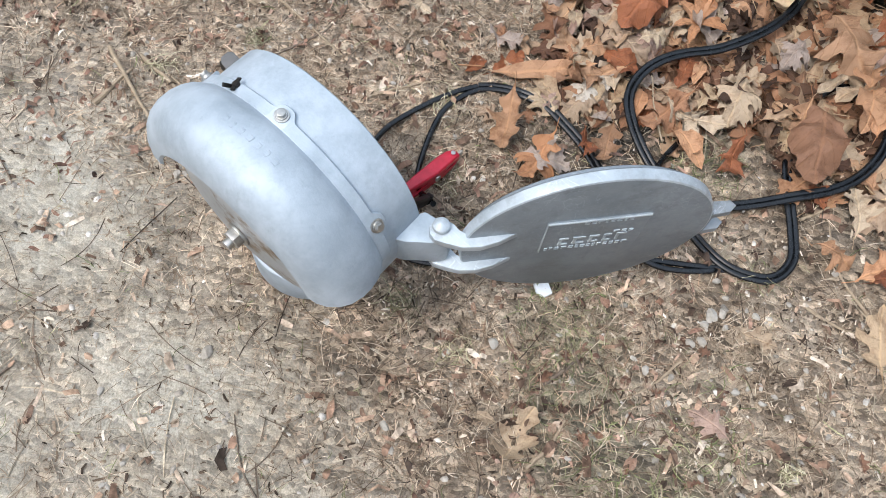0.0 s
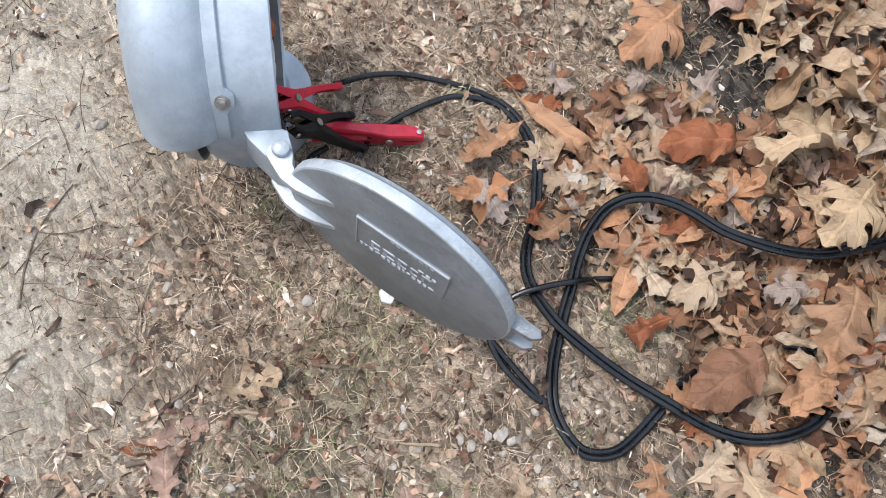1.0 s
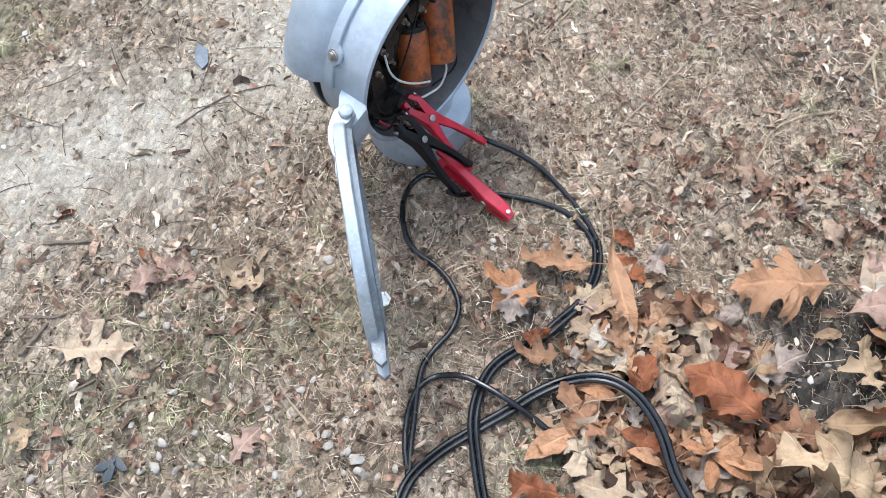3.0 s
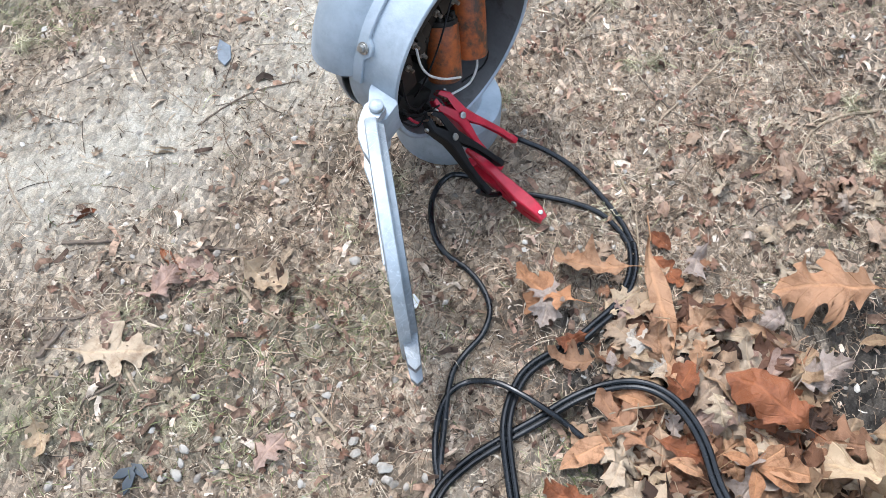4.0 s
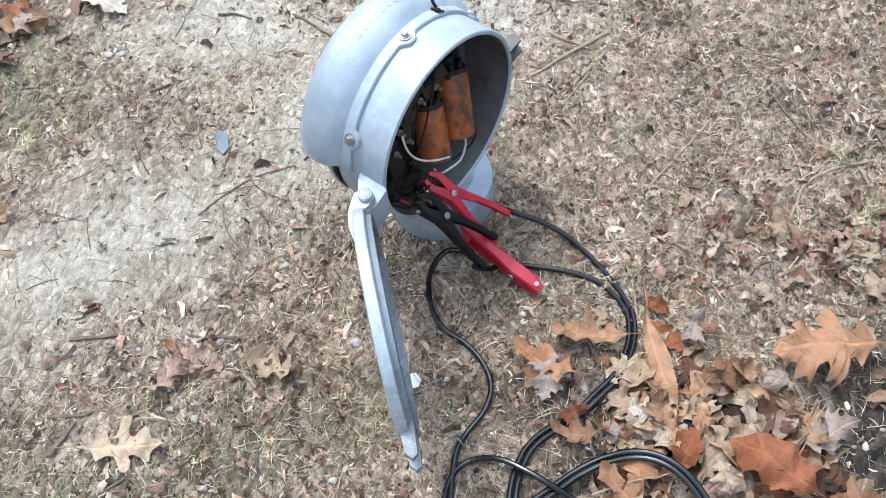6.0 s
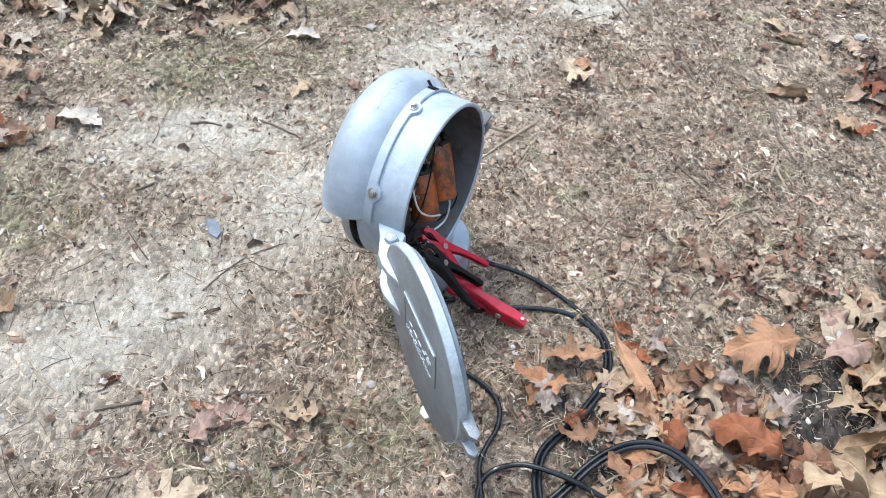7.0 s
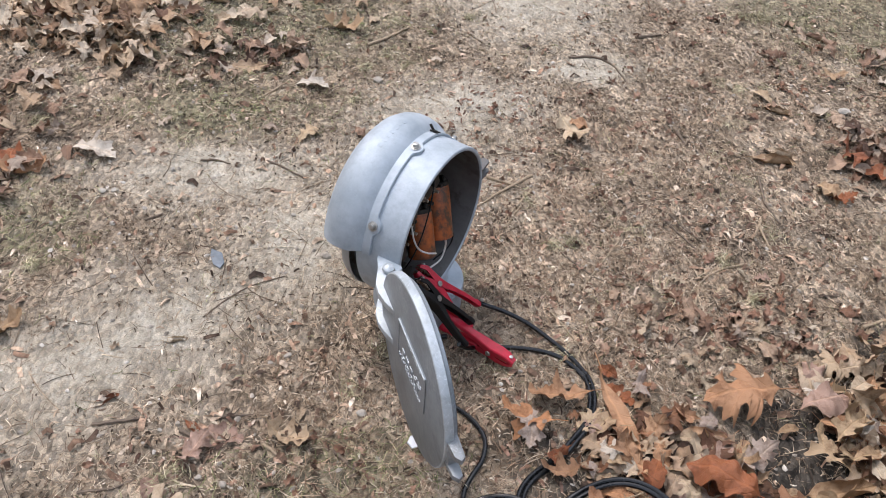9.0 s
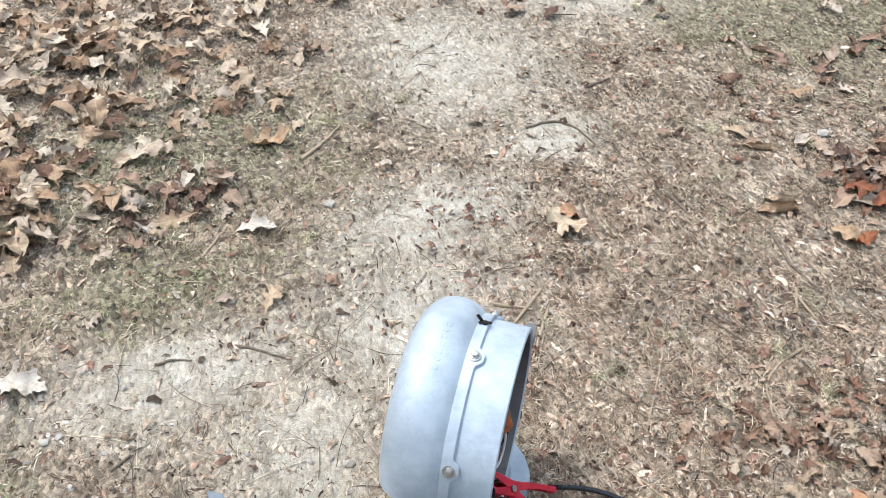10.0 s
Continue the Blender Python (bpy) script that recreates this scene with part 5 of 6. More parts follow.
def named_leaves():
    leaf("pin", "tan", -0.300, -0.626, 9, 0.128, label="pale tan lobed oak leaf lying flat")
    leaf("claw", "tan", -0.118, -0.486, -18, 0.105, 0, 0, None, label="broad tan oak leaf over a thick stalk")
    leaf("blade", "tan", -0.100, -0.443, 70, 0.035)
    leaf("crumple", "pink", -0.262, -0.522, 60, 0.085, 0, 0, 0.003)
    leaf("strip", "pink", -0.285, -0.555, 62, 0.085)
    leaf("roll", "pink", -0.225, -0.484, -15, 0.080)
    leaf("tube", "brown", -0.265, -0.475, -40, 0.055)
    leaf("strip", "pink", -0.300, -0.492, 5, 0.060)
    leaf("fold", "pink", -0.318, -0.580, 80, 0.050)
    leaf("star", "orange", 0.272, -0.463, 158, 0.110, 6, 0, 0.004, label="bright orange star-shaped oak leaf")
    leaf("cup", "rust", 0.337, -0.414, 178, 0.113, 12, 4, 0.008)
    leaf("deep", "grey", 0.280, -0.475, -95, 0.090, 0, 4, 0.012, label="greyish tan lobed oak leaf over an orange one")
    leaf("fold", "brown", 0.436, -0.352, -32, 0.044, 20, 0, 0.004)
    leaf("roll", "brown", 0.445, -0.399, -41, 0.067, 10, 0, 0.004)
    leaf("strip", "rust", 0.433, -0.447, -72, 0.182, 0, 0, 0.014, label="long rolled tan leaf strip")
    leaf("crumple", "grey", 0.485, -0.389, -103, 0.077, 0, 0, 0.004)
    leaf("lobe", "rust", 0.662, -0.412, -176, 0.165, -6, 2, 0.004, label="large tan-brown oak leaf")
    leaf("broad", "grey", 0.596, -0.455, -136, 0.058, 0, 0, 0.000)
    leaf("blade", "tan", 0.546, -0.494, -3, 0.059, 0, 0, 0.012)
    leaf("claw", "mixed", 0.316, -0.561, 175, 0.086, 8, 6, 0.020, label="crumpled tan leaf over the cable")
    leaf("crumple", "brown", 0.314, -0.532, -149, 0.057, 0, 0, 0.016)
    leaf("lobe", "pale", 0.409, -0.520, 164, 0.065, 0, 0, 0.012)
    leaf("blade", "tan", 0.414, -0.539, 173, 0.051, 0, 0, 0.016)
    leaf("blade", "grey", 0.371, -0.551, -96, 0.036, 0, 0, 0.012)
    leaf("deep", "pale", 0.442, -0.550, -159, 0.045, 0, 0, 0.014)
    leaf("fold", "brown", 0.466, -0.570, -114, 0.075, 6, 6, 0.018, label="dark red-brown crinkled oak leaf")
    leaf("broad", "rust", 0.489, -0.530, -80, 0.056, 0, 0, 0.020)
    leaf("bent", "tan", 0.504, -0.610, -78, 0.061, 0, 0, 0.042, label="small pale lobed oak leaf")
    leaf("broad", "brown", 0.561, -0.593, 142, 0.132, -6, 6, 0.040, label="large glossy red-brown oak leaf on the heap")
    leaf("blade", "pink", 0.597, -0.522, 57, 0.072, 0, 0, 0.020)
    leaf("crumple", "grey", 0.644, -0.542, 41, 0.103, 0, 0, 0.016)
    leaf("curl", "tan", 0.639, -0.521, -27, 0.048, 0, 0, 0.014)
    leaf("star", "tan", 0.766, -0.526, 103, 0.091, 6, 0, 0.022, label="pale yellow-tan oak leaf on dark soil")
    leaf("blade", "tan", 0.730, -0.473, -170, 0.047, 0, 0, 0.012)
    leaf("blade", "orange", 0.530, -0.671, 162, 0.043, 4, 0, 0.044)
    leaf("blade", "orange", 0.544, -0.657, 107, 0.041, 4, 0, 0.044)
    leaf("blade", "orange", 0.571, -0.661, 36, 0.052, 4, 0, 0.044)
    leaf("blade", "orange", 0.589, -0.681, -6, 0.077, 4, 0, 0.044)
    leaf("blade", "orange", 0.576, -0.692, -30, 0.060, 4, 0, 0.044)
    leaf("blade", "orange", 0.547, -0.702, -97, 0.050, 4, 0, 0.044)
    leaf("curl", "tan", 0.690, -0.681, 157, 0.17, 4, 4, 0.036, label="long tan lobed oak leaf on the heap")
    leaf("blade", "orange", 0.404, -0.603, -15, 0.063, 0, 0, 0.020)
    leaf("blade", "orange", 0.468, -0.687, -21, 0.051, 0, 0, 0.030)
    leaf("roll", "brown", 0.462, -0.665, -14, 0.070, 0, 0, 0.030)
    leaf("claw", "rust", 0.353, -0.678, -143, 0.078, 0, 0, 0.008)
    leaf("crumple", "brown", 0.325, -0.742, 172, 0.091, 0, 0, 0.010)
    leaf("arch", "tan", 0.430, -0.702, -28, 0.060, 0, 0, 0.020)
    leaf("lobe", "tan", 0.424, -0.744, 161, 0.111, 0, 0, 0.020)
    leaf("cup", "tan", 0.465, -0.754, -73, 0.072, 0, 0, 0.030)
    leaf("lobe", "grey", 0.512, -0.823, 145, 0.074, 0, 0, 0.040)
    leaf("blade", "orange", 0.345, -0.680, -148, 0.088, 0, 0, 0.010)
    leaf("broad", "mixed", 0.363, -0.857, 170, 0.151, 8, 0, 0.036, label="large brown-tan oak leaf over the cable")
    leaf("tube", "tan", 0.462, -0.877, -47, 0.063, 0, 0, 0.050)
    leaf("bent", "mixed", 0.530, -0.895, -157, 0.160, 8, 6, 0.044)
    leaf("fold", "rust", 0.434, -0.932, 172, 0.098, 0, 0, 0.044)
    leaf("lobe", "tan", 0.665, -0.798, -173, 0.157, 0, 0, 0.046, label="wide pale lobed oak leaf on the heap")
    leaf("deep", "tan", 0.279, -0.925, 3, 0.091, 0, 0, 0.010)
    leaf("arch", "tan", 0.309, -0.970, 10, 0.067, 0, 0, 0.020)
    leaf("arch", "tan", 0.275, -0.999, -112, 0.124, 0, 0, 0.034, label="large pale leaf with worn holes")
    leaf("broad", "brown", 0.178, -0.968, -80, 0.066, 0, 0, 0.016)
    leaf("fold", "brown", 0.196, -1.079, -51, 0.101, 0, 0, 0.020)
    leaf("roll", "orange", 0.421, -0.946, -8, 0.082, 0, 0, 0.050)
    leaf("pin", "tan", 0.645, -0.767, -65, 0.112, 0, 0, 0.044, label="wide pale lobed oak leaf on the heap")
    leaf("blade", "tan", 0.590, -0.917, -140, 0.070, 0, 0, 0.050)
    leaf("broad", "tan", 0.726, -0.833, -69, 0.043, 0, 0, 0.050)
    leaf("pin", "tan", 0.090, -0.955, -3, 0.110, 0, 0, 0.004, label="broad tan lobed oak leaf on stony soil")
    leaf("cup", "tan", 0.069, -0.788, -106, 0.063, 0, 0, 0.002)
    leaf("arch", "tan", 0.110, -1.016, 81, 0.036, 0, 0, 0.020)
    leaf("claw", "tan", -0.356, -0.756, -58, 0.070, 0, 0, 0.004)
    leaf("star", "pale", 0.790, -0.413, -145, 0.067, 0, 0, 0.020)
    leaf("broad", "pink", 0.801, -0.434, 7, 0.110, 0, 0, 0.030)
    leaf("curl", "tan", 0.828, -0.484, 29, 0.102, 0, 0, 0.040)
    leaf("blade", "tan", 0.831, -0.544, 6, 0.062, 0, 0, 0.040)
    leaf("star", "tan", 0.946, -0.398, -4, 0.079, 0, 0, 0.040, label="yellow-tan star-shaped oak leaf on the heap")
    leaf("strip", "tan", 0.956, -0.445, -59, 0.085, 0, 0, 0.040)
    leaf("roll", "tan", 0.932, -0.450, -96, 0.074, 0, 0, 0.030)
    leaf("broad", "pink", 0.811, -0.361, -63, 0.074, 0, 0, 0.020)
    leaf("tube", "tan", 0.760, -0.607, 10, 0.124, 0, 0, 0.040)
    leaf("blade", "rust", 0.681, -0.627, 9, 0.061, 0, 0, 0.030)
    # spread out on the open ground behind
    leaf("claw", "tan", -0.076, 0.806, -4, 0.15, label="curled tan leaf on the far soil")
    leaf("deep", "pale", -0.141, 0.516, -3, 0.095)
    leaf("deep", "pale", -0.590, 0.222, -15, 0.12)
    leaf("arch", "tan", -0.138, 0.312, 55, 0.080)
    leaf("star", "tan", 0.480, 0.355, -50, 0.115, 6, label="orange-tan oak leaf with a curled back edge")
    leaf("fold", "rust", 0.505, 0.395, -30, 0.07)
    leaf("tube", "tan", 0.964, 0.290, -8, 0.110)
    leaf("tube", "tan", 0.985, 0.315, -25, 0.090)
    leaf("tube", "tan", 1.045, 0.500, -30, 0.085)
    leaf("blade", "tan", 1.020, 0.560, -50, 0.075)
    leaf("star", "tan", 1.250, 0.664, -19, 0.085)
    leaf("crumple", "brown", 1.160, 0.300, -68, 0.120)
    leaf("fold", "brown", 1.200, 0.240, -20, 0.090)
    leaf("fold", "tan", 1.055, 0.176, -68, 0.085)
    leaf("crumple", "brown", 1.08, 0.15, 20, 0.07)
    leaf("arch", "pink", 0.804, -0.105, 2, 0.045)
    leaf("claw", "tan", -0.632, -0.275, 34, 0.12)
    leaf("claw", "rust", -0.715, 0.155, 14, 0.14)
    leaf("curl", "tan", -0.79, 0.135, 60, 0.11)
    leaf("fold", "brown", -0.75, 0.19, 100, 0.09)
    leaf("claw", "pink", -0.755, -0.105, 30, 0.10)
    leaf("fold", "pink", -0.73, -0.15, 80, 0.075)
    leaf("arch", "pink", -0.06, -0.73, 60, 0.07)
    leaf("tube", "brown", -0.42, -0.42, 40, 0.05)
    leaf("tube", "tan", -0.33, -0.29, 10, 0.045)


named_leaves()
CHOSEN = np.array([(ob.location.x, ob.location.y, ob.scale.x * 0.05) for ob in CHOSEN])


def by_chosen(x, y):
    """Loose leaves stay low beside the single ones that lie on top."""
    return bool((np.hypot(CHOSEN[:, 0] - x, CHOSEN[:, 1] - y) < CHOSEN[:, 2] + 0.012).any())


# stretches where leaves lie thick: middle, half sizes, turn, how many, least and greatest length
WARM = ["rust", "mixed", "mixed", "brown", "brown", "tan", "tan", "grey", "grey", "orange", "pink"]
COOL = ["tan", "tan", "tan", "mixed", "mixed", "grey", "rust", "pale"]
BEDS = [(0.54, -0.63, 0.19, 0.15, -30, 95, 0.045, 0.11, WARM), (0.88, -0.46, 0.17, 0.10, 25, 95, 0.06, 0.11, COOL + ["rust", "brown"]), (0.84, -0.72, 0.24, 0.12, 30, 85, 0.06, 0.13, COOL + ["rust"]), (0.54, -0.94, 0.28, 0.13, 0, 90, 0.05, 0.12, WARM + ["tan"])]
FAR_BEDS = [(-0.95, 0.38, 0.2, 0.12, 0, 50, 0.05, 0.1), (-0.75, 0.97, 0.4, 0.3, 0, 150, 0.05, 0.1), (-0.25, 0.95, 0.3, 0.2, 0, 22, 0.04, 0.08), (-0.72, 0.72, 0.36, 0.19, -12, 190, 0.05, 0.105), (-0.50, 1.28, 0.60, 0.36, 0, 210, 0.055, 0.11), (1.34, 0.24, 0.26, 0.11, -42, 170, 0.045, 0.10), (1.60, 0.30, 0.22, 0.26, -30, 170, 0.045, 0.09), (1.55, 0.02, 0.22, 0.16, -30, 70, 0.045, 0.09), (1.40, 0.75, 0.35, 0.25, 0, 26, 0.05, 0.09),
            (0.68, -0.24, 0.17, 0.09, -20, 44, 0.025, 0.06),
            (-0.85, 0.2, 0.2, 0.25, 0, 22, 0.05, 0.1), (0.3, 0.3, 1.3, 0.9, 0, 30, 0.02, 0.05), (0.9, 1.4, 0.9, 0.4, 0, 60, 0.05, 0.09), (1.95, 0.5, 0.3, 0.6, 0, 130, 0.05, 0.1), (-0.3, 0.66, 0.16, 0.10, 20, 40, 0.03, 0.08)]
WILD = ["flat", "cup", "arch", "deep", "star", "roll", "broad", "fold", "crumple", "blade", "tube", "claw", "curl", "lobe", "fold", "curl", "pin", "bent", "bent"]
BIT_BEDS = [(0.1, -0.5, 0.55, 0.35, 0, 90, 0.008, 0.026), (0.4, 0.1, 1.1, 0.9, 0, 330, 0.008, 0.026), (0.60, -0.2, 0.3, 0.2, -20, 70, 0.012, 0.04), (1.1, 0.6, 0.8, 0.9, 0, 260, 0.012, 0.04), (-0.3, -0.75, 0.5, 0.3, 0, 60, 0.010, 0.03),
            (0.75, -0.25, 0.3, 0.15, 0, 50, 0.02, 0.05)]
# the warm, thick heaps beside the cable
NEAR_BEDS = [(0.52, -0.62, 0.17, 0.15, -30, 81, 0.05, 0.11), (0.50, -0.93, 0.21, 0.14, 0, 86, 0.06, 0.12), (0.57, -0.78, 0.16, 0.14, 0, 73, 0.06, 0.12), (0.47, -0.50, 0.12, 0.10, 0, 25, 0.04, 0.09), (0.42, -0.40, 0.08, 0.10, 0, 11, 0.03, 0.07)]
# bottom leaves, coloured dark for the shade between those above
GAP_BEDS = [(0.53, -0.66, 0.15, 0.13, -20, 70, 0.05, 0.10), (0.55, -0.90, 0.24, 0.13, 0, 110, 0.05, 0.11), (0.84, -0.74, 0.22, 0.13, 20, 90, 0.05, 0.11), (0.93, -0.46, 0.12, 0.08, 30, 45, 0.05, 0.10)]
TAN_BEDS = [(0.80, -0.74, 0.24, 0.15, 20, 128, 0.06, 0.12), (0.92, -0.44, 0.15, 0.13, 30, 70, 0.05, 0.11), (0.66, -0.95, 0.20, 0.14, 0, 66, 0.06, 0.12), (1.0, -0.62, 0.15, 0.2, 0, 58, 0.06, 0.12)]
FLAT = ["flat", "deep", "blade", "lobe", "pin"]


def in_bed(rng, bed, even=False):
    cx, cy, rx, ry, turn = bed[:5]
    r, a = min(1.25, abs(rng.gauss(0, 0.62)) ** 0.8), rng.uniform(0, 2 * math.pi)
    if even:
        r = 1.12 * math.sqrt(rng.random())
    x, y, t = rx * r * math.cos(a), ry * r * math.sin(a), radians(turn)
    return cx + x * math.cos(t) - y * math.sin(t), cy + x * math.sin(t) + y * math.cos(t)


def bare(x, y):
    """A hollow of dark soil, the cable's first loop and the bell's foot stay free of loose leaves."""
    return math.hypot((x - 0.725) / 0.085, (y + 0.505) / 0.125) < 1 or math.hypot((x - 0.12) / 0.24, (y + 0.3) / 0.26) < 1 or math.hypot((x + 0.1) / 0.35, (y + 0.2) / 0.25) < 1


CABLE_XY = np.array([p[:2] for p in PAIR_IN[:16]] + [p[:2] for p in PAIR_OUT[3:]] + [p[:2] for p in SIDE_LEAD[7:14]])
CABLE_XY = np.concatenate([CABLE_XY[:-1] + (CABLE_XY[1:] - CABLE_XY[:-1]) * f for f in (0.0, 0.25, 0.5, 0.75)])


def by_cable(x, y, d):
    """The cable lies on top of the leaves."""
    return float(np.hypot(CABLE_XY[:, 0] - x, CABLE_XY[:, 1] - y).min()) < d


def bedded_leaves():
    rng = random.Random(77)
    for bed in BEDS:
        for _ in range(bed[5]):
            x, y = in_bed(rng, bed)
            if bare(x, y):
                continue
            low = by_cable(x, y, 0.05)
            under = by_chosen(x, y)
            h = 0.0 if low else heap(x, y) * (0.3 if under else 1)
            t = 5 if low else 9 if under else 24
            leaf(rng.choice(FLAT if low else WILD), rng.choice(bed[8]), x, y, rng.uniform(0, 360), rng.uniform(bed[6], bed[7]) * (0.75 if low else 1),
                 rng.gauss(0, t), rng.gauss(0, t), h * rng.uniform(0.15, 1.0))


def leaf_drift(name, beds, seed, mat, tilt, label, even=False, top=0.9):
    """The uncountable rest of the leaves, as one drift."""
    rng = random.Random(seed)
    verts, faces, uvs, base = [], [], [], 0
    topo = {k: ([tuple(p.vertices) for p in me.polygons], [tuple(d.uv) for d in me.uv_layers[0].data]) for k, me in SIMPLE.items()}
    for bed in beds:
        for _ in range(bed[5]):
            x, y = in_bed(rng, bed, even)
            if bare(x, y):
                continue
            low = by_cable(x, y, 0.045)
            under = by_chosen(x, y)
            k = rng.choice(FLAT if low else WILD)
            h = 0.0 if low else heap(x, y) * (0.3 if under else 1)
            t = 6 if low else 9 if under else tilt
            m = leaf_pose(k, x, y, rng.uniform(0, 360), rng.uniform(bed[6], bed[7]) * (0.75 if low else 1) / 0.1, rng.gauss(0, t), rng.gauss(0, t), h * rng.uniform(0.0, top))
            p = ROUGH[k] @ np.array(m.to_3x3()).T + np.array(m.translation)
            verts.append(p)
            faces += [tuple(i + base for i in f) for f in topo[k][0]]
            uvs += topo[k][1]
            base += len(p)
    me = bpy.data.meshes.new(name)
    me.from_pydata(np.concatenate(verts).tolist(), [], faces)
    uv = me.uv_layers.new(name="leaf")
    uv.data.foreach_set("uv", np.array(uvs, np.float32).ravel())
    me.polygons.foreach_set("use_smooth", np.ones(len(faces), bool))
    me.materials.append(mat)
    tagged(new(name, me), label, "leaves", kind="stuff")


bedded_leaves()
leaf_drift("leaf_drift", FAR_BEDS[:5], 33, tan_heap, 14, "drift of faded tan and grey oak leaves")
leaf_drift("leaf_drift", FAR_BEDS[5:], 31, pile_leaf, 14, "drifts of dry brown and tan oak leaves")
leaf_drift("leaf_bits", BIT_BEDS, 91, bits_leaf, 16, "small broken bits of dry leaves on the soil")
leaf_drift("leaf_heap", GAP_BEDS, 71, gap_shade_leaf, 9, "dark brown leaves under the heap, gap shade in their colour", True, 0.15)
leaf_drift("leaf_heap", NEAR_BEDS, 57, heap_leaf, 34, "thick heap of curled red-brown oak leaves", True)
leaf_drift("leaf_heap", TAN_BEDS, 63, tan_heap, 33, "thick heap of curled tan oak leaves", True)


# ---------------------------------------------------------------- twigs, stones, scraps
def twig(points, r, mat, label, taper=0.5):
    bm = bmesh.new()
    rng = random.Random(int(abs(points[0][0]) * 7919))
    line = spline([Vector((x, y, level(x, y) + r * 0.9 + (h if h else 0))) for x, y, h in [(p + (0,))[:3] for p in points]], 5)
    line = [q + Vector((rng.gauss(0, r * 0.25), rng.gauss(0, r * 0.25), 0)) for q in line]
    tube(bm, line, r * 1.25, 7, taper)
    return tagged(part("twig", bm, mat), label, "twig", "twigs on the ground")


twig([(-0.290, -0.236), (-0.255, -0.190), (-0.215, -0.155), (-0.150, -0.128)], 0.0015, bark, "thin dark bent twig on pale soil")
twig([(0.266, 0.194), (0.333, 0.161)], 0.0034, straw_bark, "short pale stick behind the bell")
twig([(0.368, 0.206), (0.293, 0.142), (0.225, 0.081)], 0.0030, straw_bark, "long pale twig behind the bell")
twig([(0.362, 0.155), (0.321, 0.096), (0.284, 0.039)], 0.0028, straw_bark, "pale twig behind the bell")
twig([(0.53, 0.705), (0.60, 0.712), (0.645, 0.68), (0.668, 0.605)], 0.003, bark, "dark curved twig on pale sand")
twig([(-0.01, 0.722), (0.05, 0.77), (0.105, 0.83)], 0.004, straw_bark, "tan stick on the far soil")
twig([(-0.43, -0.47), (-0.38, -0.46), (-0.35, -0.455)], 0.003, bark, "short dark stick on soil")
twig([(0.12, -0.95), (0.2, -0.9), (0.34, -0.89)], 0.0018, straw_bark, "long straw by the leaves")
twig([(0.02, -0.69), (-0.02, -0.655), (-0.05, -0.61)], 0.0018, straw_bark, "pale straw on the soil")
twig([(0.551, 0.041), (0.531, 0.005), (0.473, -0.075), (0.418, -0.151)], 0.0022, straw_bark, "long pale crooked twig on the soil")
twig([(0.658, 0.084), (0.681, 0.040), (0.711, -0.002)], 0.0026, bark, "thin dark twig on soil")
twig([(0.383, -0.013), (0.410, -0.054), (0.455, -0.104), (0.480, -0.121)], 0.002, bark, "thin brown twig crossing another")
twig([(0.787, -0.064), (0.723, -0.084), (0.678, -0.112), (0.657, -0.152), (0.636, -0.213)], 0.0024, straw_bark, "long bent brown twig by the leaves")
twig([(0.352, -0.196), (0.378, -0.250), (0.399, -0.304), (0.408, -0.376)], 0.0019, straw_bark, "long pale stalk beside the cable")
twig([(0.859, 0.071), (0.827, 0.017)], 0.003, straw_bark, "bleached stick near the leaves")
twig([(0.852, 0.061), (0.853, -0.037)], 0.0026, straw_bark, "bleached stick near the leaves")
twig([(0.287, 0.026), (0.333, 0.101)], 0.0022, straw_bark, "pale twig behind the bell")
twig([(-0.156, -0.502), (-0.124, -0.527), (-0.087, -0.545)], 0.0026, straw_bark, "thick leaf stalk on the soil")
twig([(-0.043, -0.512), (-0.024, -0.535), (-0.006, -0.551)], 0.0028, bark, "short dark twig by the lid")
twig([(-0.016, -0.561), (0.004, -0.550), (0.025, -0.538)], 0.0018, bark, "thin twig by the lid")
twig([(-0.311, -0.660), (-0.323, -0.725), (-0.313, -0.778)], 0.0016, bark, "long dark leaf stalk on soil")
twig([(-0.394, -0.669), (-0.344, -0.667)], 0.0016, straw_bark, "pale straw on the soil")
twig([(-0.314, -0.691), (-0.283, -0.668)], 0.0022, bark, "thin twig under an oak leaf")
twig([(-0.403, -0.644), (-0.392, -0.625), (-0.379, -0.593)], 0.0042, bark, "thick dark stick on soil")
twig([(-0.422, -0.589), (-0.372, -0.583), (-0.343, -0.566)], 0.0022, bark, "thin brown twig on soil")
twig([(-0.089, -0.716), (-0.064, -0.686), (-0.040, -0.667)], 0.0019, bark, "thin dark twig in short grass")
twig([(-0.241, -0.449), (-0.182, -0.446)], 0.0028, bark, "dark stick on the sand")
twig([(-0.271, -0.652), (-0.250, -0.676)], 0.0022, straw_bark, "short bleached stick lying on soil")
twig([(0.121, -0.480), (0.158, -0.451)], 0.0022, straw_bark, "pale straw by the lid")
twig([(-0.290, -0.478), (-0.237, -0.508)], 0.0034, bark, "rolled red-brown stalk on soil")
twig([(0.906, 0.231), (0.891, 0.137), (0.903, 0.069)], 0.0032, bark, "dark forked stick on far soil")
twig([(0.744, 0.837), (0.821, 0.856)], 0.004, bark, "short dark stick on far soil")
twig([(0.636, 0.071), (0.661, 0.030), (0.688, -0.020)], 0.0026, bark, "dark twig on far soil")
twig([(0.748, 0.399), (0.759, 0.333)], 0.0035, bark, "short dark stick on far soil")
twig([(-0.225, 0.224), (-0.186, 0.203), (-0.140, 0.172)], 0.0026, bark, "dark twig behind the bell")
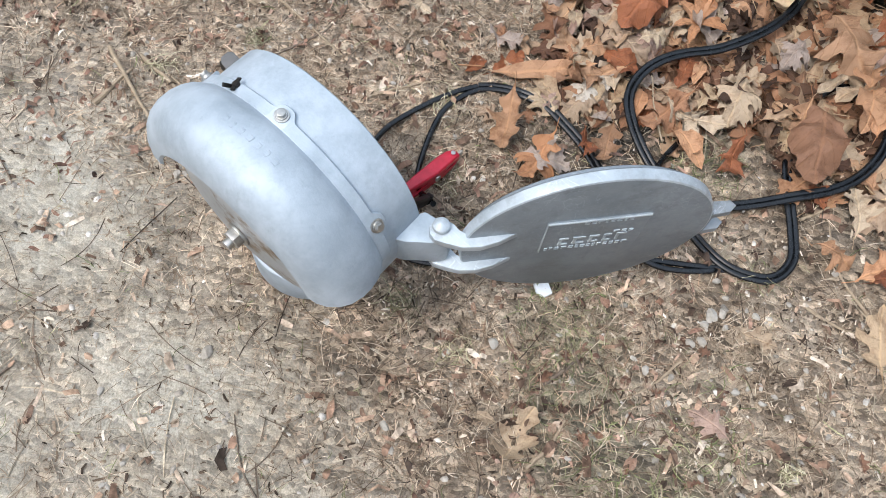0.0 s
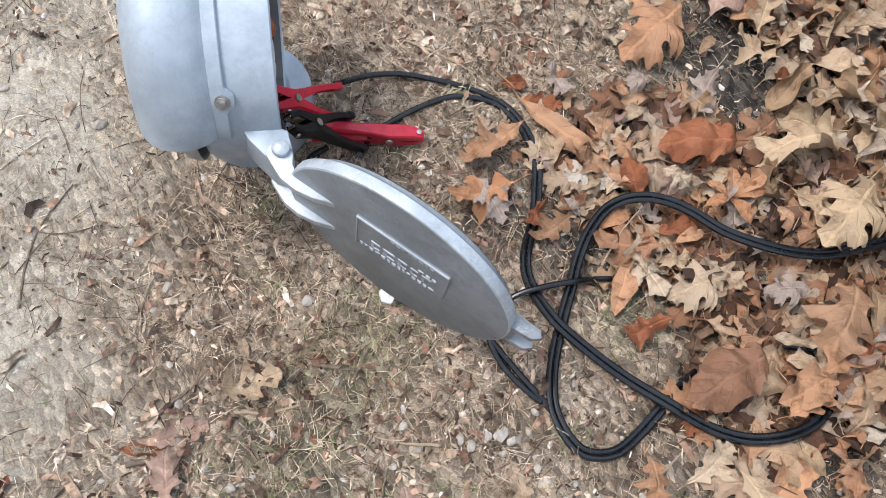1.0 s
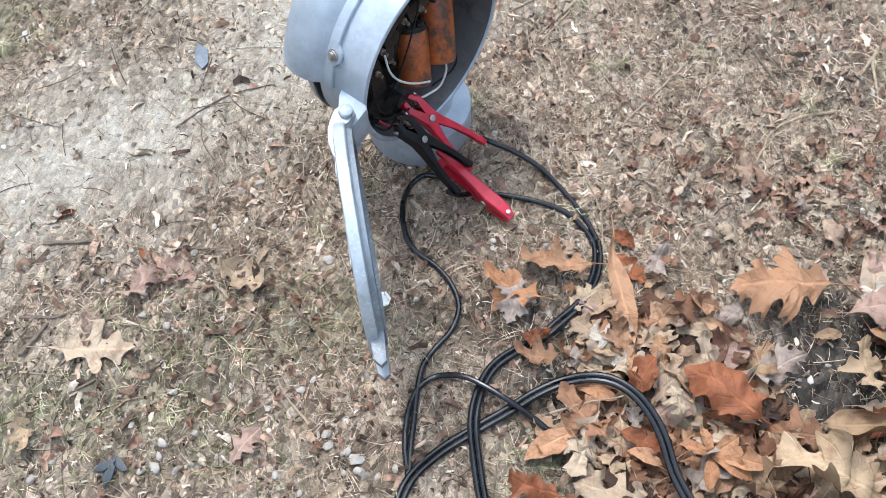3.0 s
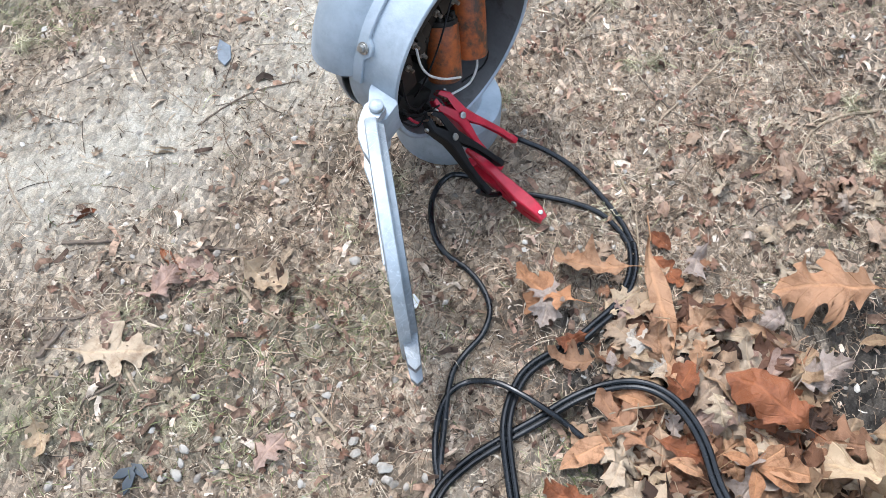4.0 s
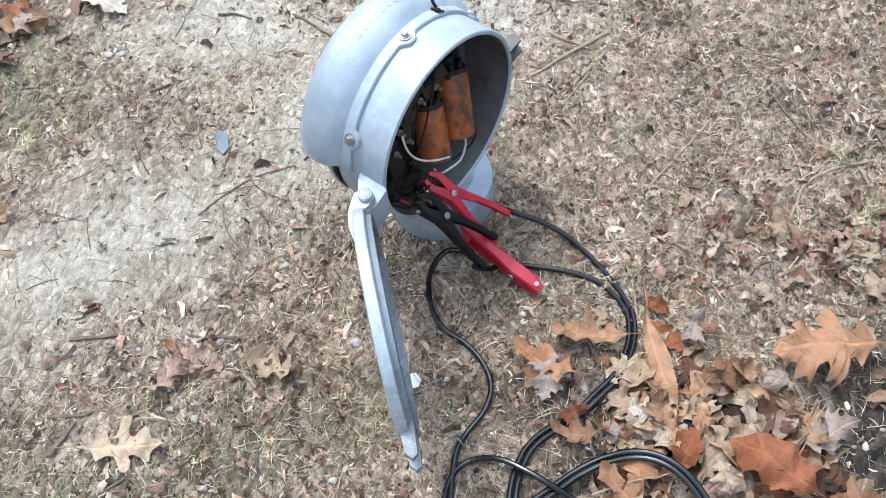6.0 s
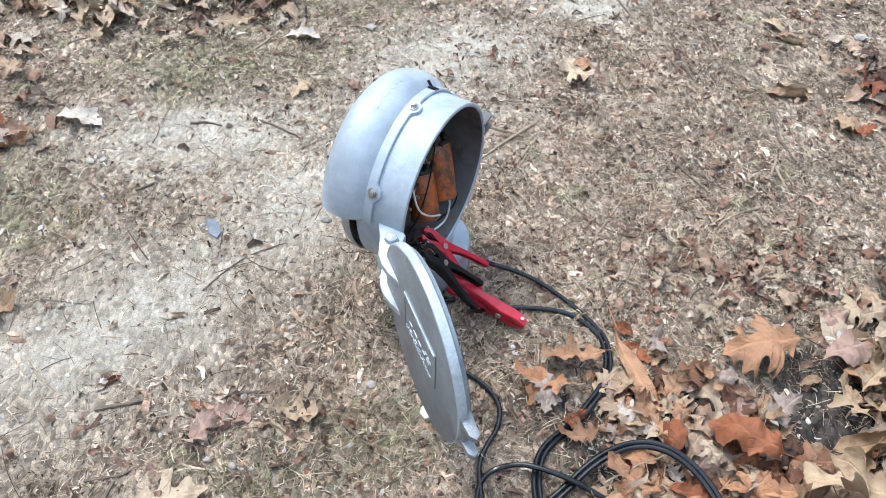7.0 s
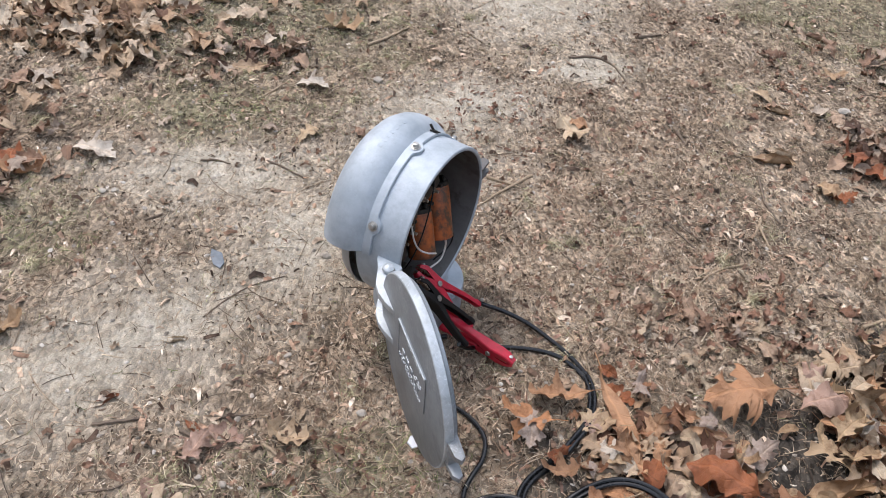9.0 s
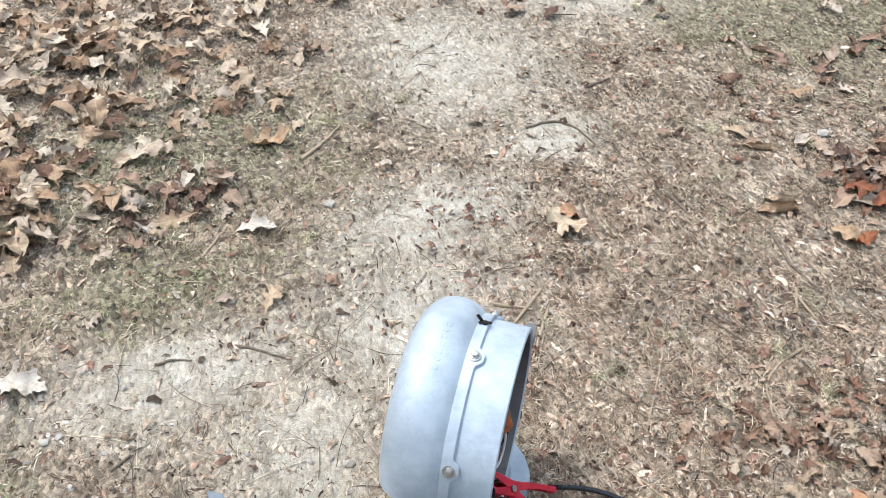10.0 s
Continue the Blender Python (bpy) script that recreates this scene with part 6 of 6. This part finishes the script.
twig([(-0.363, 0.213), (-0.329, 0.219), (-0.300, 0.210)], 0.0024, bark, "dark twig on sand")
twig([(-0.444, 0.020), (-0.412, 0.043)], 0.0028, bark, "dark twig on sand")
twig([(-0.255, 0.463), (-0.223, 0.509), (-0.196, 0.541)], 0.0028, straw_bark, "pale stalk by a bleached leaf")
twig([(0.967, -0.233), (1.024, -0.211), (1.068, -0.209)], 0.0034, straw_bark, "bleached stick on dark soil")
twig([(1.039, -0.230), (1.040, -0.277)], 0.003, straw_bark, "bleached stick on dark soil")
twig([(1.100, -0.208), (1.092, -0.255), (1.083, -0.301)], 0.0034, straw_bark, "bleached stick on dark soil")
twig([(0.943, -0.241), (0.963, -0.291)], 0.0026, bark, "thin dark twig on dark soil")
twig([(0.986, -0.305), (1.054, -0.314)], 0.0028, bark, "thin dark twig on dark soil")
twig([(0.260, -0.853), (0.290, -0.895), (0.332, -0.935)], 0.002, straw_bark, "long straw by the leaves")
twig([(0.131, -0.850), (0.106, -0.898), (0.093, -0.950)], 0.002, straw_bark, "pale stalk on stony soil")
twig([(0.341, -0.641, 0.022), (0.386, -0.624, 0.034), (0.435, -0.614, 0.05)], 0.0014, straw_bark, "fine pale straw over the leaves")
twig([(0.652, -0.363), (0.702, -0.371), (0.749, -0.374)], 0.0024, straw_bark, "pale stick under a leaf")
twig([(0.717, -0.863, 0.06), (0.823, -0.896, 0.05)], 0.0018, straw_bark, "pale stalk on the heap")


def pebble(x, y, size, mat, label, flat=0.55, turn=0.0):
    bm = bmesh.new()
    bmesh.ops.create_icosphere(bm, subdivisions=2, radius=size / 2)
    o = Vector((x * 31, y * 17, 3))
    for v in bm.verts:
        v.co *= 1 + 0.45 * noise.noise(v.co / size * 2.2 + o) + 0.2 * noise.noise(v.co / size * 6 + o)
        v.co.z *= flat
        v.co.y *= 0.72
    ob = part("stone", bm, mat)
    ob.matrix_world = pose(x, y, level(x, y) + size * flat * 0.32, 0, 0, turn)
    return tagged(ob, label, "stone", "stones on the ground")


pebble(0.0, -0.44, 0.017, stone_white, "small white pebble by the lid", 0.6, 20)
pebble(-0.132, -0.318, 0.015, stone_grey, "tan pebble on the soil", 0.6, 50)
pebble(0.045, -0.701, 0.016, stone_grey, "rounded tan pebble on soil", 0.6, 30)
pebble(0.091, -0.729, 0.022, stone_white, "white pebble among small stones", 0.6, 10)
pebble(0.077, -0.72, 0.014, stone_white, "white pebble among small stones", 0.6, 90)
pebble(-0.078, -0.073, 0.020, stone_grey, "pale stone on the sand", 0.6, 0)
pebble(-0.521, 0.105, 0.017, stone_white, "white chip of stone on sand", 0.45, 30)
pebble(-0.545, 0.10, 0.019, stone_white, "white chip of stone on sand", 0.45, -20)
pebble(-0.002, -0.644, 0.013, stone_white, "small white pebble on soil", 0.6, 0)
pebble(0.10, -0.79, 0.012, stone_white, "small white pebble on soil", 0.6, 40)
pebble(-0.02, -0.80, 0.011, stone_white, "small white pebble on soil", 0.6, 80)
pebble(0.17, 0.04, 0.014, stone_grey, "small tan stone on soil", 0.6, 10)
pebble(0.02, 0.55, 0.024, stone_grey, "brown stone on the far soil", 0.7, 10)
pebble(1.22, 0.50, 0.03, stone_white, "white stone among leaves", 0.6, 10)
pebble(-0.210, -0.575, 0.014, stone_grey, "small tan pebble on soil", 0.68, 121)
pebble(-0.169, -0.742, 0.015, stone_white, "small white pebble on soil", 0.62, 155)
pebble(-0.169, -0.759, 0.012, stone_white, "small white pebble on soil", 0.68, 120)
pebble(-0.187, -0.780, 0.014, stone_grey, "small tan pebble on soil", 0.61, 49)
pebble(-0.171, -0.774, 0.018, stone_white, "small white pebble on soil", 0.59, 140)
pebble(0.051, -0.716, 0.015, stone_grey, "small tan pebble on soil", 0.58, 38)
pebble(0.077, -0.749, 0.010, stone_white, "small white pebble on soil", 0.63, 133)
pebble(0.097, -0.745, 0.016, stone_grey, "small tan pebble on soil", 0.65, 171)
pebble(-0.041, -0.676, 0.009, stone_white, "small white pebble on soil", 0.56, 7)
pebble(0.144, -0.735, 0.011, stone_grey, "small tan pebble on soil", 0.59, 99)
pebble(-0.012, -0.764, 0.011, stone_white, "small white pebble on soil", 0.66, 109)
pebble(-0.003, -0.781, 0.009, stone_grey, "small tan pebble on soil", 0.65, 147)
pebble(-0.248, -0.564, 0.012, stone_grey, "small tan pebble on soil", 0.69, 34)
pebble(-0.131, -0.722, 0.012, stone_grey, "small tan pebble on soil", 0.54, 172)
pebble(-0.329, -0.809, 0.013, stone_grey, "small tan pebble on soil", 0.66, 77)
pebble(-0.296, -0.464, 0.010, stone_grey, "small tan pebble on soil", 0.6, 98)
pebble(-0.322, -0.476, 0.009, stone_white, "small white pebble on soil", 0.57, 149)
pebble(-0.095, -0.749, 0.009, stone_grey, "small tan pebble on soil", 0.62, 86)
pebble(-0.174, -0.670, 0.012, stone_white, "small white pebble on soil", 0.68, 7)
pebble(-0.069, -0.744, 0.009, stone_grey, "small tan pebble on soil", 0.7, 171)
pebble(0.167, -0.731, 0.009, stone_white, "small white pebble on soil", 0.53, 83)
pebble(-0.183, -0.581, 0.009, stone_white, "small white pebble on soil", 0.68, 145)
pebble(-0.135, -0.554, 0.009, stone_white, "small white pebble on soil", 0.64, 54)
pebble(0.002, -0.798, 0.010, stone_white, "small white pebble on soil", 0.57, 17)
pebble(0.006, -0.882, 0.009, stone_grey, "small tan pebble on soil", 0.68, 5)
pebble(0.184, -0.900, 0.011, stone_grey, "small tan pebble on soil", 0.59, 106)
pebble(0.069, -0.902, 0.011, stone_white, "small white pebble on soil", 0.51, 157)
pebble(-0.007, -0.817, 0.009, stone_grey, "small tan pebble on soil", 0.61, 71)
pebble(-0.017, -0.893, 0.009, stone_white, "small white pebble on soil", 0.55, 9)
pebble(0.036, -0.859, 0.009, stone_grey, "small tan pebble on soil", 0.5, 27)
pebble(0.126, -0.835, 0.009, stone_white, "small white pebble on soil", 0.61, 50)
pebble(0.198, -0.901, 0.009, stone_grey, "small tan pebble on soil", 0.56, 67)
pebble(0.024, -0.782, 0.009, stone_white, "small white pebble on soil", 0.64, 86)
pebble(0.075, -0.974, 0.008, stone_grey, "small tan pebble on soil", 0.57, 35)
pebble(0.443, 0.022, 0.010, stone_grey, "small tan pebble on soil", 0.58, 133)
pebble(0.423, 0.093, 0.009, stone_grey, "small tan pebble on soil", 0.63, 152)
pebble(0.482, 0.087, 0.009, stone_white, "small white pebble on soil", 0.61, 158)
pebble(0.578, 0.077, 0.008, stone_white, "small white pebble on soil", 0.55, 162)
pebble(0.383, -0.233, 0.009, stone_white, "small white pebble on soil", 0.64, 77)
pebble(0.278, -0.352, 0.009, stone_grey, "small tan pebble on soil", 0.7, 133)
pebble(0.303, -0.340, 0.009, stone_grey, "small tan pebble on soil", 0.61, 2)
pebble(0.321, -0.377, 0.009, stone_grey, "small tan pebble on soil", 0.7, 80)
pebble(0.814, 0.141, 0.009, stone_white, "small white pebble on soil", 0.58, 150)
pebble(-0.233, -0.009, 0.009, stone_white, "small white pebble on soil", 0.68, 155)
pebble(-0.262, 0.009, 0.009, stone_white, "small white pebble on soil", 0.56, 125)
pebble(-0.150, 0.047, 0.011, stone_white, "small white pebble on soil", 0.62, 173)
pebble(-0.416, 0.177, 0.012, stone_white, "small white pebble on soil", 0.69, 64)
pebble(-0.503, 0.004, 0.014, stone_white, "small white pebble on soil", 0.59, 151)


SCRAP = (-0.237, -0.781)


def scraps():
    bm = bmesh.new()
    prism(bm, [(-0.032, -0.004), (-0.012, -0.011), (0.014, -0.012), (0.032, -0.003), (0.020, 0.009), (-0.010, 0.012)], 0.003, Matrix(), 0.0008)
    ob = part("plastic_scrap", bm, scrap_grey)
    ob.matrix_world = pose(-0.286, -0.084, level(-0.286, -0.084) + 0.003, 4, -5, -68)
    tagged(ob, "blue-grey scrap of plastic on the sand", "scrap")
    bm = bmesh.new()
    prism(bm, [(-0.012, -0.009), (0.006, -0.011), (0.014, -0.002), (0.010, 0.010), (-0.004, 0.012), (-0.014, 0.004)], 0.005, Matrix(), 0.0015)
    ob = part("white_chip", bm, paper_white)
    ob.matrix_world = pose(0.089, -0.496, level(0.089, -0.496) + 0.003, 8, 6, 30)
    tagged(ob, "bright white chip on the soil under the lid", "chip")

    for k, (dx, dy, turn) in enumerate(((0, 0, 20), (0.020, 0.006, -40), (0.010, -0.012, 70))):
        bm = bmesh.new()
        prism(bm, [(-0.016, -0.004), (-0.002, -0.007), (0.014, -0.003), (0.017, 0.004), (-0.004, 0.006)], 0.003, Matrix(), 0.0008)
        ob = part("plastic_scrap", bm, scrap_dark)
        ob.matrix_world = pose(SCRAP[0] + dx, SCRAP[1] + dy, level(SCRAP[0] + dx, SCRAP[1] + dy) + 0.003 + 0.001 * k, 6, -8, turn)
        tagged(ob, "dark blue-grey scrap of plastic on the soil", "scrap")


scraps()


# ---------------------------------------------------------------- loose litter
def spread(n, seed, keep):
    """Places over the visible ground, thinner further out; keep gives the share kept at a place."""
    rng = np.random.default_rng(seed)
    x = rng.uniform(-1.15, 2.2, n)
    y = rng.uniform(-1.15, 1.75, n)
    far = np.hypot(x - 0.2, y + 0.2)
    k = rng.random(n) < keep(x, y) * np.clip(1.25 - far * 0.42, 0.3, 1)
    return x[k], y[k], rng


def cover(x, y, blobs):
    c = np.zeros_like(x)
    for cx, cy, rx, ry, turn in blobs:
        t = math.radians(turn)
        a = ((x - cx) * math.cos(t) + (y - cy) * math.sin(t)) / rx
        b = (-(x - cx) * math.sin(t) + (y - cy) * math.cos(t)) / ry
        c = np.maximum(c, np.clip(1.3 - np.hypot(a, b), 0, 1))
    return c


def ribbons(name, x, y, rng, length, width, bend, lift, rows, mat, label, category, upright=0.0):
    """Many small bent strips in one mesh: chips, straws or blades."""
    n = len(x)
    ln = length[0] + (length[1] - length[0]) * rng.random(n) ** 1.8
    wd = width[0] + (width[1] - width[0]) * rng.random(n) ** 1.5
    yaw = rng.uniform(0, 2 * np.pi, n)
    bd = rng.normal(0, bend, n)
    roll = rng.normal(0, 0.35, n)
    rise_to = np.abs(rng.normal(0, lift, n))
    pts = np.zeros((n, rows, 2, 3))
    for i in range(rows):
        f = i / (rows - 1) - 0.5
        taper = 1.0 if rows == 3 and i == 1 else (0.55 + 0.3 * rng.random(n))
        lx = f * ln
        ly = bd * ln * (f * f - 0.1)
        lz = rise_to * (0.25 - f * f) * 2 + upright * (f + 0.5) * ln
        for k, sgn in enumerate((-0.5, 0.5)):
            py = ly + sgn * wd * taper
            px = lx + rng.normal(0, 0.12, n) * wd
            pts[:, i, k, 0] = x + px * np.cos(yaw) - py * np.sin(yaw)
            pts[:, i, k, 1] = y + px * np.sin(yaw) + py * np.cos(yaw)
            pts[:, i, k, 2] = lz + sgn * wd * np.sin(roll) + np.abs(wd * np.sin(roll)) * 0.5
    pts[..., 2] += rise(pts[..., 0], pts[..., 1]) + 0.0006
    verts = pts.reshape(-1, 3)
    b = np.arange(n)[:, None] * rows * 2
    quads = np.concatenate([b + np.array([[2 * i, 2 * i + 1, 2 * i + 3, 2 * i + 2]]) for i in range(rows - 1)], 1).reshape(-1, 4)
    me = bpy.data.meshes.new(name)
    me.from_pydata(verts.tolist(), [], quads.tolist())
    me.materials.append(mat)
    return tagged(new(name, me), label, category, kind="stuff")


def patchy(x, y, size, seed):
    """Smooth random field from 0 to 1 with patches of about that size."""
    grid = np.random.default_rng(seed).random((64, 64))
    u, v = x / size + 100.3, y / size + 100.7
    i, j = np.floor(u).astype(int), np.floor(v).astype(int)
    a, b = u - i, v - j
    a, b = a * a * (3 - 2 * a), b * b * (3 - 2 * b)
    g = lambda p, q: grid[p % 64, q % 64]
    return (g(i, j) * (1 - a) + g(i + 1, j) * a) * (1 - b) + (g(i, j + 1) * (1 - a) + g(i + 1, j + 1) * a) * b


def clumps(x, y, seed):
    """Litter gathers in clumps and leaves bare soil between them."""
    f = 0.55 * patchy(x, y, 0.075, seed) + 0.45 * patchy(x, y, 0.028, seed + 1)
    return np.clip((f - 0.24) * 2.9, 0.10, 1)


x, y, rng = spread(150000, 1, lambda x, y: (0.98 - 0.82 * cover(x, y, SAND) - 0.8 * cover(x, y, DARK)) * clumps(x, y, 11))
ribbons("bark_crumbs", x, y, rng, (0.003, 0.015), (0.0012, 0.0040), 0.35, 0.005, 3, chips_mat, "crumbled bark and leaf bits on the soil", "litter")
x, y, rng = spread(300000, 2, lambda x, y: (0.98 - 0.82 * cover(x, y, SAND) - 0.8 * cover(x, y, DARK) - 0.3 * cover(x, y, MOSS)) * clumps(x, y, 17))
ribbons("dry_straw", x, y, rng, (0.008, 0.038), (0.0006, 0.0013), 0.18, 0.006, 4, straw_mat, "dry grass stems and needles on the soil", "litter")
x, y, rng = spread(42000, 9, lambda x, y: 0.6 * cover(x, y, [(0.06, -0.52, 0.34, 0.24, 0), (0.42, -0.1, 0.34, 0.24, 20), (0.45, 0.35, 0.4, 0.3, 0), (0.78, 0.06, 0.34, 0.2, 0)]) * clumps(x, y, 23))
ribbons("leaf_crumbs", x, y, rng, (0.005, 0.022), (0.0020, 0.0075), 0.2, 0.006, 3, rusty_chips, "red-brown leaf crumbs on the soil", "litter")
x, y, rng = spread(160000, 19, lambda x, y: 0.95 * cover(x, y, [(0.10, -0.48, 0.26, 0.22, 0), (0.36, -0.28, 0.36, 0.26, 10), (0.40, 0.02, 0.28, 0.22, 0), (0.72, -0.16, 0.26, 0.2, 0), (0.72, 0.25, 0.4, 0.22, 10)]) * clumps(x, y, 37))
ribbons("pine_needles", x, y, rng, (0.012, 0.042), (0.0006, 0.0014), 0.12, 0.005, 4, needle_mat, "red-brown dry needles matted on the soil", "litter")
x, y, rng = spread(11000, 27, lambda x, y: (0.9 - 0.6 * cover(x, y, SAND) - 0.5 * cover(x, y, DARK)) * clumps(x, y, 43))
ribbons("leaf_fragments", x, y, rng, (0.009, 0.030), (0.004, 0.011), 0.4, 0.010, 3, fragment_mat, "torn bits of brown and tan leaves on the soil", "litter")
x, y, rng = spread(3600, 8, lambda x, y: 0.8 - 0.3 * cover(x, y, SAND))
ribbons("twig_litter", x, y, rng, (0.03, 0.11), (0.0014, 0.0030), 0.22, 0.006, 5, twig_mat, "thin broken twigs and stalks on the soil", "litter")
x, y, rng = spread(75000, 3, lambda x, y: np.clip(cover(x, y, MOSS) * 1.1 + 0.05, 0, 1) * clumps(x, y, 29))
ribbons("thin_grass", x, y, rng, (0.010, 0.034), (0.0007, 0.0015), 0.6, 0.006, 4, grass_mat, "thin short green and yellow grass", "grass", 0.25)


def tufts():
    """Low tufts of dry yellow-green grass."""
    cx, cy, rng = spread(700, 41, lambda x, y: np.clip(0.35 + cover(x, y, MOSS) - 0.6 * cover(x, y, SAND) - cover(x, y, DARK), 0, 1))
    n = rng.integers(15, 60, len(cx))
    wide = np.repeat(rng.uniform(0.006, 0.018, len(cx)), n)
    x = np.repeat(cx, n) + rng.normal(0, 1, n.sum()) * wide
    y = np.repeat(cy, n) + rng.normal(0, 1, n.sum()) * wide
    ribbons("dry_tufts", x, y, rng, (0.012, 0.045), (0.0008, 0.0018), 0.8, 0.009, 5, tuft_mat, "low tufts of dry yellow-green grass", "grass", 0.22)


tufts()


def gravel():
    x, y, rng = spread(16000, 5, lambda x, y: 0.4 + 0.5 * cover(x, y, SAND) + 0.6 * cover(x, y, [(0.0, -0.85, 0.3, 0.2, 0)]))
    n = len(x)
    shape = np.array([(1, 0, 0), (0.4, 0.8, 0.1), (-0.6, 0.7, 0), (-1, -0.1, 0.1), (-0.4, -0.8, 0), (0.5, -0.75, 0.05), (0.45, 0.1, 0.62), (-0.4, 0.2, 0.58), (0, -0.4, 0.6)])
    tris = np.array([(0, 1, 6), (1, 2, 7), (1, 7, 6), (2, 3, 7), (3, 4, 8), (3, 8, 7), (4, 5, 8), (5, 0, 6), (5, 6, 8), (6, 7, 8)])
    r = 0.0013 + 0.0060 * rng.random(n) ** 3.5
    a = rng.uniform(0, 2 * np.pi, n)
    p = shape[None] * (1 + rng.normal(0, 0.16, (n, 9, 3))) * r[:, None, None]
    p[..., 1] *= 0.78
    q = np.empty_like(p)
    q[..., 0] = p[..., 0] * np.cos(a)[:, None] - p[..., 1] * np.sin(a)[:, None] + x[:, None]
    q[..., 1] = p[..., 0] * np.sin(a)[:, None] + p[..., 1] * np.cos(a)[:, None] + y[:, None]
    q[..., 2] = p[..., 2] + rise(x, y)[:, None] + 0.0002
    me = bpy.data.meshes.new("gravel")
    me.from_pydata(q.reshape(-1, 3).tolist(), [], (tris[None] + np.arange(n)[:, None, None] * 9).reshape(-1, 3).tolist())
    me.polygons.foreach_set("use_smooth", np.ones(n * len(tris), bool))
    me.materials.append(grit_mat)
    tagged(new("gravel", me), "small pale gravel strewn over the soil", "gravel", kind="stuff")


gravel()
